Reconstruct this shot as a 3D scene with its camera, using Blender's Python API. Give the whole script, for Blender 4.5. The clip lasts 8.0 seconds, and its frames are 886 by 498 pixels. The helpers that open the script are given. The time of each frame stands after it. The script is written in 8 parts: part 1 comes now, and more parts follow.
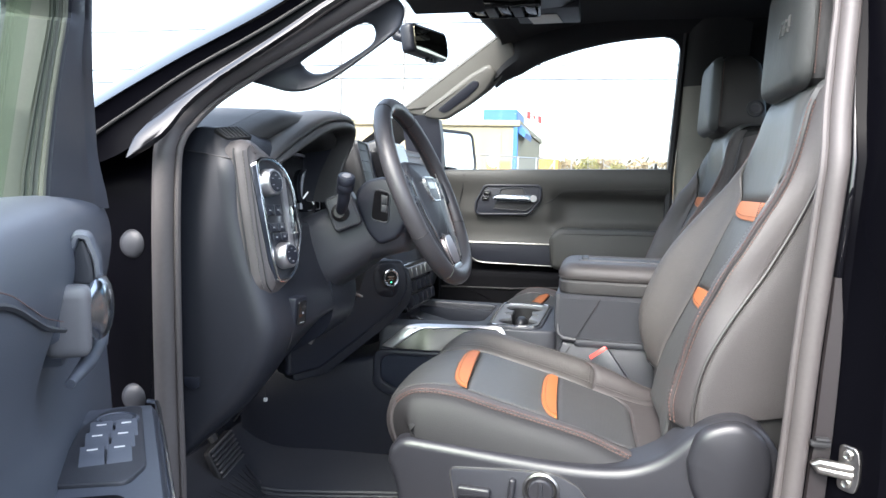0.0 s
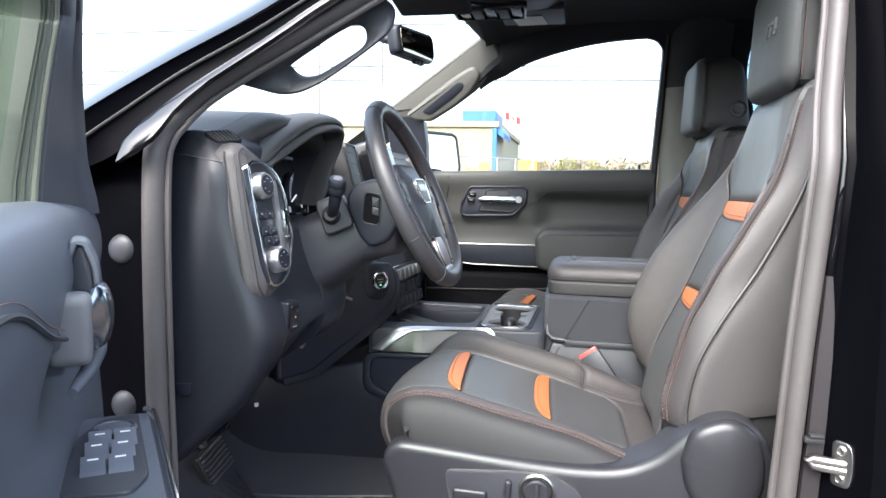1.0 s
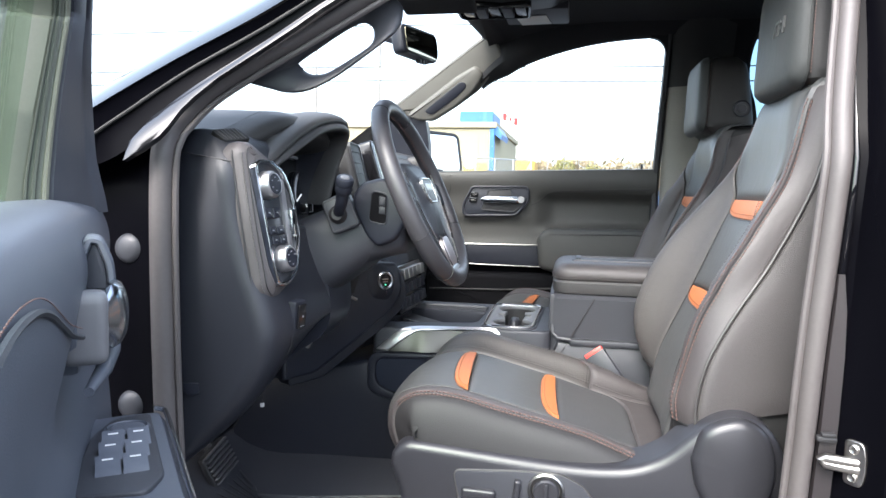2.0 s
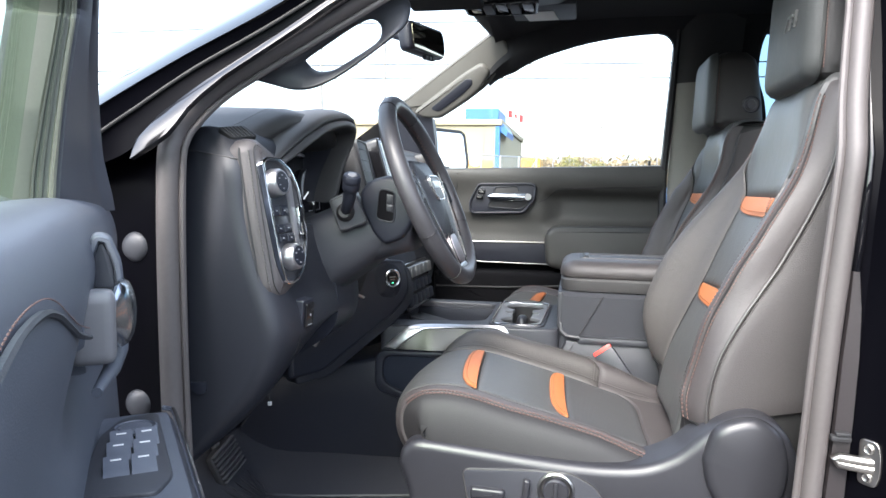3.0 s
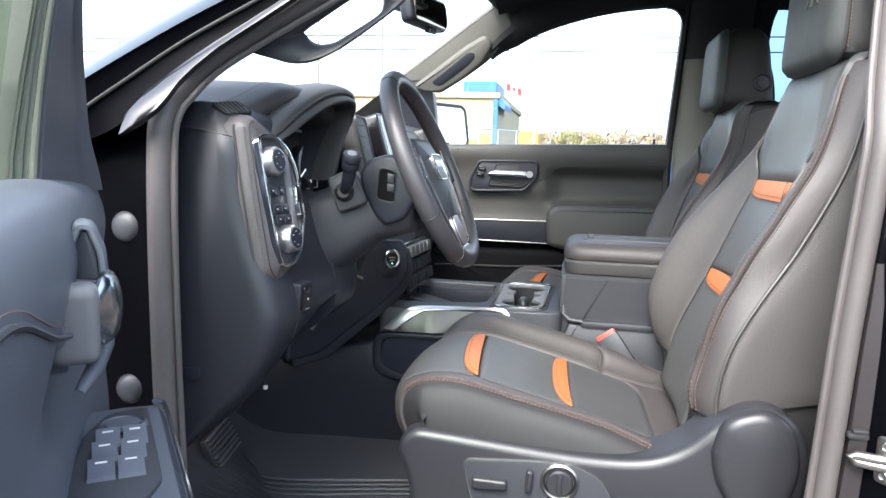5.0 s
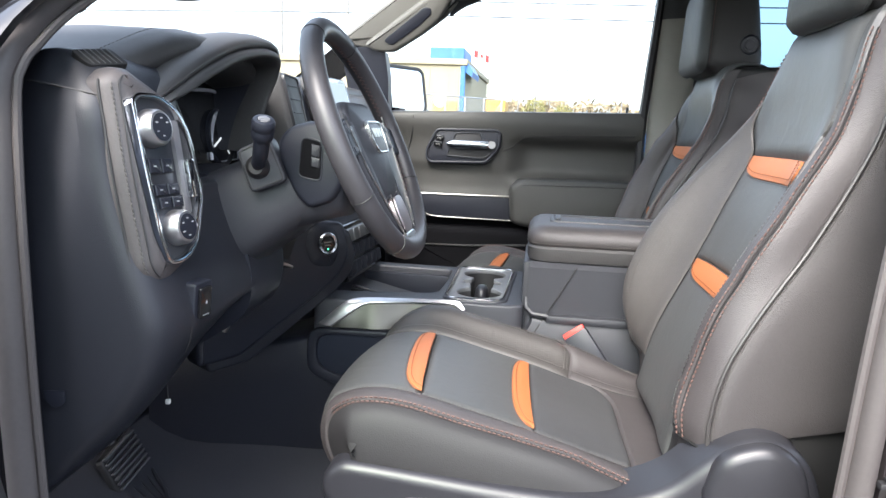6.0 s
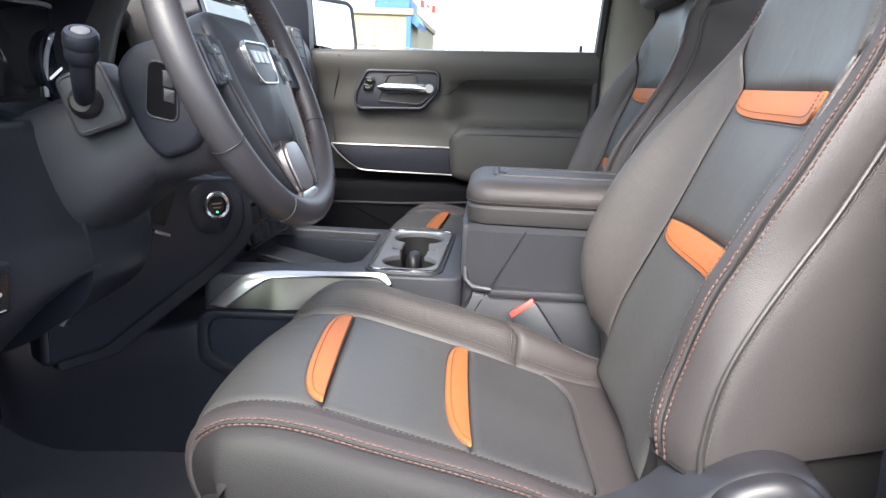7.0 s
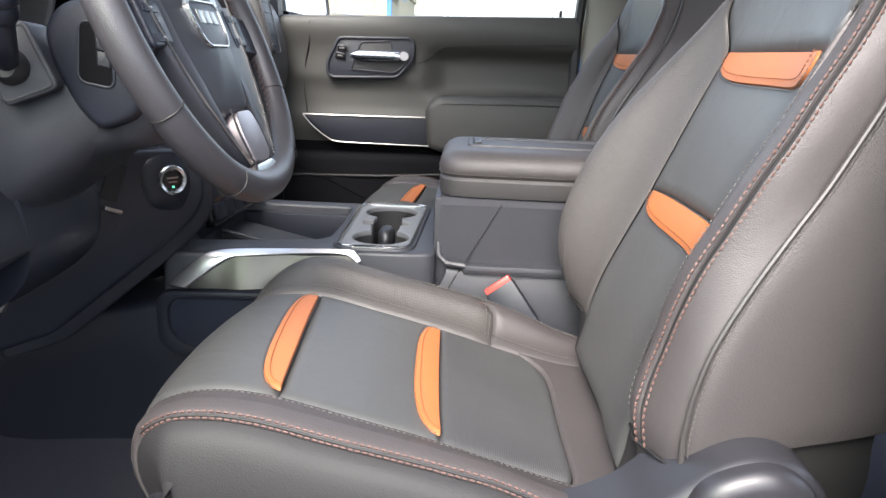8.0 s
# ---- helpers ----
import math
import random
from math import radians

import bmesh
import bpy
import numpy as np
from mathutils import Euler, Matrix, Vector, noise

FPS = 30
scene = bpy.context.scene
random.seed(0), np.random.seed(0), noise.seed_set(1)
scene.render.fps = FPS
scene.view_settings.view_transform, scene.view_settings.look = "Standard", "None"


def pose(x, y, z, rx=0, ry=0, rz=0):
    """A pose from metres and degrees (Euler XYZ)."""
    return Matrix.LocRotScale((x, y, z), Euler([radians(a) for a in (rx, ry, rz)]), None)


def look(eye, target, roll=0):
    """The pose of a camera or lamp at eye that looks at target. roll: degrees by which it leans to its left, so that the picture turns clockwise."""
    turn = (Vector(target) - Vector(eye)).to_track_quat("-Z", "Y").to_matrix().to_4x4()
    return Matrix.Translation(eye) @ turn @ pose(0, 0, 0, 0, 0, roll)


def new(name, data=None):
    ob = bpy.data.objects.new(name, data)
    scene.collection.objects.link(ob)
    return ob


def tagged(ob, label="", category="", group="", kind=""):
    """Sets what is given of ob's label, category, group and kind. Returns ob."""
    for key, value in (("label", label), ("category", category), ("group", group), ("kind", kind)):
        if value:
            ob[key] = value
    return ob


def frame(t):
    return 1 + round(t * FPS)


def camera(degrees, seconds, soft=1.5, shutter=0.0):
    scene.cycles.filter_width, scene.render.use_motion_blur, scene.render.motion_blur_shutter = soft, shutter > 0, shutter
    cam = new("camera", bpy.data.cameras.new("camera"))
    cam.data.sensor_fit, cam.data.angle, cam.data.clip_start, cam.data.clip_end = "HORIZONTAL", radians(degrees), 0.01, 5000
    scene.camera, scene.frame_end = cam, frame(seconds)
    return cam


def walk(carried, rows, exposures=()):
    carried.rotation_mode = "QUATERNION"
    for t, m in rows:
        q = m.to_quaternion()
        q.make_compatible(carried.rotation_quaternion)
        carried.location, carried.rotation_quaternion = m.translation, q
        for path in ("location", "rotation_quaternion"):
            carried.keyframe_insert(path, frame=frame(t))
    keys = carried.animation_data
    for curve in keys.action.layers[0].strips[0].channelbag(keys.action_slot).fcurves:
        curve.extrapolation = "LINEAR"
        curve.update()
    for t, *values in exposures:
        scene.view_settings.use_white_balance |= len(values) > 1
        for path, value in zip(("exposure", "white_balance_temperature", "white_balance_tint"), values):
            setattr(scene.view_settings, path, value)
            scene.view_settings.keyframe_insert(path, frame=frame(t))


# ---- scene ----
cam = camera(64.2, 8.0)
PATH = [
    (0, (0.092, -1.793, 1.404), (-0.327, 0.155, 1.224), 1.6),
    (0.5, (0.078, -1.791, 1.403), (-0.307, 0.163, 1.227), 1.4),
    (1, (0.07, -1.796, 1.405), (-0.293, 0.163, 1.23), 1.2),
    (1.5, (0.059, -1.796, 1.402), (-0.295, 0.165, 1.23), 1.2),
    (3, (0.046, -1.788, 1.401), (-0.325, 0.169, 1.221), 1.0),
    (3.5, (0.042, -1.781, 1.401), (-0.341, 0.173, 1.213), 1.1),
    (4, (0.038, -1.774, 1.403), (-0.348, 0.179, 1.205), 1.2),
    (5.3, (0.022, -1.713, 1.413), (-0.313, 0.239, 1.14), 2.0),
    (5.5, (0.02, -1.677, 1.408), (-0.292, 0.278, 1.123), 2.1),
    (6, (0.028, -1.52, 1.415), (-0.231, 0.434, 1.075), 2.3),
    (6.5, (0.044, -1.368, 1.403), (-0.143, 0.582, 0.998), 2.3),
    (7, (0.041, -1.266, 1.383), (-0.068, 0.678, 0.924), 2.4),
    (7.5, (0.04, -1.225, 1.376), (-0.025, 0.709, 0.87), 2.3),
    (8, (0.057, -1.212, 1.375), (-0.003, 0.715, 0.842), 2.2),
]
walk(cam, [(t, look(eye, target, roll)) for t, eye, target, roll in PATH], exposures=[(0.0, 3.05, 6200, 10), (4.0, 3.05, 6200, 10), (5.5, 3.05, 6250, 10), (7.0, 3.05, 6400, 13), (8.0, 3.08, 6450, 13)])
SKY, SUN = 0.14, 0.25


# ---- world and light ----
world = bpy.data.worlds.new("overcast_sky")
scene.world = world
world.use_nodes = True
wt = world.node_tree
wt.nodes.clear()
sky = wt.nodes.new("ShaderNodeTexSky")
sky.sky_type = "NISHITA"
sky.sun_disc = False
sky.sun_elevation, sky.sun_rotation = radians(48), radians(195)
sky.air_density, sky.dust_density, sky.ozone_density = 1.0, 4.0, 1.0
pale = wt.nodes.new("ShaderNodeHueSaturation")
pale.inputs["Saturation"].default_value = 0.60
back = wt.nodes.new("ShaderNodeBackground")
back.inputs["Strength"].default_value = SKY
wout = wt.nodes.new("ShaderNodeOutputWorld")
wt.links.new(sky.outputs[0], pale.inputs["Color"])
wt.links.new(pale.outputs[0], back.inputs["Color"])
wt.links.new(back.outputs[0], wout.inputs["Surface"])
sun = new("sun", bpy.data.lights.new("sun", "SUN"))
sun.data.energy, sun.data.angle, sun.data.color = SUN, radians(14), (1.0, 0.95, 0.88)
sun.matrix_world = look((-1.6, -5.9, 7.8), (0, 0, 1.0))


# ---- materials ----
def mat(name, base, rough=0.5, metal=0.0, grain=0.0, gscale=600.0, kind="noise", vary=0.12, coat=0.0, bump=0.0004, tint=None, spec=0.5, mottle=6.0, wrinkle=0.0):
    """A surface with slow mottling, fine grain and a little uneven gloss."""
    m = bpy.data.materials.new(name)
    m.use_nodes = True
    nt = m.node_tree
    b = nt.nodes["Principled BSDF"]
    L = nt.links.new
    tc = nt.nodes.new("ShaderNodeTexCoord")
    slow = nt.nodes.new("ShaderNodeTexNoise")
    slow.inputs["Scale"].default_value, slow.inputs["Detail"].default_value = mottle, 4.0
    L(tc.outputs["Object"], slow.inputs["Vector"])
    fine = nt.nodes.new("ShaderNodeTexNoise")
    fine.inputs["Scale"].default_value, fine.inputs["Detail"].default_value = gscale * 0.35, 3.0
    L(tc.outputs["Object"], fine.inputs["Vector"])
    add = nt.nodes.new("ShaderNodeMath")
    add.operation = "MULTIPLY_ADD"
    L(fine.outputs["Fac"], add.inputs[0])
    add.inputs[1].default_value = 0.5
    L(slow.outputs["Fac"], add.inputs[2])
    ramp = nt.nodes.new("ShaderNodeMapRange")
    ramp.inputs["From Min"].default_value, ramp.inputs["From Max"].default_value = 0.45, 1.05
    L(add.outputs[0], ramp.inputs["Value"])
    mix = nt.nodes.new("ShaderNodeMix")
    mix.data_type = "RGBA"
    L(ramp.outputs["Result"], mix.inputs["Factor"])
    low = [c * (1 - vary) for c in base]
    high = [min(1, c * (1 + vary)) for c in (tint or base)]
    mix.inputs["A"].default_value, mix.inputs["B"].default_value = (*low, 1), (*high, 1)
    L(mix.outputs["Result"], b.inputs["Base Color"])
    b.inputs["Metallic"].default_value = metal
    b.inputs["Specular IOR Level"].default_value = spec
    b.inputs["Coat Weight"].default_value = coat
    b.inputs["Coat Roughness"].default_value = 0.04
    b.inputs["Coat IOR"].default_value = 1.5
    rr = nt.nodes.new("ShaderNodeMapRange")
    rr.inputs["To Min"].default_value, rr.inputs["To Max"].default_value = max(0.02, rough * 0.86), min(1, rough * 1.14)
    L(slow.outputs["Fac"], rr.inputs["Value"])
    L(rr.outputs["Result"], b.inputs["Roughness"])
    if grain > 0:
        if kind == "pebble":
            tex = nt.nodes.new("ShaderNodeTexVoronoi")
            tex.inputs["Scale"].default_value = gscale
            L(tc.outputs["Object"], tex.inputs["Vector"])
            height = tex.outputs["Distance"]
        elif kind == "holes":
            tex = nt.nodes.new("ShaderNodeTexVoronoi")
            tex.inputs["Scale"].default_value = gscale
            tex.inputs["Randomness"].default_value = 0.0
            L(tc.outputs["Object"], tex.inputs["Vector"])
            cut = nt.nodes.new("ShaderNodeMapRange")
            cut.inputs["From Min"].default_value, cut.inputs["From Max"].default_value = 0.22, 0.34
            L(tex.outputs["Distance"], cut.inputs["Value"])
            height = cut.outputs["Result"]
        elif kind == "ribs":
            tex = nt.nodes.new("ShaderNodeTexWave")
            tex.inputs["Scale"].default_value, tex.inputs["Distortion"].default_value = gscale, 0.3
            tex.bands_direction = "X"
            L(tc.outputs["Object"], tex.inputs["Vector"])
            height = tex.outputs["Fac"]
        else:
            tex = nt.nodes.new("ShaderNodeTexNoise")
            tex.inputs["Scale"].default_value, tex.inputs["Detail"].default_value = gscale, 2.0
            L(tc.outputs["Object"], tex.inputs["Vector"])
            height = tex.outputs["Fac"]
        bp = nt.nodes.new("ShaderNodeBump")
        bp.inputs["Strength"].default_value, bp.inputs["Distance"].default_value = grain, bump
        L(height, bp.inputs["Height"])
        if wrinkle > 0:
            # soft creases of worn, stretched leather
            wr = nt.nodes.new("ShaderNodeTexNoise")
            wr.inputs["Scale"].default_value, wr.inputs["Detail"].default_value, wr.inputs["Distortion"].default_value = 22.0, 5.0, 1.2
            L(tc.outputs["Object"], wr.inputs["Vector"])
            wb = nt.nodes.new("ShaderNodeBump")
            wb.inputs["Strength"].default_value, wb.inputs["Distance"].default_value = wrinkle, 0.004
            L(wr.outputs["Fac"], wb.inputs["Height"])
            L(wb.outputs["Normal"], bp.inputs["Normal"])
        L(bp.outputs["Normal"], b.inputs["Normal"])
    return m


def glass_mat(name, tint, rough=0.0):
    m = bpy.data.materials.new(name)
    m.use_nodes = True
    nt = m.node_tree
    nt.nodes.clear()
    out = nt.nodes.new("ShaderNodeOutputMaterial")
    clear = nt.nodes.new("ShaderNodeBsdfTransparent")
    clear.inputs["Color"].default_value = (*tint, 1)
    gl = nt.nodes.new("ShaderNodeBsdfGlossy")
    gl.inputs["Roughness"].default_value = 0.02
    lw = nt.nodes.new("ShaderNodeLayerWeight")
    lw.inputs["Blend"].default_value = 0.5
    pw = nt.nodes.new("ShaderNodeMath")
    pw.operation = "POWER"
    pw.inputs[1].default_value = 5.0
    nt.links.new(lw.outputs["Facing"], pw.inputs[0])
    fr = nt.nodes.new("ShaderNodeMath")
    fr.operation = "MULTIPLY_ADD"
    fr.inputs[1].default_value, fr.inputs[2].default_value = 0.5, 0.025
    nt.links.new(pw.outputs[0], fr.inputs[0])
    mx = nt.nodes.new("ShaderNodeMixShader")
    nt.links.new(fr.outputs[0], mx.inputs["Fac"])
    nt.links.new(clear.outputs[0], mx.inputs[1])
    nt.links.new(gl.outputs[0], mx.inputs[2])
    nt.links.new(mx.outputs[0], out.inputs["Surface"])
    return m


def glow(name, colour, strength):
    m = bpy.data.materials.new(name)
    m.use_nodes = True
    b = m.node_tree.nodes["Principled BSDF"]
    b.inputs["Base Color"].default_value = (*colour, 1)
    b.inputs["Emission Color"].default_value = (*colour, 1)
    b.inputs["Emission Strength"].default_value = strength
    return m


M_LEATHER = mat("black_leather", (0.056, 0.0506, 0.0505), 0.50, wrinkle=0.18, grain=0.5, gscale=780, kind="pebble", bump=0.0005)
M_BACKSIDE = mat("grained_back_vinyl", (0.042, 0.0382, 0.0378), 0.54, grain=0.6, gscale=720, kind="pebble", bump=0.0006)
# darker copy of the side vinyl; weaker light low down is in its colour
M_CUSHSIDE = mat("shaded_side_vinyl", (0.020, 0.0195, 0.020), 0.56, grain=0.4, gscale=700, kind="pebble", bump=0.0004, spec=0.32)
M_HEAD = mat("dull_black_leather", (0.024, 0.0235, 0.0235), 0.52, grain=0.4, gscale=700, kind="pebble", bump=0.0004, spec=0.35, wrinkle=0.2)
M_HEADFRONT = mat("dull_grey_leather", (0.040, 0.043, 0.042), 0.56, grain=0.3, gscale=700, kind="pebble", bump=0.0004, spec=0.35, wrinkle=0.2)
M_COVER = mat("brown_grey_edge_plastic", (0.020, 0.017, 0.018), 0.45, grain=0.2, gscale=700)
M_HANDLE = mat("grey_blue_chrome", (0.46, 0.50, 0.55), 0.20, metal=1.0, vary=0.06)
M_KNOB = mat("brushed_silver_knob", (0.54, 0.54, 0.55), 0.38, metal=1.0, vary=0.06, grain=0.1, gscale=400)
M_PERF = mat("perforated_leather", (0.062, 0.058, 0.055), 0.46, wrinkle=0.3, grain=0.5, gscale=300, kind="holes", bump=0.0006)
M_INSERT = mat("smooth_grey_leather", (0.063, 0.065, 0.064), 0.44, wrinkle=0.2, grain=0.2, gscale=700, kind="pebble", bump=0.0004)
M_RIB = mat("ribbed_cloth", (0.050, 0.051, 0.052), 0.62, grain=0.45, gscale=130, kind="ribs", bump=0.0003)
M_ORANGE = mat("burnt_orange_leather", (0.40, 0.130, 0.042), 0.5, grain=0.25, gscale=600, kind="pebble", vary=0.08)
M_THREAD = mat("rust_thread", (0.118, 0.068, 0.057), 0.7, vary=0.2)
M_BANDTHREAD = mat("dark_orange_thread", (0.16, 0.052, 0.018), 0.7, vary=0.2)
M_GREYTHREAD = mat("grey_thread", (0.078, 0.073, 0.068), 0.7, vary=0.2)
# near-black that stands in for shade in hollows; also the mat lip
M_VOID = mat("near_black_shade_and_lip", (0.004, 0.004, 0.005), 0.85, spec=0.12)
M_PIPING = mat("dark_piping", (0.009, 0.009, 0.009), 0.6)
M_BEAD = mat("glossy_piping", (0.040, 0.038, 0.037), 0.38)
M_SAIL = mat("slate_sail_plastic", (0.045, 0.048, 0.058), 0.56, grain=0.3, gscale=700)
M_RUN = mat("green_grey_glass_run", (0.058, 0.066, 0.050), 0.55, grain=0.2, gscale=900)
M_CHANNEL = mat("olive_window_channel", (0.115, 0.120, 0.095), 0.5, grain=0.2, gscale=900)
# driver door trim, paled and blued for the skylight it faces
M_DOOR = mat("grained_door_trim_skylit", (0.076, 0.085, 0.104), 0.42, grain=0.4, gscale=900, kind="pebble", bump=0.0003)
# passenger door copy, darkened for the shade on the far side
M_DOORP = mat("green_grey_trim_shaded", (0.046, 0.046, 0.042), 0.58, grain=0.4, gscale=900, kind="pebble", bump=0.0003)
# pillar trim paled for the light that reaches its lower part
M_BPILLAR = mat("olive_grey_trim_lit", (0.215, 0.207, 0.180), 0.5, grain=0.3, gscale=1000, kind="pebble", bump=0.0002)
# blue cast in these dark plastics stands in for skylight in shade
M_KNEE = mat("shade_blue_grained_plastic", (0.0150, 0.0165, 0.0215), 0.43, grain=0.4, gscale=900, kind="pebble", bump=0.0004, spec=0.42)
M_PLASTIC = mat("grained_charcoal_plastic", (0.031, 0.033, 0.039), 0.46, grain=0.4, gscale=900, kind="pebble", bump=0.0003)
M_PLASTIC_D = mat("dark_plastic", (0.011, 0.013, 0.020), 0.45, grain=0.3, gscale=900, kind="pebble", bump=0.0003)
M_SOFT = mat("soft_touch_dash_skin", (0.046, 0.045, 0.045), 0.5, grain=0.4, gscale=520, kind="pebble", bump=0.0005)
M_TRIM = mat("grey_seat_trim_plastic", (0.021, 0.0215, 0.025), 0.36, grain=0.3, gscale=1100, kind="pebble", bump=0.0002)
M_SEAL = mat("grey_weatherstrip_rubber", (0.076, 0.068, 0.066), 0.54, grain=0.25, gscale=500)
M_RUBBER = mat("black_rubber", (0.018, 0.018, 0.019), 0.55, grain=0.3, gscale=400)
# rubber paled for the light on the pedal's rib tops
M_RIBTOP = mat("lit_rib_rubber", (0.11, 0.11, 0.115), 0.5, grain=0.4, gscale=400)
# copy of the black paint with its reflections turned down
M_JAMB = mat("black_jamb_paint", (0.002, 0.002, 0.003), 0.24, vary=0.1, spec=0.03)
M_WHEEL = mat("wheel_leather", (0.037, 0.036, 0.039), 0.40, grain=0.35, gscale=850, kind="pebble", bump=0.0004)
M_PAINT = mat("black_clearcoat_paint", (0.003, 0.003, 0.004), 0.25, coat=1.0, vary=0.1, spec=0.0)
# copy of the black paint with reflections turned up for the jamb patch
M_FLANGE = mat("bright_gloss_black_paint", (0.003, 0.003, 0.004), 0.32, coat=1.0, vary=0.1, spec=0.25)
M_BLACK = mat("gloss_black_panel", (0.007, 0.007, 0.008), 0.12, vary=0.1)
M_CHROME = mat("bright_chrome", (0.78, 0.79, 0.81), 0.10, metal=1.0, vary=0.04)
M_SATIN = mat("satin_aluminium", (0.60, 0.60, 0.59), 0.28, metal=1.0, vary=0.05, grain=0.15, gscale=500)
M_SATINDARK = mat("brushed_dark_metal", (0.30, 0.295, 0.28), 0.33, metal=1.0, vary=0.08, grain=0.2, gscale=300)
M_PLATE = mat("grey_satin_plate", (0.055, 0.058, 0.065), 0.30, metal=0.4, vary=0.08)
M_GREYMARK = mat("grey_print", (0.32, 0.33, 0.34), 0.5)
M_STRIP = mat("satin_chrome_strip", (0.74, 0.74, 0.75), 0.36, metal=1.0, vary=0.05)
M_INLAY = mat("satin_rose_metal", (0.46, 0.42, 0.43), 0.44, metal=1.0, vary=0.05)
M_KEYGREY = mat("grey_key_plastic", (0.125, 0.125, 0.13), 0.4, vary=0.06)
M_CUPGREY = mat("pale_grey_satin_plastic", (0.135, 0.140, 0.145), 0.38, vary=0.06)
M_FLANK = mat("brushed_olive_metal", (0.075, 0.074, 0.065), 0.36, metal=0.7, vary=0.10, grain=0.15, gscale=260)
M_ZINC = mat("zinc_plated_steel", (0.48, 0.46, 0.43), 0.32, metal=1.0, vary=0.15, grain=0.2, gscale=120, bump=0.001)
M_HEADLINER = mat("black_headliner_cloth", (0.013, 0.0135, 0.015), 0.9, grain=0.5, gscale=1200)
# same pillar trim, darkened for the shade under the roof
M_BUPPER = mat("olive_trim_shaded", (0.024, 0.024, 0.023), 0.75, grain=0.3, gscale=1000)
M_PILLAR = mat("grey_pillar_trim", (0.112, 0.110, 0.098), 0.52, grain=0.3, gscale=1000, kind="pebble", bump=0.0002)
# carpet and mat are blued too, for skylit shade in the footwell
M_CARPET = mat("black_carpet_shade_blue", (0.005, 0.009, 0.020), 0.95, grain=0.8, gscale=700, bump=0.001)
M_MAT = mat("charcoal_floor_mat", (0.036, 0.039, 0.050), 0.8, grain=0.8, gscale=500, bump=0.001)
M_MATRIB = mat("charcoal_rubber_rib", (0.024, 0.027, 0.034), 0.55, grain=0.4, gscale=500)
M_WHITE = mat("white_label", (0.72, 0.73, 0.70), 0.6, vary=0.03)
M_RED = mat("red_buckle_plastic", (0.75, 0.06, 0.045), 0.35)
M_MARK = mat("pale_print", (0.75, 0.75, 0.74), 0.5)
M_MIRROR = mat("mirror_silver", (0.86, 0.87, 0.88), 0.03, metal=1.0, vary=0.02)
M_GLASS = glass_mat("clear_window_glass", (0.95, 0.97, 0.96))
M_PRIVACY = glass_mat("blue_privacy_glass", (0.42, 0.52, 0.58))
M_TINT = glass_mat("green_window_glass", (0.84, 0.93, 0.86))
M_SCREEN = mat("dark_screen_glass", (0.012, 0.013, 0.015), 0.08, vary=0.05)
M_LED = glow("green_indicator", (0.1, 0.8, 0.4), 0.35)
M_TICK = glow("lit_dial_marks", (0.55, 0.58, 0.60), 0.16)
# pale base colour stands in for light on the dial chrome
M_DIALFRAME = mat("lit_chrome_paint", (0.62, 0.64, 0.68), 0.28, metal=0.35, vary=0.05)
M_DISPLAY = glow("lit_display", (0.30, 0.36, 0.38), 0.10)


# ---- mesh helpers ----
def finish(name, bm, material, sharp=38.0):
    bm.normal_update()
    for f in bm.faces:
        f.smooth = True
    lim = radians(sharp)
    for e in bm.edges:
        if len(e.link_faces) == 2 and e.calc_face_angle(0.0) > lim:
            e.smooth = False
    me = bpy.data.meshes.new(name)
    bm.to_mesh(me)
    bm.free()
    if material:
        me.materials.append(material)
    return me


def part(name, bm, material, parent, label="", kind="", sharp=38.0):
    ob = new(name, finish(name, bm, material, sharp))
    if parent:
        ob.parent = parent
        ob.matrix_parent_inverse = parent.matrix_world.inverted()
    return tagged(ob, label, "", "", kind)


def thing(name, at, label, category, group="", kind=""):
    ob = new(name)
    ob.empty_display_size = 0.1
    ob.location = at
    bpy.context.view_layer.update()
    return tagged(ob, label, category, group, kind)


def solid(name, bm, material, label, category, group="", kind="", sharp=38.0):
    ob = new(name, finish(name, bm, material, sharp))
    return tagged(ob, label, category, group, kind)


def spline(pts, n):
    """n + 1 points of a Catmull-Rom curve through pts."""
    P = [Vector(p) for p in pts]
    out = []
    for k in range(n + 1):
        f = k / n * (len(P) - 1)
        i = min(int(f), len(P) - 2)
        t = f - i
        p0, p1, p2, p3 = P[max(i - 1, 0)], P[i], P[i + 1], P[min(i + 2, len(P) - 1)]
        out.append(0.5 * ((2 * p1) + (p2 - p0) * t + (2 * p0 - 5 * p1 + 4 * p2 - p3) * t * t + (3 * p1 - p0 - 3 * p2 + p3) * t ** 3))
    return out


def lerp_table(table, x):
    if x <= table[0][0]:
        return table[0][1]
    for (a, va), (b, vb) in zip(table, table[1:]):
        if x <= b:
            t = (x - a) / (b - a)
            t = t * t * (3 - 2 * t)
            return va + (vb - va) * t
    return table[-1][1]


def loft(sections, ring=True, caps=True, loop=False):
    """Skin over equal-length point rows."""
    bm = bmesh.new()
    rows = [[bm.verts.new(p) for p in s] for s in sections]
    n = len(rows[0])
    pairs = list(zip(rows, rows[1:])) + ([(rows[-1], rows[0])] if loop else [])
    for a, b in pairs:
        for i in range(n if ring else n - 1):
            j = (i + 1) % n
            bm.faces.new((a[i], a[j], b[j], b[i]))
    if ring and caps and not loop:
        bm.faces.new(rows[0][::-1])
        bm.faces.new(rows[-1])
    bmesh.ops.recalc_face_normals(bm, faces=bm.faces)
    return bm


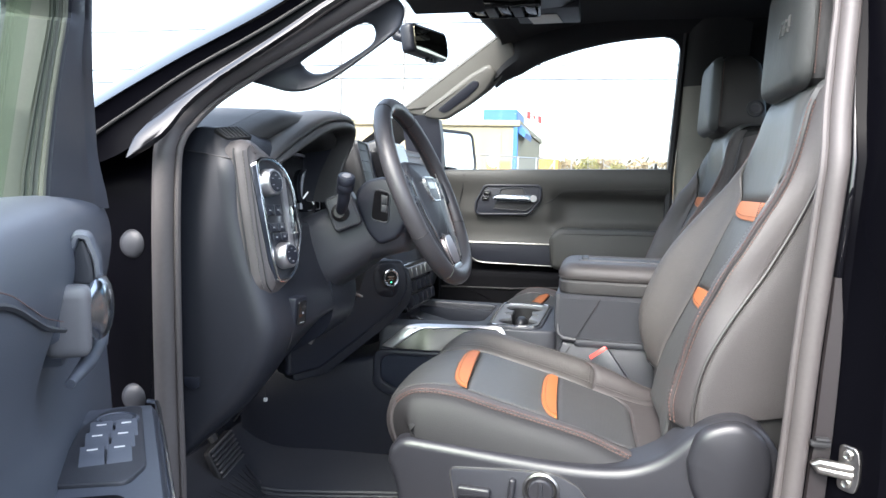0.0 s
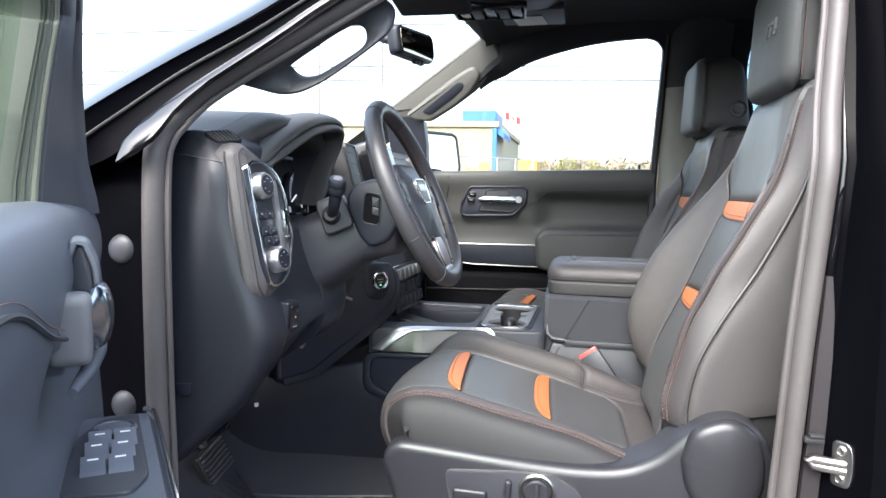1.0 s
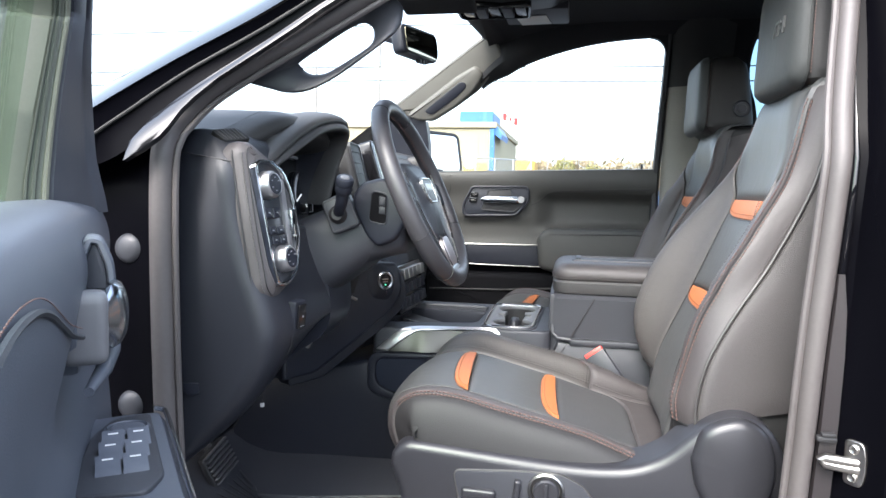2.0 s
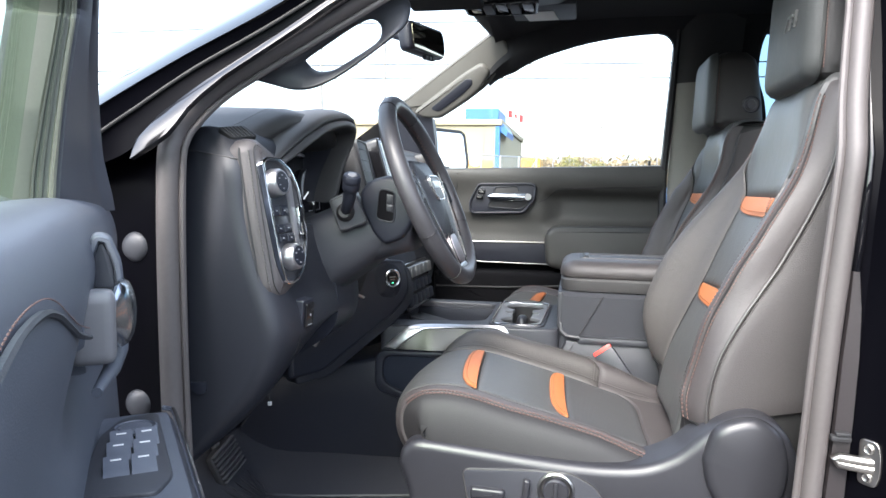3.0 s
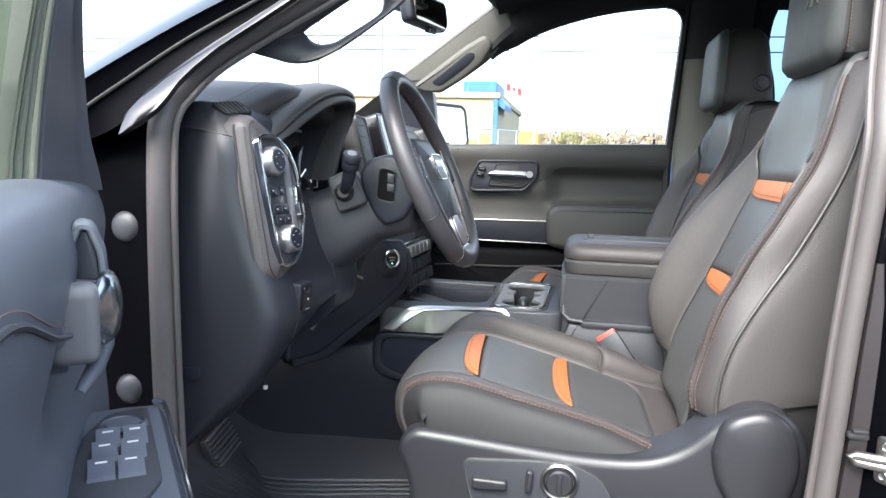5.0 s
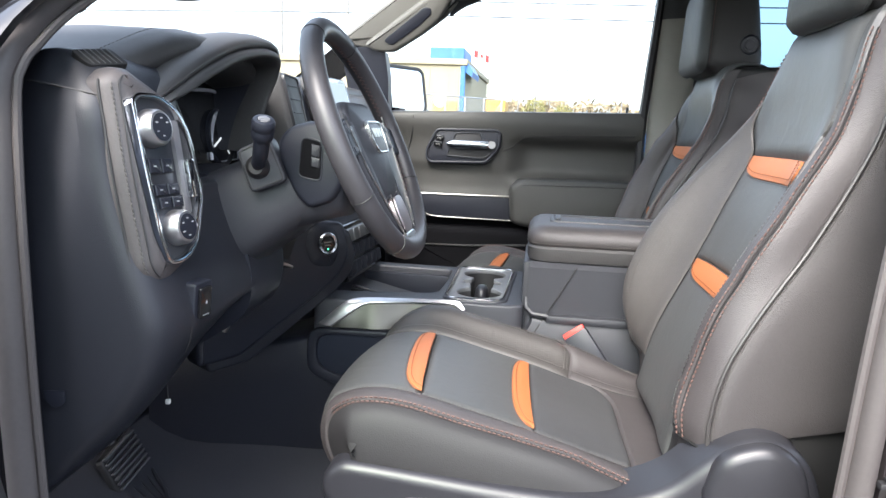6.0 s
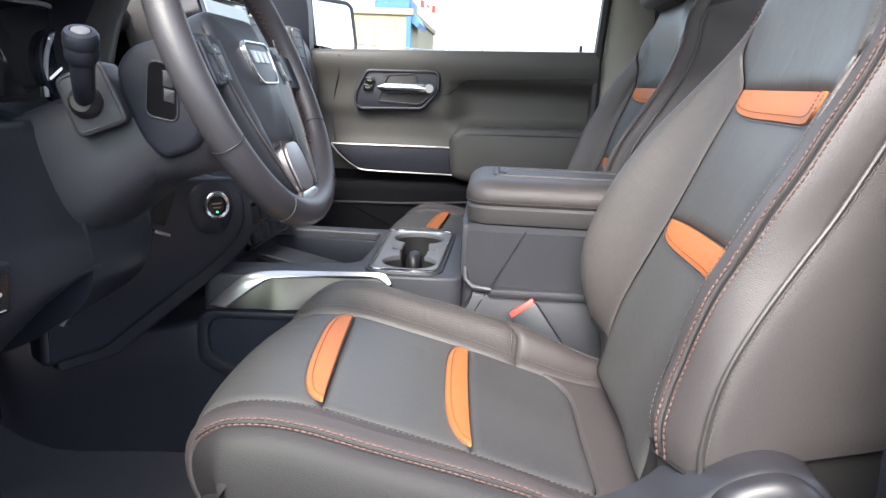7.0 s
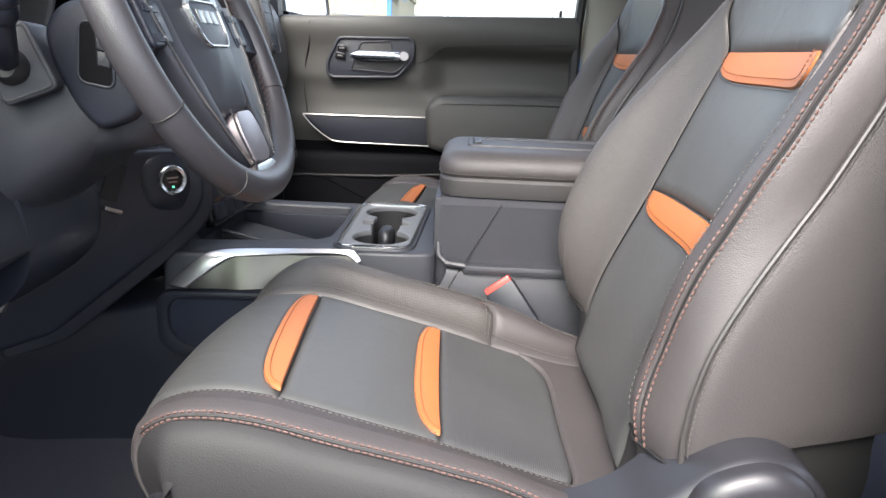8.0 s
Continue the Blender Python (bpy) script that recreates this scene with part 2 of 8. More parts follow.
def tube(path, radius, segs=10, closed=False, flat=1.0, caps=True):
    """A round bar along a path; radius may be a list."""
    P = [Vector(p) for p in path]
    n = len(P)
    rad = radius if isinstance(radius, (list, tuple)) else [radius] * n
    tang = []
    for i in range(n):
        a, b = (P[(i - 1) % n], P[(i + 1) % n]) if closed else (P[max(i - 1, 0)], P[min(i + 1, n - 1)])
        tang.append((b - a).normalized())
    up = Vector((0, 0, 1)) if abs(tang[0].z) < 0.9 else Vector((0, 1, 0))
    side = tang[0].cross(up).normalized()
    rows = []
    for i in range(n):
        side = (side - tang[i] * side.dot(tang[i])).normalized()
        nn = side.cross(tang[i])
        rows.append([P[i] + (side * math.cos(q) + nn * math.sin(q) * flat) * rad[i] for q in [2 * math.pi * k / segs for k in range(segs)]])
    return loft(rows, True, caps, closed)


def rbox(lo, hi, r=0.006, segs=2):
    """A box with rounded edges from corner lo to corner hi."""
    bm = bmesh.new()
    bmesh.ops.create_cube(bm, size=1.0)
    lo, hi = Vector(lo), Vector(hi)
    for v in bm.verts:
        v.co = Vector([(a + b) / 2 + c * (b - a) for a, b, c in zip(lo, hi, v.co)])
    if r > 0:
        r = min(r, 0.45 * min(abs(h - l) for l, h in zip(lo, hi)))
        bmesh.ops.bevel(bm, geom=list(bm.edges), offset=r, segments=segs, profile=0.6, affect="EDGES")
    bmesh.ops.recalc_face_normals(bm, faces=bm.faces)
    return bm


def frame_of(o, u, v):
    """A pose whose x axis is u, whose y axis lies towards v, at o."""
    u = Vector(u).normalized()
    v = Vector(v)
    v = (v - u * u.dot(v)).normalized()
    w = u.cross(v)
    m = Matrix.Identity(4)
    for i in range(3):
        m[i][0], m[i][1], m[i][2], m[i][3] = u[i], v[i], w[i], o[i]
    return m


def moved(bm, m):
    bmesh.ops.transform(bm, matrix=m, verts=bm.verts)
    return bm


def joined(*bms):
    out = bmesh.new()
    for b in bms:
        me = bpy.data.meshes.new("tmp")
        b.to_mesh(me)
        b.free()
        out.from_mesh(me)
        bpy.data.meshes.remove(me)
    return out


def rounded(outline, r, segs=4):
    """Rounds the corners of a flat outline."""
    P = [Vector((p[0], p[1])) for p in outline]
    out = []
    for i, p in enumerate(P):
        a, b = P[i - 1], P[(i + 1) % len(P)]
        da, db = (a - p), (b - p)
        rr = min(r, da.length * 0.45, db.length * 0.45)
        s, e = p + da.normalized() * rr, p + db.normalized() * rr
        for k in range(segs + 1):
            t = k / segs
            out.append((1 - t) ** 2 * s + 2 * t * (1 - t) * p + t * t * e)
    return out


def inset(P, d):
    """Moves a closed outline inwards by d, roughly."""
    area = sum(P[i - 1].x * P[i].y - P[i].x * P[i - 1].y for i in range(len(P)))
    sg = 1 if area > 0 else -1
    out = []
    for i, p in enumerate(P):
        t = (P[(i + 1) % len(P)] - P[i - 1])
        if t.length < 1e-9:
            t = Vector((1, 0))
        t.normalize()
        out.append(p + Vector((-t.y, t.x)) * d * sg)
    return out


def plate(outline, thick, edge=0.003, m=None, r=0.0, dome=0.0):
    """A plate of an outline (x, y), from z = -thick to 0, with a rounded front rim; dome lifts its middle."""
    P = rounded(outline, r) if r > 0 else [Vector((p[0], p[1])) for p in outline]
    rows = [[(p.x, p.y, -thick) for p in P], [(p.x, p.y, -edge) for p in P]]
    for f in (0.3, 0.65, 1.0):
        q = inset(P, edge * (1 - math.cos(f * math.pi / 2)))
        rows.append([(p.x, p.y, -edge + edge * math.sin(f * math.pi / 2)) for p in q])
    c = sum(P, Vector((0, 0))) / len(P)
    if dome:
        q = inset(P, edge)
        for f in (0.3, 0.6, 0.85):
            rows.append([((1 - f) * p.x + f * c.x, (1 - f) * p.y + f * c.y, dome * (1 - (1 - f) ** 2)) for p in q])
    bm = loft(rows, True, True)
    return moved(bm, m) if m else bm


def frame_ring(outer, inner, z0, z1, m=None, edge=0.25):
    """A flat frame between two outlines of equal length, with rounded edges."""
    rows = []
    for a, b in zip(outer, inner):
        a, b = Vector((a[0], a[1])), Vector((b[0], b[1]))
        zz = z1 - z0
        q = [(0.0, 0.0), (0.0, 0.7), (0.12, 0.95), (0.3, 1.0), (0.7, 1.0), (0.88, 0.95), (1.0, 0.7), (1.0, 0.0)]
        rows.append([(*(a + (b - a) * s), z0 + zz * h) for s, h in q])
    bm = loft(rows, True, False, True)
    return moved(bm, m) if m else bm


def lathe(profile, m, segs=24):
    """Turns a profile (radius, height) about the z axis of m."""
    rows = [[(r * math.cos(q), r * math.sin(q), h) for q in [2 * math.pi * k / segs for k in range(segs)]] for r, h in profile]
    return moved(loft(rows, True, True), m)


def stitches(path, step, length, r, lift=0.0, up=None):
    """Short thread stitches along a path."""
    P = [Vector(p) for p in path]
    bm = bmesh.new()
    acc, nxt = 0.0, step / 2
    for a, b in zip(P, P[1:]):
        L = (b - a).length
        if L < 1e-9:
            continue
        d = (b - a) / L
        side = d.cross(Vector((0.3, 0.2, 0.9))).normalized()
        nn = side.cross(d)
        while nxt <= acc + L:
            c = a + d * (nxt - acc)
            rows = []
            for f, q in ((-1, 0.45), (-0.6, 1.0), (0.6, 1.0), (1, 0.45)):
                rows.append([bm.verts.new(c + d * f * length / 2 + (side * math.cos(w) + nn * math.sin(w)) * r * q) for w in (0, 1.57, 3.14, 4.71)])
            for x, y in zip(rows, rows[1:]):
                for i in range(4):
                    bm.faces.new((x[i], x[(i + 1) % 4], y[(i + 1) % 4], y[i]))
            bm.faces.new(rows[0][::-1])
            bm.faces.new(rows[-1])
            nxt += step
        acc += L
    bmesh.ops.recalc_face_normals(bm, faces=bm.faces)
    return bm


def skin(fn, pm, nu, nv, tuck=0.006, puff=0.0, lift=0.0, rim=0.1):
    """A cushion panel on the surface fn(u, s); pm maps the unit square to (u, s). Its rim is tucked under, its middle puffed."""
    bm = bmesh.new()
    ext = [0.0, 0.012, 0.04]
    A = ext + [0.04 + 0.92 * (k + 1) / (nu + 1) for k in range(nu)] + [0.96, 0.988, 1.0]
    B = ext + [0.04 + 0.92 * (k + 1) / (nv + 1) for k in range(nv)] + [0.96, 0.988, 1.0]
    rows = []
    for a in A:
        row = []
        for b in B:
            u, s = pm(a, b)
            p = fn(u, s)
            e = 1e-3
            du = fn(u + e, s) - fn(u - e, s)
            ds = fn(u, s + e) - fn(u, s - e)
            n = du.cross(ds)
            n = n.normalized() if n.length > 1e-12 else Vector((0, 0, 1))
            ea, eb = min(a, 1 - a), min(b, 1 - b)
            edge = min(ea, eb)
            h = lift + puff * min(1, ea / 0.5) ** 0.5 * min(1, eb / 0.5) ** 0.5
            h -= tuck * max(0, 1 - edge / 0.04) ** 2
            row.append(bm.verts.new(p + n * h))
        rows.append(row)
    for x, y in zip(rows, rows[1:]):
        for i in range(len(x) - 1):
            bm.faces.new((x[i], x[i + 1], y[i + 1], y[i]))
    return bm


def holed(outer, inners, z0, z1, m=None, edge=0.004):
    """A flat deck between z0 and z1 with through openings; all rims are rounded."""
    bm = bmesh.new()
    rims = []
    for P, sg in [(outer, 1)] + [(q, -1) for q in inners]:
        rows = [[(p.x, p.y, z0) for p in P]]
        for f in (0.0, 0.35, 0.7, 1.0):
            q = inset(P, sg * edge * (1 - math.cos(f * math.pi / 2)))
            rows.append([(p.x, p.y, z1 - edge + edge * math.sin(f * math.pi / 2)) for p in q])
        vs = [[bm.verts.new(p) for p in r] for r in rows]
        n = len(P)
        for a, b in zip(vs, vs[1:]):
            for i in range(n):
                bm.faces.new((a[i], a[(i + 1) % n], b[(i + 1) % n], b[i]))
        rims += [bm.edges.get((vs[-1][i], vs[-1][(i + 1) % n])) for i in range(n)]
    bmesh.ops.triangle_fill(bm, use_beauty=True, use_dissolve=False, edges=rims, normal=(0, 0, 1))
    bmesh.ops.recalc_face_normals(bm, faces=bm.faces)
    return moved(bm, m) if m else bm


# ---- seats ----
CUSHION = [(-0.225, 0.885), (-0.260, 0.925), (-0.276, 0.965), (-0.270, 1.004), (-0.243, 1.031), (-0.192, 1.043), (-0.130, 1.039), (-0.060, 1.022), (0.030, 0.999), (0.120, 0.972), (0.200, 0.952), (0.290, 0.945)]
BACKREST = [(0.215, 0.960), (0.228, 1.015), (0.254, 1.090), (0.309, 1.210), (0.352, 1.320), (0.378, 1.395), (0.390, 1.450), (0.397, 1.505), (0.404, 1.550), (0.420, 1.580), (0.455, 1.594), (0.510, 1.588), (0.550, 1.550)]


def profile_surface(profile, outer, inner, axis, yc, out, width_at, nose=0.0, back=False):
    """A padded surface fn(u, s): a side profile (x, z) swept over knots (s, half width, height), which are tables along the profile's axis; s > 0 towards +y."""
    fine = spline([Vector((p[0], 0, p[1])) for p in profile], 1200)
    run = [0.0]
    for a, b in zip(fine, fine[1:]):
        run.append(run[-1] + (b - a).length)
    dense, j = [], 0
    for k in range(241):
        want = run[-1] * k / 240
        while j < 1199 and run[j + 1] < want:
            j += 1
        dense.append(fine[j].lerp(fine[j + 1], min(1, (want - run[j]) / max(1e-9, run[j + 1] - run[j]))))

    def at(u):
        f = max(0.0, min(1.0, u)) * 240
        i = min(int(f), 239)
        p = dense[i].lerp(dense[i + 1], f - i)
        t = (dense[min(i + 3, 240)] - dense[max(i - 2, 0)]).normalized()
        return p, Vector((-t.z, 0, t.x))

    def value(table, x):
        if not isinstance(table, list):
            return table
        i = max(0, min(len(table) - 2, sum(1 for q in table if q[0] <= x) - 1))
        (x0, a), (x1, b) = table[i], table[i + 1]
        t = max(0.0, min(1.0, (x - x0) / (x1 - x0)))
        m0 = (b - table[i - 1][1]) / (x1 - table[i - 1][0]) if i else (b - a) / (x1 - x0)
        m1 = (table[i + 2][1] - a) / (table[i + 2][0] - x0) if i + 2 < len(table) else (b - a) / (x1 - x0)
        w = x1 - x0
        return (2 * t ** 3 - 3 * t * t + 1) * a + (t ** 3 - 2 * t * t + t) * w * m0 + (3 * t * t - 2 * t ** 3) * b + (t ** 3 - t * t) * w * m1

    def fn(u, s):
        c, n = at(u)
        if back:
            n = Vector((-1, 0, 0))
        w = width_at(u)
        s = max(-1.0, min(1.0, s)) * out
        knots = [(-q, -value(d, c[axis]), h) for q, d, h in inner[::-1]] + [(q, value(d, c[axis]), h) for q, d, h in outer]
        for i in range(len(knots) - 1):
            if s <= knots[i + 1][0] + 1e-9:
                break
        ks = [knots[max(i - 1, 0)], knots[i], knots[i + 1], knots[min(i + 2, len(knots) - 1)]]
        t = (s - ks[1][0]) / (ks[2][0] - ks[1][0])

        def cm(a, b, cc, d):
            return 0.5 * (2 * b + (cc - a) * t + (2 * a - 5 * b + 4 * cc - d) * t * t + (3 * b - a - 3 * cc + d) * t ** 3)

        y = cm(*[k[1] for k in ks]) * w
        h = cm(*[value(k[2], c[axis]) for k in ks])
        if back:
            if h > 0:
                h *= max(0.0, min(1.0, (0.90 - u) / 0.08))
            h = max(h, c.x - 0.60)
        x = 0.0
        if nose:
            x = nose * abs(y / 0.21) ** 3 * max(0.0, 1 - u * 3.2) if y > 0 else nose * 1.0 * abs(y / 0.24) ** 2.6 * max(0.0, 1 - u * 2.3)
        return c + n * h + Vector((x, yc + out * y, 0))

    return fn, dense


def u_at(dense, axis, value, lo=0, hi=240):
    best = min(range(lo, hi + 1), key=lambda i: abs(dense[i][axis] - value))
    return best / 240


# cross-sections: the outer side faces the door, the inner side the console
TWIN = [(-0.27, 0.002), (-0.231, 0.006), (-0.198, 0.010), (-0.152, 0.014), (-0.045, 0.016), (0.05, 0.020), (0.09, 0.022), (0.134, 0.018), (0.174, 0.014), (0.25, 0.010)]
CUSHION_OUTER = [(0.0, 0.0, 0.0), (0.42, 0.147, [(-0.26, 0.001), (-0.15, 0.008), (0.2, 0.009)]), (0.60, 0.190, [(x, h + 0.002) for x, h in TWIN]), (0.71, 0.213, TWIN), (0.80, 0.234, [(x, h - 0.018) for x, h in TWIN]), (0.90, 0.249, -0.055), (1.0, 0.252, -0.105)]
INNER_CREST = [(-0.26, 0.010), (-0.20, 0.026), (-0.15, 0.031), (-0.09, 0.031), (0.04, 0.034), (0.10, 0.036), (0.16, 0.030), (0.25, 0.014)]
CUSHION_INNER = [(0.42, 0.160, [(-0.26, 0.0), (-0.15, 0.003), (0.2, 0.003)]), (0.60, 0.212, INNER_CREST), (0.72, 0.236, [(x, h * 0.85) for x, h in INNER_CREST]), (0.88, 0.256, -0.03), (1.0, 0.250, -0.085)]
BEAD = [(0.99, -0.030), (1.03, -0.022), (1.061, -0.011), (1.08, -0.006), (1.104, 0.0), (1.14, 0.006), (1.176, 0.006), (1.21, 0.002), (1.246, -0.006), (1.281, -0.015), (1.316, -0.021), (1.358, -0.027), (1.44, -0.036), (1.55, -0.04)]
BEAD_Y = [(1.03, 0.220), (1.10, 0.214), (1.20, 0.202), (1.30, 0.186), (1.40, 0.176), (1.55, 0.17)]
SEAM = [(0.99, -0.014), (1.03, 0.002), (1.06, 0.015), (1.084, 0.020), (1.123, 0.027), (1.163, 0.037), (1.20, 0.043), (1.24, 0.042), (1.28, 0.039), (1.32, 0.030), (1.36, 0.022), (1.40, 0.011), (1.43, 0.003), (1.48, -0.004), (1.55, -0.010)]
SEAM_Y = [(1.0, 0.188), (1.10, 0.168), (1.20, 0.177), (1.28, 0.184), (1.36, 0.172), (1.45, 0.155), (1.55, 0.145)]
BACK_OUTER = [(0.0, 0.0, -0.004), (0.25, [(1.0, 0.082), (1.36, 0.082), (1.55, 0.062)], [(1.0, 0.0), (1.10, 0.003), (1.20, 0.006), (1.38, 0.004), (1.45, 0.0)]), (0.42, [(1.0, 0.137), (1.36, 0.137), (1.48, 0.112), (1.55, 0.10)], [(1.0, 0.0), (1.10, 0.018), (1.20, 0.034), (1.28, 0.034), (1.38, 0.022), (1.46, 0.004), (1.55, 0.0)]), (0.52, [(z, d - 0.026) for z, d in SEAM_Y], [(z, h * 1.04 + 0.002) for z, h in SEAM]), (0.62, [(z, d - 0.012) for z, d in SEAM_Y], [(z, h + 0.005) for z, h in SEAM]), (0.70, SEAM_Y, SEAM),
              (0.79, BEAD_Y, BEAD), (0.88, [(z, d + 0.003) for z, d in BEAD_Y], [(z, h - 0.050) for z, h in BEAD]), (1.0, [(z, d - 0.002) for z, d in BEAD_Y], [(z, h - 0.175) for z, h in BEAD])]
WING = [(0.99, -0.02), (1.03, 0.012), (1.071, 0.040), (1.10, 0.058), (1.13, 0.073), (1.16, 0.083), (1.20, 0.088), (1.24, 0.088), (1.28, 0.082), (1.32, 0.070), (1.38, 0.046), (1.43, 0.024), (1.48, 0.006), (1.55, -0.006)]
WING_Y = [(1.0, 0.226), (1.30, 0.230), (1.40, 0.212), (1.46, 0.180), (1.55, 0.150)]
BACK_INNER = [(0.42, [(1.0, 0.160), (1.36, 0.160), (1.48, 0.135), (1.55, 0.12)], [(1.0, 0.0), (1.10, 0.010), (1.30, 0.010), (1.45, 0.0)]), (0.60, WING_Y, WING), (0.70, [(z, d + 0.014) for z, d in WING_Y], [(z, h - 0.004) for z, h in WING]), (0.79, [(z, d + 0.022) for z, d in WING_Y], [(z, h - 0.030) for z, h in WING]), (0.88, [(z, d + 0.026) for z, d in WING_Y], [(z, h - 0.08) for z, h in WING]), (1.0, [(z, d + 0.01) for z, d in WING_Y], [(z, h - 0.20) for z, h in WING])]


def seat(yc, out, label):
    """A power bucket seat at yc; out: -1 where its outer side faces -y, +1 where it faces +y."""
    top = thing("front_seat", (0.0, yc, 0.74), label, "car seat", "front seats")
    cf, cd = profile_surface(CUSHION, CUSHION_OUTER, CUSHION_INNER, 0, yc, out, lambda u: lerp_table([(0.0, 0.93), (0.2, 0.97), (0.3, 1.0), (1.0, 1.0)], u), 0.090)
    if out > 0:
        # this seat is slid a little further back
        slid_f = cf
        cf = lambda u, v: slid_f(u, v) + Vector((0.072, 0, 0))
    cu = lambda x: u_at(cd, 0, x, 45)
    u1, u2, ur = cu(-0.131), cu(0.034), cu(0.178)
    # cushion panels; the stripe edges are straight seams behind each orange band
    toward = lambda b: (2 * b - 1) * out
    rear = lambda b: ur - 0.075 * max(0.0, -toward(b)) ** 6 - 0.012 * max(0.0, toward(b)) ** 10
    v1 = lambda b: u1 + 0.017 * toward(b)
    v2 = lambda b: u2 + 0.008 * toward(b)
    ins = 0.42
    body = part("seat_cushion", skin(cf, lambda a, b: (0.06 + a * 0.92, -0.88 + 1.76 * b), 40, 30, 0, lift=-0.010), M_PIPING, top, "dark foam core under the leather panels")
    part("insert_panel", skin(cf, lambda a, b: (0.02 + a * (v1(b) - 0.02), (2 * b - 1) * ins), 26, 22, 0.007, 0.003), M_INSERT, body, "smooth grey leather front panel")
    part("insert_panel", skin(cf, lambda a, b: (v1(b) + a * (v2(b) - v1(b)), (2 * b - 1) * ins), 16, 22, 0.005, 0.003), M_INSERT, body)
    part("insert_panel", skin(cf, lambda a, b: (v2(b) + a * (rear(b) - v2(b)), (2 * b - 1) * ins), 16, 22, 0.005, 0.003), M_RIB, body, "ribbed cloth panel")
    part("rear_band", skin(cf, lambda a, b: (rear(b) + a * (0.985 - rear(b)), (2 * b - 1) * (ins + 0.02)), 12, 20, 0.005, 0.004), M_LEATHER, body)
    for vv in (v1, v2):
        wide = 0.040

        def band(a, b, vv=vv):
            q, uu = abs(2 * b - 1), vv(b)
            front = uu - wide * (1 - q ** (2.2 if (2 * b - 1) * out > 0 else 5)) ** 0.5 - 0.004
            return (front + a * (uu - 0.002 - front), (2 * b - 1) * 0.385)

        part("orange_band", skin(cf, band, 8, 22, 0.004, 0.002, 0.0045), M_ORANGE, body, "burnt orange leather band")
        line = [cf(vv(b) - wide * (1 - abs(2 * b - 1) ** (2.2 if (2 * b - 1) * out > 0 else 5)) ** 0.5 - 0.006, (2 * b - 1) * 0.392) + Vector((0, 0, 0.004)) for b in [k / 40 for k in range(41)]]
        part("edge_stitching", stitches(line, 0.0042, 0.003, 0.0006), M_GREYTHREAD, body, "", "stuff")
        line = [cf(vv(b) - (wide - 0.009) * (1 - abs(2 * b - 1) ** (2.2 if (2 * b - 1) * out > 0 else 5)) ** 0.5 - 0.002, (2 * b - 1) * 0.372) + Vector((0, 0, 0.0072)) for b in [k / 40 for k in range(41)]]
        part("band_stitching", stitches(line, 0.0046, 0.0030, 0.0006), M_BANDTHREAD, body, "", "stuff")
    for sg in (-1, 1):
        near = sg == out
        ue = cu(0.100)
        stop = lambda b, sg=sg: ue - 0.05 * (b if sg > 0 else 1 - b) ** 2.5
        wing = lambda b, sg=sg: sg * (ins + (0.72 - ins) * (b if sg > 0 else 1 - b))
        if near:
            part("bolster", skin(cf, lambda a, b: (0.02 + a * 0.955, wing(b)), 44, 12, 0.006, 0.003), M_LEATHER, body)
        else:
            part("bolster", skin(cf, lambda a, b: (0.02 + a * (stop(b) - 0.02), wing(b)), 36, 12, 0.006, 0.003), M_PERF, body, "perforated inner bolster")
            part("bolster", skin(cf, lambda a, b: (stop(b) + a * (0.975 - stop(b)), wing(b)), 16, 12, 0.005, 0.003), M_LEATHER, body)
            for du in (-0.008, -0.016):
                part("seam_stitching", stitches([cf(stop(k / 30) + du, wing(k / 30)) + Vector((0, 0, 0.0028)) for k in range(2, 29)], 0.0060, 0.0042, 0.0009), M_GREYTHREAD, body, "", "stuff")
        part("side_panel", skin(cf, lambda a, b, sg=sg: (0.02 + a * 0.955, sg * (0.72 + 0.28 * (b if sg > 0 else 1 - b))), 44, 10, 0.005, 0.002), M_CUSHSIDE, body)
        u0, uz = cu(-0.250), 0.93
        for off in (0.694, 0.726) if near else (0.655, 0.70):
            line = [cf(u0 + (uz - u0) * k / 90, sg * off) for k in range(91)]
            line = [p + Vector((0, sg * 0.0012, 0.0022)) for p in line]
            part("seam_stitching", stitches(line, 0.0066, 0.0046, 0.00115), M_THREAD if near else M_GREYTHREAD, body, "twin rust thread seam" if near else "", "stuff")
        if near:
            part("seam_rib", tube([cf(u0 + (uz - u0) * k / 90, sg * 0.709) + Vector((0, sg * 0.0003, 0.0002)) for k in range(91)], 0.0012, 6), M_PIPING, body)
        line = [cf(u0 + (uz - u0) * k / 90, sg * 0.452) + Vector((0, 0, 0.0028)) for k in range(91)]
        part("seam_stitching", stitches(line, 0.0062, 0.0036, 0.0006), M_GREYTHREAD, body, "", "stuff")
    # backrest
    bf, bd = profile_surface(BACKREST, BACK_OUTER, BACK_INNER, 2, yc, out, lambda u: lerp_table([(0.0, 1.0), (0.80, 1.0), (0.88, 0.88), (1.0, 0.80)], u), 0.0, True)
    if out > 0:
        # this seat is set a little further back and more upright; its outer bolster stands well forward
        lean_f = bf

        def bf(u, v):
            p = lean_f(u, v)
            low = max(0.0, min(1.0, (1.54 - p.z) / 0.14))
            side = max(0.0, min(1.0, (v - 0.40) / 0.25))
            return p + Vector((0.030 + 0.032 * max(0.0, min(1.0, (1.52 - p.z) / 0.30)) - 0.055 * low * side * side * (3 - 2 * side), 0, 0))

    bu = lambda z: u_at(bd, 2, z, 0, 203)
    w1, w2, wt_ = bu(1.392), bu(1.213), bu(1.500)
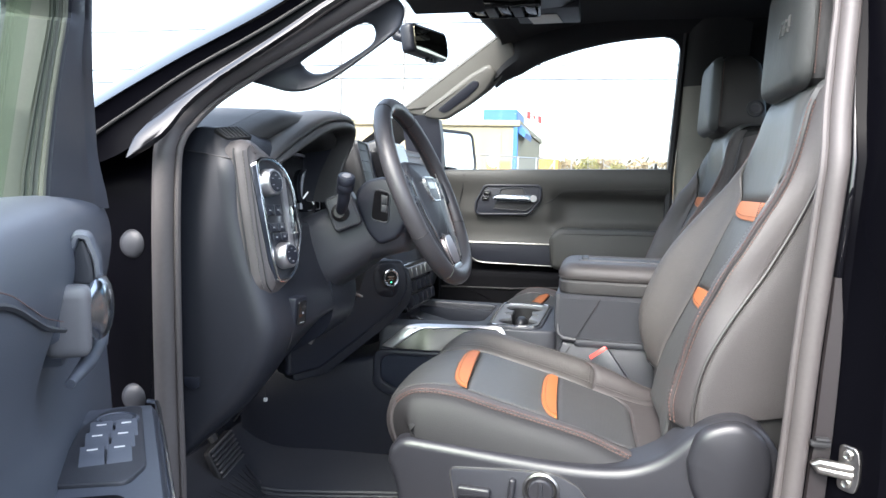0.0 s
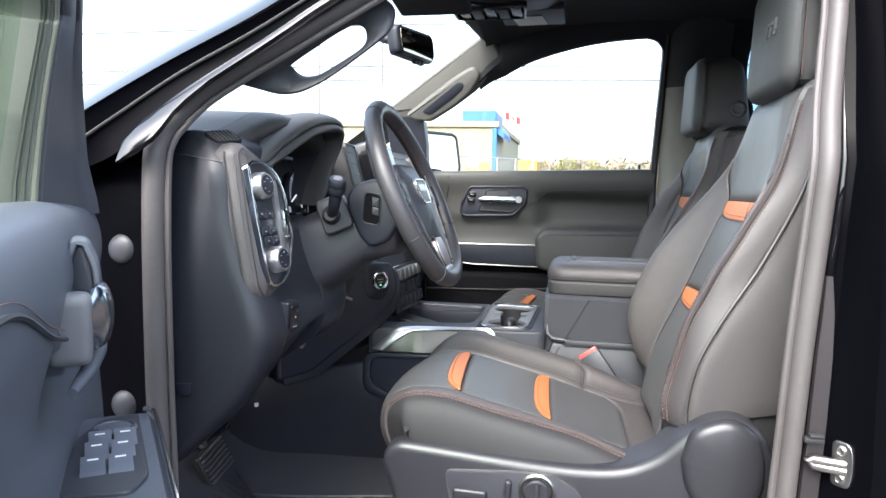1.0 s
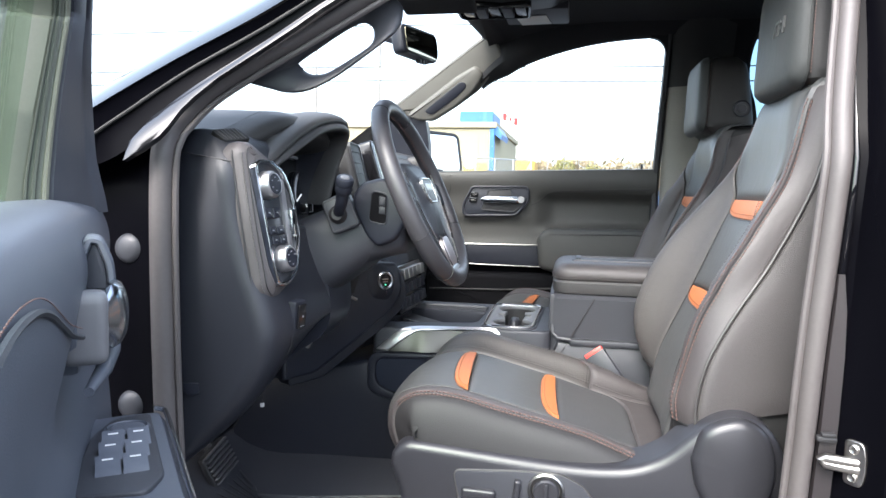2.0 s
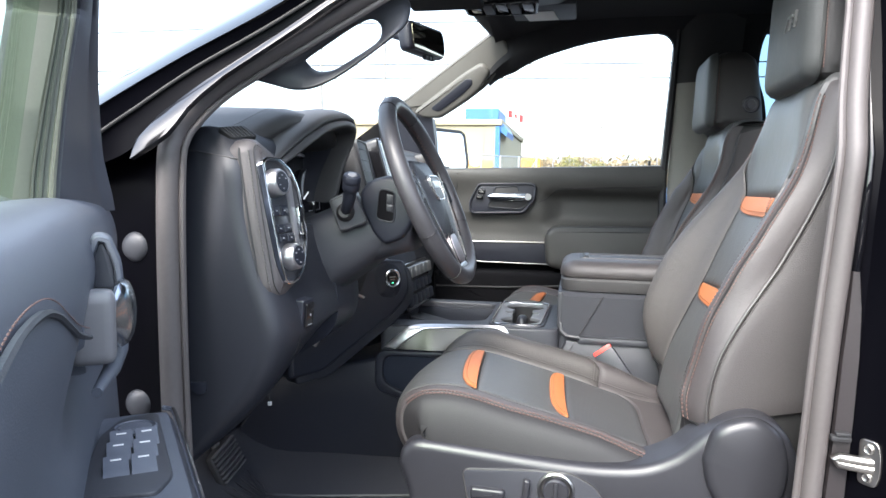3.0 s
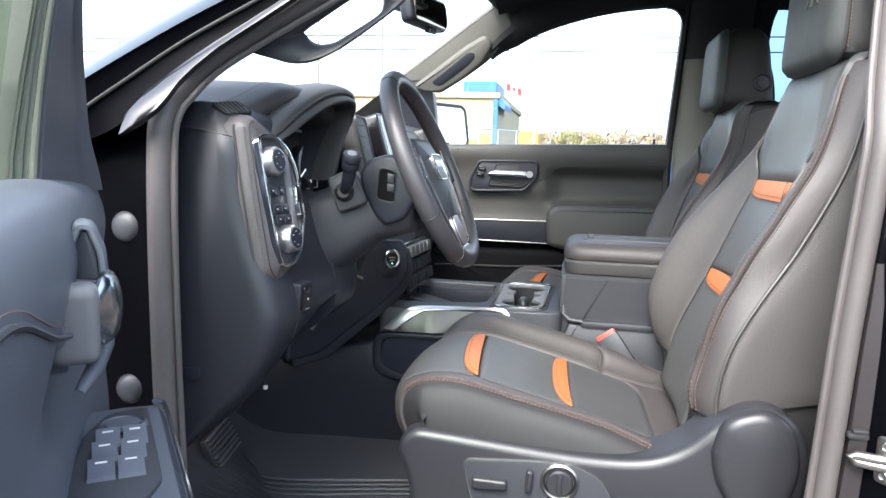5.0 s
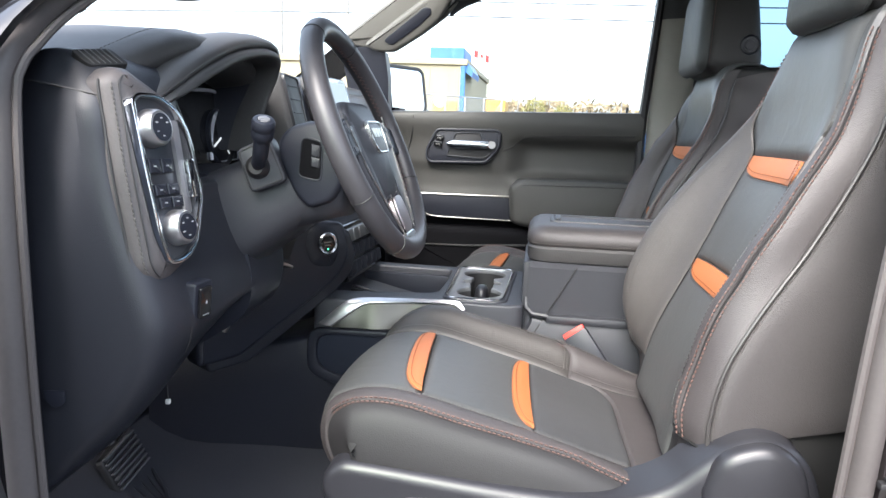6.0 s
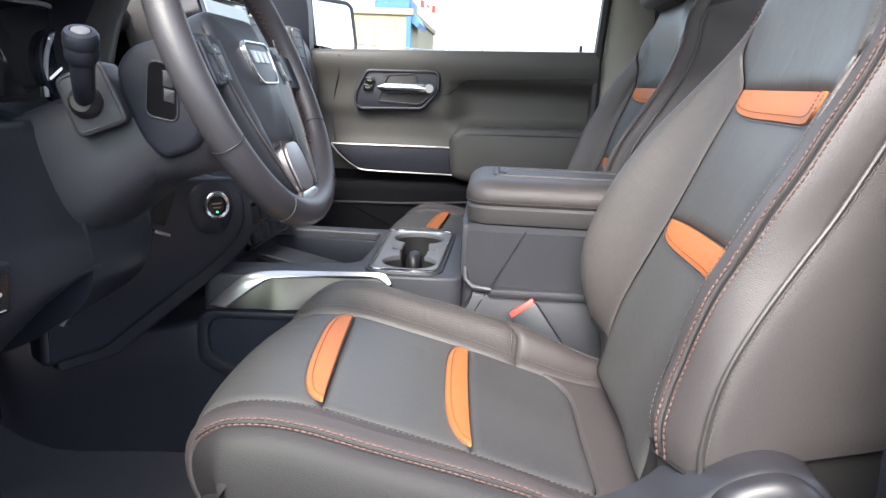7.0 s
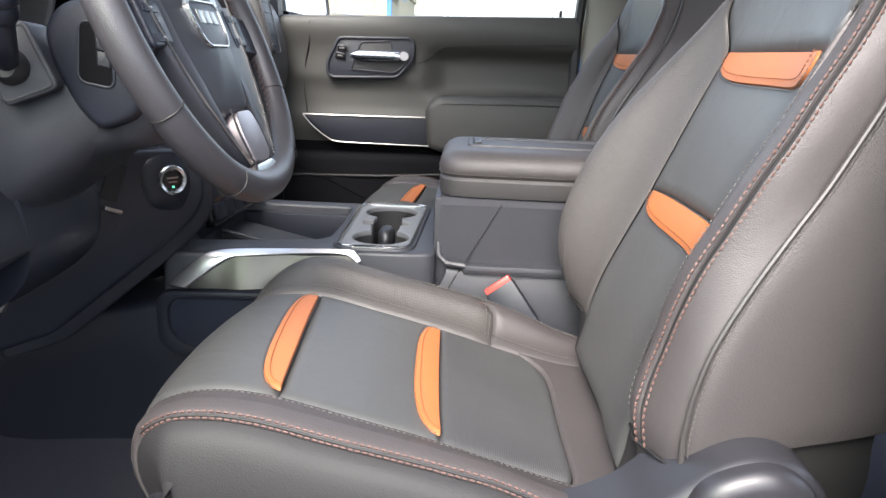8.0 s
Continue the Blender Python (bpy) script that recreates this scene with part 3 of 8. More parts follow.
    back_ = part("backrest", skin(bf, lambda a, b: (0.01 + a * 0.98, -0.99 + 1.98 * b), 46, 34, 0, lift=-0.010), M_PIPING, top, "dark foam core under the leather panels")
    part("insert_panel", skin(bf, lambda a, b: (0.02 + a * (w2 - 0.02), (2 * b - 1) * 0.42), 18, 20, 0.006, 0.003), M_INSERT, back_)
    part("insert_panel", skin(bf, lambda a, b: (w2 + a * (w1 - w2), (2 * b - 1) * 0.42), 16, 20, 0.005, 0.003), M_INSERT, back_)
    open_ = lambda u: 0.42 + 0.30 * max(0.0, min(1.0, (u - w1) / (wt_ - w1))) ** 1.3
    part("upper_panel", skin(bf, lambda a, b: (w1 + a * (0.985 - w1), (2 * b - 1) * open_(w1 + a * (0.985 - w1))), 30, 26, 0.005, 0.004), M_INSERT, back_, "smooth grey leather shoulder panel")
    for ww in (w1, w2):
        def band(a, b, ww=ww):
            q = abs(2 * b - 1)
            low = ww - 0.046 * (1 - q ** 6) ** 0.5 - 0.003
            return (low + a * (ww - 0.002 - low), (2 * b - 1) * 0.385)
        part("orange_band", skin(bf, band, 8, 22, 0.004, 0.002, 0.0045), M_ORANGE, back_, "burnt orange leather band")
        line = [bf(ww - 0.046 * (1 - abs(2 * b - 1) ** 6) ** 0.5 - 0.005, (2 * b - 1) * 0.392) + Vector((-0.004, 0, 0.001)) for b in [k / 40 for k in range(41)]]
        part("edge_stitching", stitches(line, 0.0042, 0.003, 0.0006), M_GREYTHREAD, back_, "", "stuff")
        line = [bf(ww - 0.037 * (1 - abs(2 * b - 1) ** 6) ** 0.5 - 0.002, (2 * b - 1) * 0.368) + Vector((-0.0068, 0, 0.0026)) for b in [k / 40 for k in range(41)]]
        part("band_stitching", stitches(line, 0.0046, 0.0030, 0.0006), M_BANDTHREAD, back_, "", "stuff")
    for sg in (-1, 1):
        near = sg == out
        b0, top_u = bu(1.031), bu(1.575)
        part("lower_skirt", skin(bf, lambda a, b, sg=sg: (0.02 + a * (b0 + 0.004 - 0.02), sg * (0.42 + 0.40 * (b if sg > 0 else 1 - b))), 8, 20, 0.001, 0.0, -0.002), M_CUSHSIDE, back_, "skirt under the bottom seam, darkened for shade")
        low = [bf(b0 + 0.0015, sg * (0.44 + 0.35 * k / 40)) + Vector((-0.001, sg * 0.0012, 0.0)) for k in range(41)]
        part("bottom_seam", tube(low, 0.0016, 6), M_PIPING, back_)
        inner = lambda a, b0=b0: open_(b0 + a * (wt_ - b0))
        part("bolster", skin(bf, lambda a, b, sg=sg, b0=b0: (b0 + a * (wt_ - b0), sg * (inner(a) + (0.700 - inner(a)) * (b if sg > 0 else 1 - b))), 44, 14, 0.0025, 0.002), M_LEATHER if near else M_PERF, back_, "" if near else "perforated inner bolster")
        part("side_panel", skin(bf, lambda a, b, sg=sg: (b0 + 0.004 * (b if sg > 0 else 1 - b) + a * (top_u - b0), sg * (0.700 + 0.09 * (b if sg > 0 else 1 - b))), 50, 8, 0.002, 0.002), M_LEATHER, back_)
        # passenger seat takes the lighter leather to make up for weak light
        part("side_panel", skin(bf, lambda a, b, sg=sg: (b0 + 0.004 + 0.055 * (b if sg > 0 else 1 - b) ** 1.3 + a * (top_u - b0 - 0.03), sg * (0.790 + 0.21 * (b if sg > 0 else 1 - b))), 50, 12, 0.002, 0.002), M_BACKSIDE if out < 0 else M_LEATHER, back_, "grained side of the backrest")
        ride = lambda off, n, dx, sg=sg: [bf(b0 + (top_u - 0.03 - b0) * k / n, sg * off) + Vector((dx, sg * 0.0016, 0.0006)) for k in range(n + 1)]
        part("seam_rib", tube(ride(0.700, 110, 0.0006), 0.0013, 6), M_PIPING, back_)
        for off in (0.684, 0.716):
            part("seam_stitching", stitches(ride(off, 130, -0.0022), 0.0066, 0.0046, 0.00115), M_THREAD, back_, "twin rust thread seam", "stuff")
        part("piping", tube([p + Vector((0, sg * 0.002, 0)) for p in ride(0.790, 90, -0.0012)], 0.0027, 8), M_BEAD, back_)
        part("seam_stitching", stitches(ride(0.803, 90, -0.001), 0.0055, 0.0036, 0.0006), M_GREYTHREAD, back_, "", "stuff")
        line = [bf(b0 + 0.02 + (wt_ - 0.03 - b0) * k / 90, sg * (0.50 if near else 0.57)) + Vector((-0.003, 0, 0.001)) for k in range(91)]
        part("seam_stitching", stitches(line, 0.0062, 0.0036, 0.0006), M_GREYTHREAD, back_, "", "stuff")
    part("back_shell", loft([[(x + a * 0.02, yc + w, z + b) for a, w, b in ((0, -0.2, 0), (1, -0.17, 0), (1, 0.17, 0), (0, 0.2, 0))] for x, z in ((0.36, 0.97), (0.46, 1.21), (0.53, 1.38), (0.575, 1.52))]), M_PLASTIC_D, back_, "plain dark rear shell")
    # headrest: a padded block with a separate front panel
    hm = frame_of((0.452, yc, 1.680), (0, 1, 0), (0.17, 0, 0.985))
    sec = []
    for k in range(13):
        q = -1 + 2 * k / 12
        h = 0.108 * q
        rnd = (1 - abs(q) ** 6) ** 0.5
        rr = 0.55 + 0.45 * rnd
        wid = (0.132 - 0.010 * q) * (0.86 + 0.14 * rnd)
        fr, bk = 0.078 * rr, (0.070 - 0.018 * q) * rr
        ring = []
        for j in range(32):
            g = 2 * math.pi * j / 32
            cx, sy = math.cos(g), math.sin(g)
            ex = math.copysign(abs(cx) ** 0.42, cx) * wid
            ey = math.copysign(abs(sy) ** 0.5, sy)
            ring.append((ex, h, ey * (bk if ey < 0 else fr)))
        sec.append(ring)
    head = part("headrest", moved(loft(sec), frame_of((0.470, yc, 1.676), (0, -1, 0), (0.03, 0, 1))), M_HEAD, top, "padded leather headrest")
    hm = frame_of((0.470, yc, 1.676), (0, -1, 0), (0.03, 0, 1))
    outline = [(-0.139, -0.106), (0.139, -0.106), (0.126, 0.108), (-0.126, 0.108)]
    part("front_panel", plate(outline, 0.02, 0.024, hm @ Matrix.Translation((0, 0, 0.080)), 0.045, 0.004), M_HEADFRONT, head, "smooth grey leather front panel")
    for sx in (-0.1405, 0.1405):
        line = [hm @ Vector((sx * (1 - 0.05 * k / 40), -0.085 + 0.17 * k / 40, 0.0545)) for k in range(41)]
        part("seam_stitching", stitches(line, 0.0055, 0.004, 0.0008), M_THREAD, head, "", "stuff")
    mark = [((-0.030, -0.012), (-0.024, -0.012), (-0.008, 0.012), (-0.014, 0.012)), ((-0.006, -0.012), (-0.001, -0.012), (0.006, 0.012), (0.001, 0.012)), ((-0.010, 0.007), (0.012, 0.007), (0.013, 0.012), (-0.009, 0.012)), ((0.012, -0.004), (0.032, -0.004), (0.033, 0.0), (0.013, 0.0)), ((0.022, -0.012), (0.027, -0.012), (0.034, 0.014), (0.029, 0.014))]
    if out < 0:
        part("embroidered_mark", joined(*[plate(o, 0.004, 0.0008, hm @ Matrix.Translation((0.045, 0.004, 0.0860))) for o in mark]), M_INSERT, head, "embossed plain mark")
    for sy in (-0.055, 0.055):
        part("headrest_post", tube([(0.462, yc + sy, 1.50), (0.462, yc + sy, 1.60)], 0.006, 10), M_CHROME, head)
    bmx = frame_of((0.505, yc - out * 0.1345, 1.637), (1, 0, 0.15), (0, 0, 1)) if out > 0 else frame_of((0.505, yc + 0.1345, 1.637), (-1, 0, -0.15), (0, 0, 1))
    part("release_button", lathe([(0.024, -0.004), (0.024, 0.003), (0.021, 0.004), (0.019, 0.001), (0.013, 0.001), (0.012, 0.004), (0.003, 0.005)], bmx), M_PLASTIC_D, head, "round black release button")
    # base trim
    o = out
    side = frame_of((0, yc + o * 0.262, 0), (1, 0, 0), (0, 0, 1)) if o < 0 else frame_of((0, yc + o * 0.262, 0), (-1, 0, 0), (0, 0, 1))
    fl = (lambda P: P) if o < 0 else (lambda P: [(-x, z) for x, z in P])
    shell = [(-0.230, 0.945), (-0.225, 0.968), (-0.203, 0.986), (-0.165, 0.986), (-0.10, 0.981), (0.02, 0.972), (0.10, 0.970), (0.16, 0.977), (0.205, 0.998), (0.240, 1.030), (0.275, 1.058), (0.312, 1.068), (0.345, 1.058), (0.370, 1.028), (0.382, 0.985), (0.372, 0.92), (0.352, 0.855), (0.325, 0.838), (0.25, 0.834), (0.10, 0.834), (-0.05, 0.834), (-0.15, 0.834), (-0.190, 0.839), (-0.207, 0.858), (-0.214, 0.90)]
    base = part("base_trim", plate(fl([(p.x, p.y) for p in spline([(x, z, 0) for x, z in shell] + [(*shell[0], 0)], 90)][:-1]), 0.085, 0.016, side), M_TRIM, top, "grey plastic seat base cover")
    tear = [(0.242, 1.000), (0.256, 1.043), (0.285, 1.062), (0.318, 1.066), (0.348, 1.046), (0.362, 1.005), (0.358, 0.955), (0.335, 0.915), (0.300, 0.895), (0.272, 0.920), (0.250, 0.960)]
    sm = [(p.x, p.y) for p in spline([(x, z, 0) for x, z in tear] + [(*tear[0], 0)], 60)][:-1]
    part("recliner_cover", plate(fl(sm), 0.02, 0.014, side @ Matrix.Translation((0, 0, 0.016)), 0, 0.006), M_TRIM, base, "domed grey recliner cover")
    pan = [(-0.122, 0.949), (-0.02, 0.956), (0.050, 0.957), (0.088, 0.938), (0.108, 0.905), (0.112, 0.868), (-0.100, 0.868), (-0.112, 0.90)]
    part("switch_panel", plate(fl(pan), 0.010, 0.002, side @ Matrix.Translation((0, 0, 0.0035)), 0.012), M_PLASTIC, base, "dark switch panel")
    part("switch_panel_rim", tube([side @ Vector((*fl([(p.x, p.y)])[0], 0.002)) for p in rounded(pan, 0.012)], 0.0016, 6, True), M_SATINDARK, base)
    slide = [(-0.107, 0.904), (-0.052, 0.907), (-0.052, 0.923), (-0.107, 0.924)]
    part("slide_switch", plate(fl(slide), 0.012, 0.005, side @ Matrix.Translation((0, 0, 0.014)), 0.006), M_TRIM, base)
    lever = [(-0.026, 0.908), (-0.015, 0.908), (-0.012, 0.943), (-0.023, 0.945)]
    part("recline_switch", plate(fl(lever), 0.012, 0.004, side @ Matrix.Translation((0, 0, 0.014)), 0.005), M_TRIM, base)
    kx = fl([(0.027, 0.929)])[0]
    km = side @ Matrix.Translation((kx[0], kx[1], 0))
    part("lumbar_ring", lathe([(0.029, 0.0), (0.029, 0.008), (0.026, 0.010), (0.023, 0.008), (0.022, 0.004)], km), M_SATINDARK, base)
    part("lumbar_knob", lathe([(0.0205, 0.0), (0.0205, 0.013), (0.018, 0.016), (0.004, 0.016)], km), M_TRIM, base)
    part("knob_grip", moved(rbox((-0.0035, -0.017, 0.012), (0.0035, 0.017, 0.0215), 0.002), km), M_TRIM, base)
    part("inner_trim", rbox((-0.19, yc - o * 0.20 - 0.012, 0.84), (0.36, yc - o * 0.20 + 0.012, 0.96), 0.006), M_PLASTIC_D, top)
    part("seat_pan", rbox((-0.20, yc - 0.19, 0.84), (0.36, yc + 0.19, 0.93), 0.01), M_RUBBER, top)
    for sy in (-0.17, 0.17):
        part("slide_rail", rbox((-0.16, yc + sy - 0.02, 0.738), (0.40, yc + sy + 0.02, 0.845), 0.004), M_RUBBER, top)
    return top


seat(-0.44, -1, "dark grey leather driver seat with orange bands and rust stitching")
seat(0.44, 1, "dark grey leather passenger seat with orange bands beside the console")

# ---- seat belt buckle ----
bk = thing("seat_belt_buckle", (0.14, -0.172, 1.0), "black seat belt buckle with red release beside the driver seat", "buckle")
bm_ = frame_of((0.110, -0.170, 1.036), (0.80, 0, 0.60), (-0.55, 0.25, 0.80))
part("buckle_body", moved(rbox((-0.024, -0.085, -0.012), (0.024, -0.006, 0.012), 0.005), bm_), M_PLASTIC_D, bk)
part("release_button", moved(rbox((-0.022, -0.010, -0.010), (0.022, 0.002, 0.010), 0.003), bm_), M_RED, bk, "bright red release button")
part("stalk", tube([bm_ @ Vector((0, -0.08, 0)), (0.20, -0.165, 0.95), (0.24, -0.165, 0.86)], 0.010, 8), M_PLASTIC_D, bk)


# ---- dashboard ----
dash = thing("dashboard", (-0.6, 0, 1.2), "charcoal dashboard with stitched hood, dials and switch pod", "dashboard")
# knee panel: an upright wrap from the door end to the middle
KNEE = [(-0.610, 1.462), (-0.560, 1.482), (-0.510, 1.489), (-0.466, 1.466), (-0.450, 1.420), (-0.444, 1.360), (-0.430, 1.295), (-0.410, 1.235), (-0.393, 1.180), (-0.392, 1.145), (-0.408, 1.098), (-0.438, 1.050), (-0.484, 1.002), (-0.540, 0.955), (-0.592, 0.915), (-0.640, 0.900)]


def doorward(p):
    """The end of the dash swells out towards the door below its top edge."""
    return Vector((p[0], p[1] - 0.030 * max(0.0, min(1.0, (1.475 - p[2]) / 0.05)) * max(0.0, min(1.0, (-0.60 - p[1]) / 0.13)), p[2]))


def knee_section(y, grow, sink):
    """The knee panel's outline at y; near the door end it rounds in."""
    c = Vector((-0.56, 0, 1.2))
    out = []
    for p in spline([(x, 0, z) for x, z in KNEE], 48):
        q = c + (p - c) * grow
        q.x -= sink * max(0.0, min(1.0, (p.x + 0.585) / 0.1))
        low = max(0.0, y + 0.715) * max(0.0, min(1.0, (1.16 - p.z) / 0.18))
        at = Vector((q.x - 0.25 * low, y, min(q.z + 0.75 * low, 1.60 if y < -0.62 else 1.325)))
        out.append(doorward(at) if y < -0.60 else at)
    return out


rows = [knee_section(y, g, s) for y, g, s in ((-0.747, 0.985, 0.042), (-0.7462, 0.992, 0.034), (-0.743, 0.996, 0.026), (-0.737, 0.999, 0.018), (-0.727, 1.0, 0.011), (-0.712, 1.0, 0.005), (-0.695, 1.0, 0.001), (-0.66, 1.0, 0.0), (-0.624, 1.0, 0.0), (-0.619, 1.0, 0.0), (-0.50, 1.0, 0.005))]
part("knee_panel", loft(rows, True, True), M_KNEE, dash, "grained charcoal end and knee panel", sharp=60)
part("panel_gap", tube([doorward(p) for p in ((-0.600, -0.7475, 1.4535), (-0.540, -0.7478, 1.447), (-0.485, -0.7455, 1.438), (-0.462, -0.736, 1.434))], 0.0014, 6), M_RUBBER, dash)
line = spline([(-0.410, -0.700, 1.222), (-0.3945, -0.695, 1.175), (-0.3965, -0.692, 1.135), (-0.4235, -0.690, 1.092), (-0.4645, -0.69, 1.040), (-0.500, -0.69, 0.990)], 40)
part("panel_gap", tube([doorward(p) for p in line], 0.0014, 6), M_RUBBER, dash)
# lower cover from the driver's knees to the middle
low = [(-0.60, 1.340), (-0.455, 1.330), (-0.415, 1.27), (-0.392, 1.19), (-0.398, 1.13), (-0.44, 1.09), (-0.52, 1.05), (-0.66, 1.04)]
rows = [[(p.x, y, p.z) for p in spline([(x + dx, 0, z) for x, z in low], 30)] for y, dx in ((-0.52, -0.005), (-0.46, -0.008), (-0.41, -0.010), (-0.37, -0.012), (-0.345, -0.020), (-0.335, -0.045))]
part("lower_cover", loft(rows, True, True), M_PLASTIC_D, dash, "dark lower steering column surround", sharp=60)
part("hood_release", tube([(-0.430, -0.500, 1.135), (-0.438, -0.500, 1.105), (-0.452, -0.498, 1.085)], [0.004, 0.0045, 0.006], 8), M_SATINDARK, dash, "slim bright hood release")
part("trim_clip", rbox((-0.5335, -0.535, 0.968), (-0.5265, -0.528, 0.976), 0.002), M_WHITE, dash, "small white clip")
part("clip_cord", tube([(-0.530, -0.5315, 0.974), (-0.535, -0.525, 1.00), (-0.55, -0.51, 1.07)], 0.0015, 6), M_RUBBER, dash, "thin black cord")
# emblem mark pressed into the end panel
em = frame_of((-0.540, -0.7768, 1.072), (1, 0, 0), (0, 0, 1))
part("airbag_mark", joined(plate([(-0.014, 0.008), (0.014, 0.010), (0.014, -0.006), (0.004, -0.012), (-0.002, -0.012), (-0.014, -0.002)], 0.003, 0.0008, em, 0.002)), M_PLASTIC_D, dash, "pressed plain mark")
# dash top and instrument hood
rows = []
for k in range(33):
    y = -0.735 + 1.50 * k / 32
    hump = math.exp(-((y + 0.47) / 0.20) ** 4)
    ztop = 1.478 + 0.062 * hump + 0.040 * (1 - hump) * max(0, min(1, (y + 0.2) / 0.3))
    xr = -0.495 + 0.035 * hump - 0.02 * max(0, y - 0.2)
    sec = [(-1.02, y, 1.44), (-0.90, y, ztop - 0.03), (-0.75, y, ztop - 0.006), (-0.62, y, ztop + 0.002), (xr - 0.03, y, ztop - 0.002), (xr - 0.008, y, ztop - 0.010), (xr, y, ztop - 0.024), (xr - 0.006, y, ztop - 0.042), (xr - 0.03, y, ztop - 0.05), (-0.80, y, ztop - 0.10), (-1.0, y, 1.30)]
    rows.append(sec)
part("dash_top", loft(rows, True, True), M_SOFT, dash, "soft-touch dash top pad", sharp=70)
line = []
for k in range(60):
    y = -0.70 + 0.60 * k / 59
    hump = math.exp(-((y + 0.47) / 0.20) ** 4)
    ztop = 1.478 + 0.062 * hump + 0.040 * (1 - hump) * max(0, min(1, (y + 0.2) / 0.3))
    line.append((-0.495 + 0.035 * hump - 0.034, y, ztop + 0.0005))
part("hood_stitching", stitches(line, 0.007, 0.0045, 0.0007), M_GREYTHREAD, dash, "", "stuff")
# hood brow: an arch round the dials
arch = spline([(-0.462, -0.690, 1.405), (-0.456, -0.668, 1.424), (-0.449, -0.610, 1.446), (-0.444, -0.540, 1.474), (-0.440, -0.470, 1.498), (-0.437, -0.400, 1.512), (-0.435, -0.345, 1.515), (-0.437, -0.318, 1.506), (-0.446, -0.312, 1.480), (-0.464, -0.320, 1.43), (-0.480, -0.325, 1.36)], 60)
rows = []
for i, p in enumerate(arch):
    c = Vector((-0.47, -0.45, 1.36))
    d = Vector((0, p.y - c.y, (p.z - c.z) * 1.6)).normalized()
    f = min(1.0, 0.45 + 0.55 * i / 14, 0.45 + 0.55 * (60 - i) / 22)
    rows.append([p + d * a * f + Vector((b, 0, 0)) for a, b in ((0.0, 0.002), (0.003, 0.008), (0.010, 0.010), (0.0155, 0.005), (0.0175, -0.001), (0.0195, 0.003), (0.026, 0.004), (0.034, -0.004), (0.040, -0.020), (0.042, -0.045), (0.036, -0.10), (-0.002, -0.10), (-0.006, -0.02))])
part("hood_brow", loft(rows, True, True), M_SOFT, dash, "padded brow over the dials", sharp=75)
part("brow_seam", tube([r[4] + Vector((0.0012, 0, 0)) for r in rows[2:50]], 0.0010, 5), M_RUBBER, dash)
part("brow_stitching", stitches([r[6] + Vector((0.001, 0, 0)) for r in rows[3:48]], 0.0065, 0.0042, 0.0006), M_GREYTHREAD, dash, "", "stuff")
part("dial_binnacle", loft([[(p.x - 0.01, p.y, p.z - 0.002) for p in arch], [(p.x - 0.06, -0.45 + (p.y + 0.45) * 0.97, 1.40 + (p.z - 1.40) * 0.95) for p in arch], [(-0.555, -0.45 + (p.y + 0.45) * 0.92, 1.40 + (p.z - 1.40) * 0.86) for p in arch]], False), M_PLASTIC_D, dash, "dark recess round the dials")
cl = frame_of((-0.540, -0.44, 1.405), (0.0, 1, 0), (-0.12, 0, 1))
cluster = part("dial_unit", plate([(-0.21, -0.09), (0.20, -0.09), (0.20, 0.08), (-0.21, 0.075)], 0.02, 0.004, cl, 0.03), M_SCREEN, dash, "dark dial cluster with chrome frame")
for cx, cy, r, turn in ((-0.115, -0.008, 0.062, 215), (0.116, -0.024, 0.050, 205)):
    part("dial_ring", lathe([(r, 0.0), (r, 0.006), (r - 0.003, 0.008), (r - 0.006, 0.004), (r - 0.006, 0.0)], cl @ Matrix.Translation((cx, cy, 0)), 40), M_PLASTIC_D, cluster)
    ticks = []
    for k in range(10 if cx > 0 else 0, 25):
        g = radians(225 - 270 * k / 24)
        a = cl @ Matrix.Translation((cx, cy, 0)) @ Matrix.Rotation(g, 4, "Z")
        ticks.append(moved(rbox((r - 0.014 if k % 3 else r - 0.018, -0.0008, 0.002), (r - 0.009, 0.0008, 0.0034), 0), a))
    part("dial_ticks", joined(*ticks), M_TICK, cluster, "", "stuff")
    part("dial_needle", moved(rbox((0, -0.0016, 0.004), (r - 0.014, 0.0016, 0.006), 0.0005), cl @ Matrix.Translation((cx, cy, 0)) @ Matrix.Rotation(radians(turn), 4, "Z")), M_TICK, cluster)
fr = [(-0.02, 0.07), (-0.045, 0.072), (-0.055, 0.045), (-0.046, 0.0), (-0.050, -0.06), (-0.06, -0.075)]
part("cluster_frame", tube([cl @ Vector((x, y, 0.010)) for x, y in fr], 0.0028, 8), M_CHROME, cluster)
part("cluster_frame", tube([cl @ Vector((p.x, p.y, 0.002)) for p in spline([(0.027, 0.055, 0), (0.105, 0.056, 0), (0.124, 0.050, 0), (0.129, 0.040, 0), (0.105, 0.012, 0), (0.089, -0.010, 0), (0.077, -0.042, 0), (0.074, -0.062, 0)], 40)], 0.0032, 8), M_DIALFRAME, cluster, "chrome dial frame paled as if lit")
part("display_edge", tube([cl @ Vector((x, y, 0.002)) for x, y in ((0.132, 0.028), (0.176, 0.026), (0.183, 0.020), (0.190, -0.009), (0.178, -0.064), (0.100, -0.066))], 0.0013, 6), M_DIALFRAME, cluster)
part("cluster_display", plate([(-0.035, -0.06), (0.035, -0.06), (0.035, 0.05), (-0.035, 0.05)], 0.002, 0.0005, cl @ Matrix.Translation((0, 0, 0.003)), 0.004), M_SCREEN, cluster)
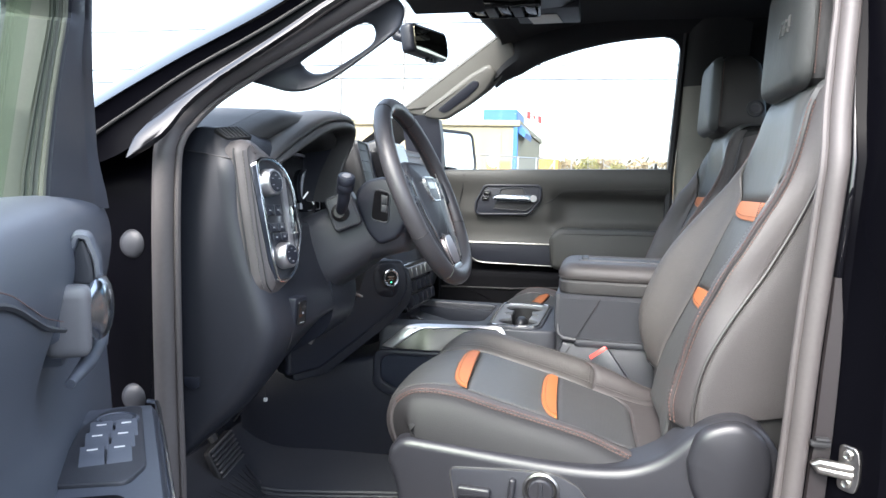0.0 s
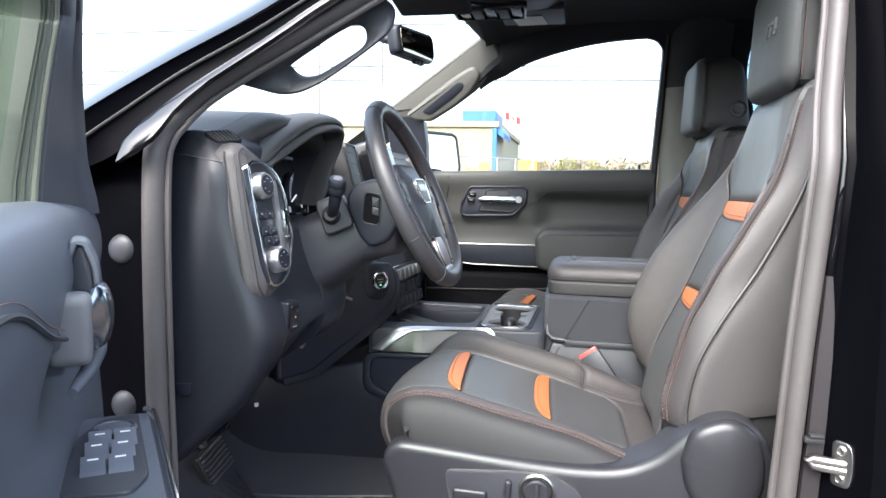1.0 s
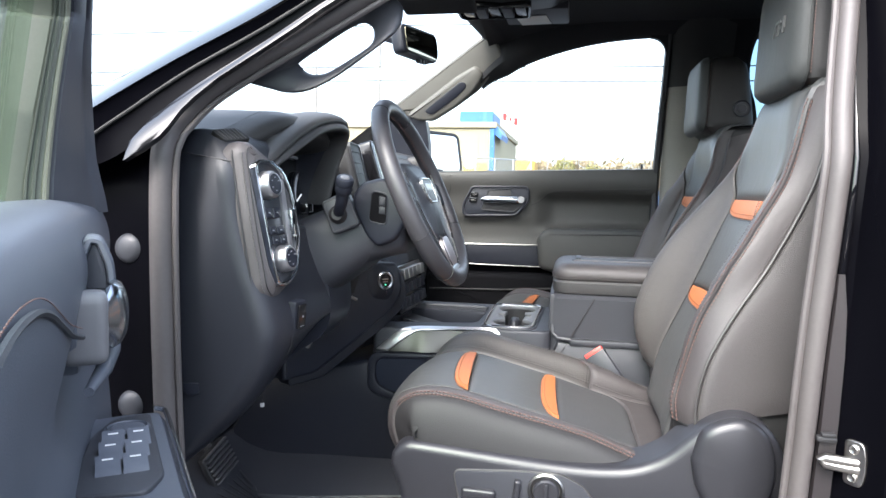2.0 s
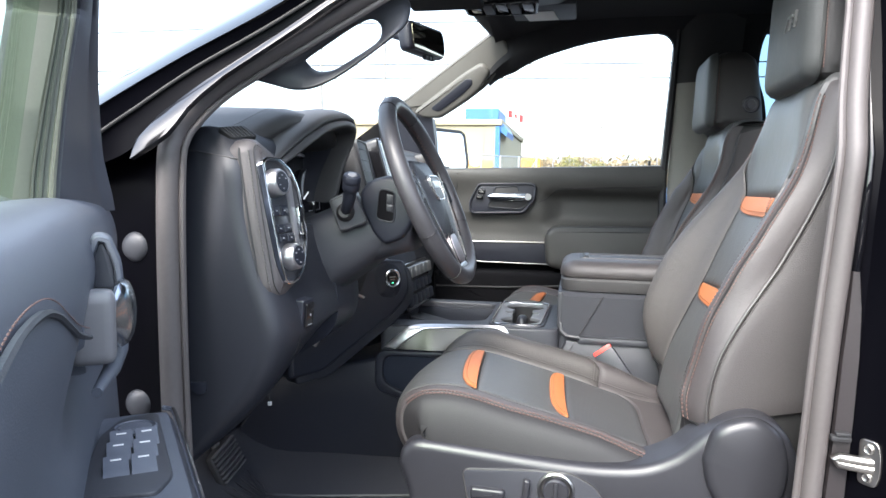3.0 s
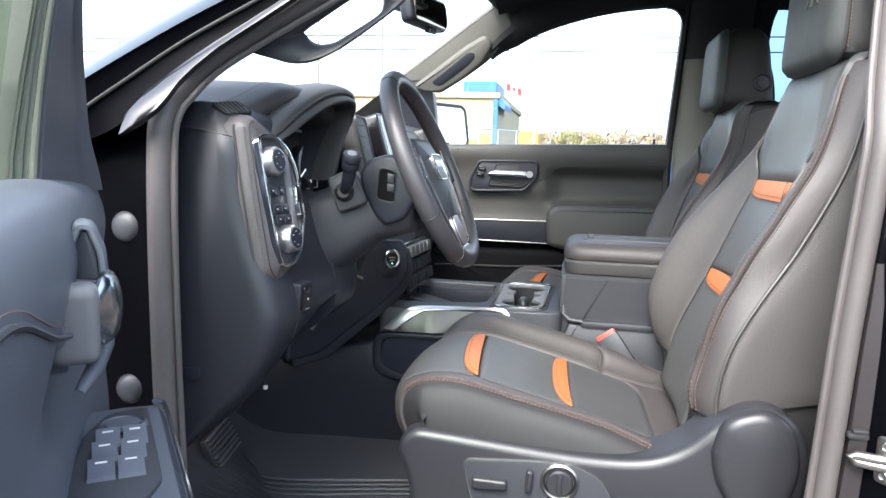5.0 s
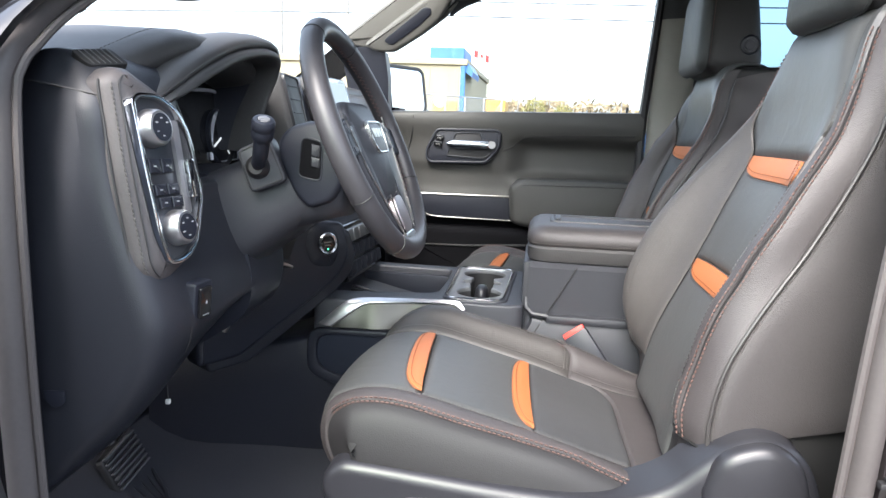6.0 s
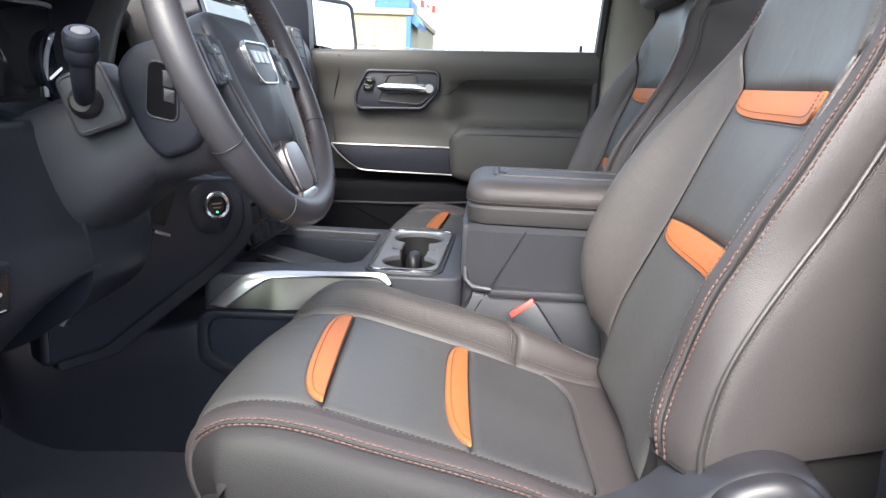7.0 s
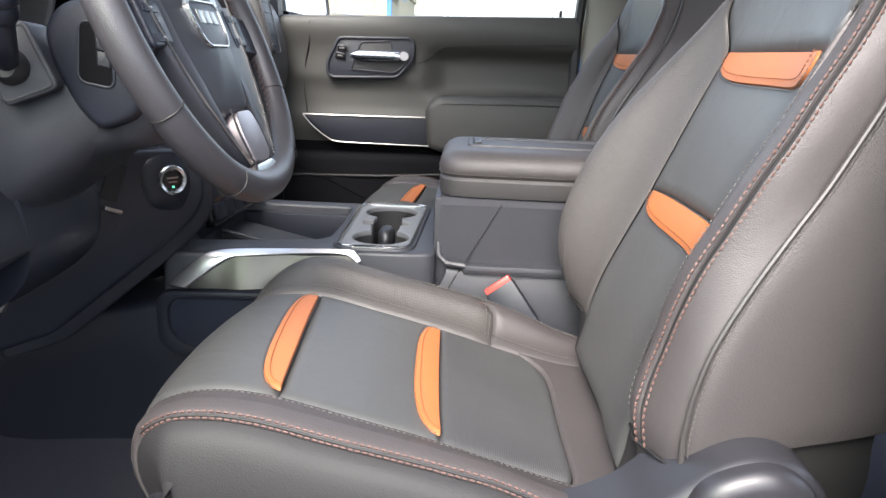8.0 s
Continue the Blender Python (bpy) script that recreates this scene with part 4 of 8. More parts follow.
# defroster slots at the door end
vm = frame_of((-0.4925, -0.729, 1.4790), (0.525, 0.842, 0.122), (-0.683, 0.332, 0.650))
vent = part("defroster_vent", plate([(-0.021, 0.0115), (0.014, 0.0115), (0.022, -0.0115), (-0.013, -0.0115)], 0.008, 0.001, vm @ Matrix.Translation((0, 0, 0.0022)) @ Matrix.Diagonal((1.35, 1.25, 1, 1)), 0.005), M_PIPING, dash, "small slotted defroster vent")
for k in range(6):
    part("vent_slat", moved(rbox((-0.0011, -0.0135, -0.002), (0.0011, 0.0135, 0.0034), 0.0006), vm @ Matrix.Translation((-0.0165 + k * 0.0066, 0, 0)) @ Matrix.Rotation(radians(17), 4, "Z")), M_SOFT, vent)

# ---- light switch pod ----
pod_m = frame_of((-0.432, -0.694, 1.347), (0.15, 0.988, 0), (-0.17, 0, 0.985))
pm_ = pod_m @ Matrix.Diagonal((1.12, 1.055, 1.0, 1.0))
pod_o = rounded([(-0.068, 0.104), (-0.052, 0.119), (-0.036, 0.119), (0.009, 0.095), (0.040, 0.071), (0.058, 0.005), (0.047, -0.057), (0.018, -0.108), (-0.030, -0.131), (-0.052, -0.129), (-0.067, -0.108), (-0.070, 0.0)], 0.014, 4)
PE = 0.024
pod = part("switch_pod", plate([(p.x, p.y) for p in pod_o], 0.055, PE, pm_ @ Matrix.Translation((0, 0, 0.011))), M_LEATHER, dash, "stitched leather pod with chrome ringed switches", sharp=70)
bez = rounded([(-0.058, 0.080), (-0.046, 0.088), (-0.013, 0.088), (0.016, 0.071), (0.031, 0.041), (0.039, -0.030), (0.016, -0.088), (-0.007, -0.104), (-0.025, -0.108), (-0.042, -0.105), (-0.050, -0.075), (-0.055, -0.001)], 0.012, 4)
part("chrome_surround", frame_ring([(p.x, p.y) for p in bez], [(p.x, p.y) for p in inset(bez, 0.0072)], 0.004, 0.0195, pm_), M_CHROME, pod, "bright chrome surround")
part("switch_plate", plate([(p.x, p.y) for p in inset(bez, 0.0055)], 0.01, 0.001, pm_ @ Matrix.Translation((0, 0, 0.0118))), M_PLATE, pod, "grey satin switch plate")
for nm, (kx, ky), r in (("lamp_knob", (-0.031, 0.048), 0.0222), ("mode_knob", (-0.016, -0.066), 0.0215)):
    km = pod_m @ Matrix.Translation((kx * 1.12, ky * 1.055, 0.0115))
    rows = [[((r + dr + (0.0004 if j % 2 else -0.0004) * g) * math.cos(2 * math.pi * j / 80), (r + dr + (0.0004 if j % 2 else -0.0004) * g) * math.sin(2 * math.pi * j / 80), h) for j in range(80)] for dr, h, g in ((0, 0, 0), (0.0005, 0.002, 1), (-0.001, 0.016, 1), (-0.0030, 0.0195, 0), (-0.0055, 0.0202, 0))]
    kn = part(nm, moved(loft(rows), km), M_KNOB, pod, "knurled satin metal knob")
    part("knob_face", lathe([(r - 0.0052, 0.017), (r - 0.0056, 0.0207), (0.003, 0.0211)], km), M_PLASTIC_D, kn)
    for a in range(5):
        g = radians(30 + 60 * a)
        part("knob_mark", moved(rbox((-0.0016, -0.0007, 0.0205), (0.0016, 0.0007, 0.0216), 0), km @ Matrix.Translation((0.0105 * math.cos(g), 0.0105 * math.sin(g), 0))), M_GREYMARK, kn)
for j in range(3):
    for i in range(2):
        x0, y0 = -0.043 + 0.0200 * i + 0.004 * j, (0.006, -0.021, -0.036)[j]
        hh = 0.0085 if j == 0 else 0.0066
        b = part("push_switch", plate([(x0, y0 - hh), (x0 + 0.0180, y0 - hh), (x0 + 0.0180, y0 + hh), (x0, y0 + hh)], 0.006, 0.0015, pm_ @ Matrix.Translation((0, 0, 0.0158)), 0.001), M_PLASTIC_D, pod)
        part("switch_mark", moved(rbox((x0 + 0.006, y0 - 0.0008, 0.0154), (x0 + 0.0105, y0 + 0.0008, 0.0161), 0), pm_), M_GREYMARK, b)
part("dimmer_track", moved(rbox((0.002, -0.052, 0.008), (0.014, 0.058, 0.0175), 0.003), pm_), M_KEYGREY, pod, "grey slider track")
part("dimmer_slider", moved(rbox((0.008, -0.034, 0.012), (0.021, 0.012, 0.027), 0.004), pm_), M_CHROME, pod, "bright slider")
# raised bar; dark colour stands in for shade in a recess
part("dimmer_slot", moved(rbox((0.0155, -0.058, 0.008), (0.027, 0.056, 0.0135), 0.002), pm_), M_RUBBER, pod, "dark bar for the recess beside the slider")


def on_pod(f, v0, v1, n=44):
    """A run along the pod's door-side flank, at share f of its rounded rim."""
    q = inset(pod_o, PE * (1 - math.cos(f * math.pi / 2)) - 0.0006)
    run = sorted([(p.y, p.x) for p in q if p.x < -0.03 and v0 - 0.02 <= p.y <= v1 + 0.02])
    zz = 0.011 - PE + PE * math.sin(f * math.pi / 2) + 0.0004
    return [pm_ @ Vector((lerp_table(run, v0 + (v1 - v0) * k / n), v0 + (v1 - v0) * k / n, zz)) for k in range(n + 1)]


part("seam_stitching", stitches(on_pod(0.42, -0.112, 0.100), 0.0058, 0.0042, 0.0012), M_GREYTHREAD, pod, "", "stuff")
part("seam_line", tube(on_pod(0.62, -0.118, 0.106), 0.0011, 6), M_RUBBER, pod)
part("seam_line", tube(on_pod(0.02, -0.112, 0.104), 0.0016, 6), M_RUBBER, pod)
# parking brake switch below the pod
sm_ = frame_of((-0.388, -0.690, 1.183), (0.12, 0.99, 0), (0.08, 0, 1))
psw = part("parking_brake_switch", plate([(-0.020, -0.026), (0.018, -0.026), (0.018, 0.026), (-0.020, 0.026)], 0.02, 0.002, sm_, 0.004), M_PLASTIC_D, dash, "small black rocker with pale mark")
part("rocker", plate([(-0.013, -0.020), (0.012, -0.020), (0.012, 0.020), (-0.013, 0.020)], 0.006, 0.002, sm_ @ Matrix.Translation((0, 0, 0.004)), 0.003), M_BLACK, psw)
part("rocker_mark", joined(lathe([(0.0022, 0.0042), (0.0018, 0.0047), (0.001, 0.0047)], sm_ @ Matrix.Translation((0, 0.0, 0)), 12), moved(rbox((-0.007, -0.0165, 0.004), (0.006, -0.0155, 0.0047), 0), sm_)), M_GREYMARK, psw)
# start button panel
st = frame_of((-0.372, -0.214, 1.184), (0.66, 0.75, 0), (-0.10, 0, 1))
side_o = [(0.045, 0.040), (0.057, 0.0), (0.057, -0.032), (0.040, -0.060), (0.010, -0.084), (-0.071, -0.131), (-0.179, -0.192), (-0.26, -0.20), (-0.26, -0.03), (-0.14, 0.012), (-0.06, 0.046)]
part("lower_side_panel", plate(side_o, 0.05, 0.010, st @ Matrix.Translation((0, 0, -0.008)), 0.012), M_PLASTIC_D, dash, "dark curved panel below the starter", sharp=60)
part("stack_flank", plate([(x + 0.020, y - 0.016) for x, y in side_o], 0.05, 0.006, st @ Matrix.Translation((0, 0, -0.020)), 0.014), M_KNEE, dash, "charcoal side of the centre stack", sharp=60)
slot_m = st @ Matrix.Translation((-0.080, 0.004, -0.006)) @ Matrix.Rotation(radians(-24), 4, "Z")
# thin plate on the panel, black for the shade in the slot
part("card_slot", plate([(-0.012, -0.026), (0.012, -0.026), (0.012, 0.026), (-0.012, 0.026)], 0.006, 0.001, slot_m, 0.002), M_PIPING, dash, "black plate for the slot beside the starter")
part("tilt_lever", moved(rbox((-0.003, -0.040, -0.002), (0.022, -0.034, 0.008), 0.002), slot_m), M_SATINDARK, dash, "small bright lever")
spn = part("ignition_panel", plate([(-0.055, 0.005), (-0.040, 0.040), (0.0, 0.050), (0.040, 0.030), (0.045, -0.020), (0.020, -0.060), (-0.04, -0.050)], 0.09, 0.030, st @ Matrix.Translation((0, 0, 0.000)), 0.03), M_PLASTIC_D, dash, "dark panel with the round starter button")
part("starter_ring", lathe([(0.0215, -0.004), (0.0215, 0.004), (0.0195, 0.0065), (0.0158, 0.005), (0.0142, 0.001)], st, 36), M_SATIN, spn, "bright chrome ring")
part("starter_button", lathe([(0.0140, -0.002), (0.0140, 0.002), (0.0128, 0.0035), (0.004, 0.0025)], st, 30), M_BLACK, spn)
part("starter_mark", joined(moved(rbox((-0.008, 0.002, 0.003), (0.008, 0.0040, 0.0042), 0), st), moved(rbox((-0.006, -0.004, 0.003), (0.006, -0.0022, 0.0042), 0), st)), M_SATINDARK, spn)
part("starter_lamp", lathe([(0.0014, 0.003), (0.0014, 0.0052), (0.0005, 0.0054)], st @ Matrix.Translation((0, -0.010, 0)), 10), M_LED, spn, "green indicator lamp")
# centre stack, screen and far side
rows = [[(p.x, y, p.z) for p in spline([(x + dx, 0, z) for x, z in ((-0.58, 1.50), (-0.505, 1.49), (-0.470, 1.44), (-0.445, 1.36), (-0.425, 1.27), (-0.40, 1.19), (-0.385, 1.12), (-0.39, 1.06), (-0.43, 1.00), (-0.60, 0.98))], 30)] for y, dx in ((-0.125, -0.05), (-0.11, -0.012), (-0.06, 0.0), (0.06, 0.0), (0.16, 0.0), (0.20, -0.015), (0.22, -0.06))]
part("stack_panel", loft(rows, True, True), M_PLASTIC_D, dash, "dark centre stack", sharp=60)
scm = frame_of((-0.452, 0.075, 1.452), (0.0, 1, 0), (-0.30, 0, 1))
scr = part("touch_screen", plate([(-0.125, -0.058), (0.125, -0.058), (0.125, 0.066), (-0.125, 0.066)], 0.03, 0.004, scm @ Matrix.Translation((0, 0, 0.012)), 0.012), M_BLACK, dash, "gloss black touch screen")
part("screen_image", plate([(-0.105, -0.045), (0.105, -0.045), (0.105, 0.052), (-0.105, 0.052)], 0.002, 0.0005, scm @ Matrix.Translation((0, 0, 0.0145)), 0.004), M_DISPLAY, scr, "pale lit display")
for cy in (-0.165, 0.60):
    vmx = frame_of((-0.462, cy, 1.435), (0.0, 1, 0), (-0.25, 0, 1))
    o = rounded([(-0.040, -0.085), (0.040, -0.085), (0.046, 0.070), (-0.046, 0.075)], 0.02)
    vn = part("air_vent", plate([(p.x, p.y) for p in o], 0.05, 0.014, vmx @ Matrix.Translation((0, 0, 0.012))), M_SOFT, dash, "tall dashboard air vent")
    part("vent_surround", frame_ring([(p.x, p.y) for p in inset(o, 0.006)], [(p.x, p.y) for p in inset(o, 0.0095)], 0.008, 0.0150, vmx), M_TRIM, vn)
    part("vent_core", plate([(p.x, p.y) for p in inset(o, 0.009)], 0.004, 0.001, vmx @ Matrix.Translation((0, 0, 0.0128))), M_RUBBER, vn)
    for k in range(5):
        part("vent_slat", moved(rbox((-0.026, -0.060 + k * 0.026, 0.010), (0.026, -0.0575 + k * 0.026, 0.0150), 0.001), vmx), M_PLASTIC_D, vn)
hm_ = frame_of((-0.383, 0.075, 1.130), (0.05, 1, 0), (-0.16, 0, 1))
hv = part("climate_panel", plate([(-0.13, -0.06), (0.12, -0.06), (0.12, 0.065), (-0.13, 0.065)], 0.03, 0.005, hm_ @ Matrix.Translation((0, 0, 0.010)), 0.012), M_BLACK, dash, "climate and switch panel with small keys")
for j in range(3):
    for i in range(6):
        part("key", moved(rbox((-0.118 + i * 0.040, -0.048 + j * 0.037, 0.008), (-0.084 + i * 0.040, -0.020 + j * 0.037, 0.017 if j < 2 else 0.021), 0.003), hm_), M_SATIN if j == 2 else M_PLASTIC_D, hv)
rows = [[(p.x, y, p.z) for p in spline([(x, 0, z) for x, z in ((-0.62, 1.505), (-0.515, 1.50), (-0.475, 1.46), (-0.452, 1.38), (-0.450, 1.30), (-0.47, 1.22), (-0.47, 1.12), (-0.50, 1.02), (-0.62, 0.99))], 26)] for y in (0.21, 0.24, 0.45, 0.70, 0.755, 0.765)]
part("passenger_panel", loft(rows, True, True), M_SOFT, dash, "soft charcoal panel before the passenger seat", sharp=60)
part("trim_strip", rbox((-0.4575, 0.235, 1.325), (-0.447, 0.55, 1.338), 0.003), M_SATIN, dash, "satin trim strip")

# ---- steering column, stalk and wheel ----
WC = Vector((-0.236, -0.440, 1.388))
WN = Vector((0.914, 0, 0.406)).normalized()
WT = Vector((-0.406, 0, 0.914)).normalized()
wm = frame_of(WC, (0, 1, 0), WT)
if (wm.to_3x3() @ Vector((0, 0, 1))).dot(WN) < 0:
    wm = frame_of(WC, (0, -1, 0), WT)
WX = 1 if (wm.to_3x3() @ Vector((1, 0, 0))).y > 0 else -1
col = thing("steering_column", (-0.40, -0.44, 1.30), "charcoal steering column shroud with a stalk and shift lever boot", "steering column")
rows = []
for d, w, hu, hd in ((-0.060, 0.060, 0.035, 0.050), (-0.064, 0.078, 0.045, 0.062), (-0.12, 0.088, 0.052, 0.072), (-0.19, 0.098, 0.056, 0.088), (-0.27, 0.108, 0.058, 0.105), (-0.34, 0.112, 0.06, 0.12)):
    ring = []
    for k in range(28):
        g = 2 * math.pi * k / 28
        cx, sy = math.cos(g), math.sin(g)
        ring.append(wm @ Vector((math.copysign(abs(cx) ** 0.55, cx) * w, math.copysign(abs(sy) ** 0.6, sy) * (hu if sy > 0 else hd) - 0.01, d)))
    rows.append(ring)
part("shroud", loft(rows), M_PLASTIC, col, "two-piece charcoal shroud", sharp=60)
gap = [wm @ Vector((0.079 * WX * -1 - 0.02 * k / 10 * WX, -0.010, -0.075 - 0.22 * k / 10)) for k in range(11)]
part("shroud_gap", tube(gap, 0.0015, 6), M_RUBBER, col)
# switch module behind the wheel on the door side
MOD = rounded([(-0.352, 1.386), (-0.334, 1.408), (-0.297, 1.418), (-0.250, 1.402), (-0.245, 1.340), (-0.268, 1.302), (-0.304, 1.288), (-0.326, 1.310), (-0.348, 1.355)], 0.012, 4)
rows = [[(p.x, yy, p.y) for p in inset(MOD, d)] for yy, d in ((-0.470, 0.0), (-0.520, 0.0), (-0.5265, 0.0012), (-0.5305, 0.0045), (-0.532, 0.009))]
sm = part("switch_module", loft(rows), M_PLASTIC_D, col, "dark lever module", sharp=60)
sw = frame_of((-0.300, -0.532, 1.362), (1, 0, 0.0), (-0.24, 0, 1))
so_ = rounded([(-0.018, -0.024), (0.014, -0.030), (0.016, 0.024), (-0.012, 0.030)], 0.008, 5)
part("module_slot", frame_ring([(p.x, p.y) for p in inset(so_, -0.003)], [(p.x, p.y) for p in so_], -0.004, 0.0016, sw), M_PLASTIC_D, sm)
# flat near-black plate for the shade inside the slot
part("slot_well", plate([(p.x, p.y) for p in so_], 0.004, 0.0005, sw @ Matrix.Translation((0, 0, 0.0008))), M_VOID, sm)
for y0, y1 in ((-0.010, 0.004), (0.005, 0.022)):
    part("module_rocker", plate([(0.001, y0), (0.014, y0 - 0.003), (0.0145, y1 - 0.003), (0.001, y1)], 0.010, 0.0015, sw @ Matrix.Translation((0, 0, 0.0025)), 0.001), M_PLASTIC, sm, "grey rocker")
part("shroud_lower", loft([[(x, yy, z) for x, z in ((-0.40, z0), (-0.30, z0 + 0.035), (-0.262, z0 + 0.045), (-0.255, 1.325), (-0.30, 1.345), (-0.42, 1.345))] for yy, z0 in ((-0.522, 1.272), (-0.515, 1.250), (-0.50, 1.232), (-0.44, 1.228), (-0.38, 1.232), (-0.345, 1.245), (-0.335, 1.265))]), M_PLASTIC, col, "charcoal lower shroud", sharp=75)
# gear lever on its boot plate
bt = frame_of((-0.368, -0.552, 1.352), (0.93, 0.20, 0.37), (-0.20, 0, 0.98))
bo_ = rounded([(-0.027, -0.034), (0.028, -0.034), (0.026, 0.034), (-0.026, 0.030)], 0.010, 4)
boot = part("lever_plate", plate([(p.x, p.y) for p in bo_], 0.05, 0.003, bt), M_PLASTIC, col, "grey lever plate")
part("plate_groove", frame_ring([(p.x, p.y) for p in inset(bo_, 0.0030)], [(p.x, p.y) for p in inset(bo_, 0.0050)], -0.004, 0.0010, bt), M_RUBBER, boot)
part("lever_boot", lathe([(0.017, -0.002), (0.017, 0.003), (0.0145, 0.009), (0.012, 0.013), (0.010, 0.016)], bt @ Matrix.Translation((-0.004, -0.002, 0.0))), M_RUBBER, col, "rubber boot")
tip = Vector((-0.341, -0.606, 1.412))
root = bt @ Vector((-0.004, -0.002, 0.004))
mid = root.lerp(tip, 0.45) + Vector((0.003, -0.006, -0.006))
pth = spline([root, mid, tip], 14)
part("lever", tube(pth, [0.0095 + 0.0028 * (k / 14) for k in range(15)], 16), M_PLASTIC_D, col, "black column lever")
tdir = (pth[-1] - pth[-3]).normalized()
part("lever_tip", lathe([(0.0130, -0.026), (0.0150, -0.022), (0.0155, -0.012), (0.0150, -0.0105), (0.0160, -0.009), (0.0160, 0.000), (0.0140, 0.004), (0.0095, 0.005), (0.009, 0.003), (0.003, 0.0035)], frame_of(tip, tdir.orthogonal(), tdir.cross(tdir.orthogonal()))), M_PLASTIC_D, col, "ringed lever tip")
part("lever_button", lathe([(0.0085, 0.002), (0.0085, 0.0052), (0.0070, 0.0060), (0.002, 0.0062)], frame_of(tip, tdir.orthogonal(), tdir.cross(tdir.orthogonal()))), M_KEYGREY, col, "grey button on the lever tip")

wheel = thing("steering_wheel", WC, "dark leather steering wheel with a shiny lower spoke and stitched rim", "steering wheel")
R = 0.181
ring = []
for k in range(96):
    g = 2 * math.pi * k / 96
    r = R * (1 - 0.035 * max(0, -math.sin(g)) ** 6)
    ring.append(wm @ Vector((r * math.cos(g), r * math.sin(g), 0)))
part("rim", tube(ring, 0.0168, 16, True), M_WHEEL, wheel, "leather wrapped rim")
for g in (62, 118, 205, 335, 238, 302):
    a = radians(g)
    c = wm @ Vector((R * math.cos(a), R * math.sin(a), 0))
    t = wm.to_3x3() @ Vector((-math.sin(a), math.cos(a), 0))
    e1 = wm.to_3x3() @ Vector((math.cos(a), math.sin(a), 0))
    e2 = t.cross(e1)
    part("rim_seam", tube([c + (e1 * math.cos(q) + e2 * math.sin(q)) * 0.0169 for q in [2 * math.pi * k / 20 for k in range(20)]], 0.0008, 5, True), M_PIPING, wheel)
line = [wm @ Vector(((R - 0.0165) * math.cos(radians(-50 + 280 * k / 200)), (R - 0.0165) * math.sin(radians(-50 + 280 * k / 200)), -0.002)) for k in range(201)]
zig = []
for k, p in enumerate(line):
    zig.append(p + WN * (0.0035 if k % 2 else -0.0035))
part("rim_lacing", tube(zig, 0.0007, 4), M_THREAD, wheel, "rust cross stitching inside the rim", "stuff")
hub = part("airbag_cover", plate([(-0.086, 0.034), (-0.070, 0.066), (0.070, 0.066), (0.086, 0.034), (0.076, -0.040), (0.044, -0.094), (-0.044, -0.094), (-0.076, -0.040)], 0.045, 0.012, wm @ Matrix.Translation((0, 0, 0.004)), 0.02, 0.012), M_PLASTIC, wheel, "charcoal airbag cover")
part("hub_core", lathe([(0.05, -0.062), (0.058, -0.055), (0.066, -0.02), (0.06, 0.0)], wm), M_PLASTIC_D, wheel)
er = rounded([(-0.040, -0.012), (-0.028, -0.026), (0.028, -0.026), (0.040, -0.012), (0.044, 0.018), (0.036, 0.026), (-0.036, 0.026), (-0.044, 0.018)], 0.008)
part("emblem", frame_ring([(p.x, p.y + 0.002) for p in er], [(p.x, p.y + 0.002) for p in inset(er, 0.0035)], 0.008, 0.0170, wm), M_SATIN, hub, "plain satin badge frame")
part("emblem_field", plate([(p.x, p.y + 0.002) for p in inset(er, 0.0030)], 0.006, 0.001, wm @ Matrix.Translation((0, 0, 0.0158))), M_PLASTIC, hub)
part("emblem_bars", joined(*[moved(rbox((-0.026 + 0.018 * k, 0.002, 0.0155), (-0.011 + 0.018 * k, 0.016, 0.0168), 0.001), wm) for k in range(3)]), M_SATINDARK, hub, "plain raised bars")
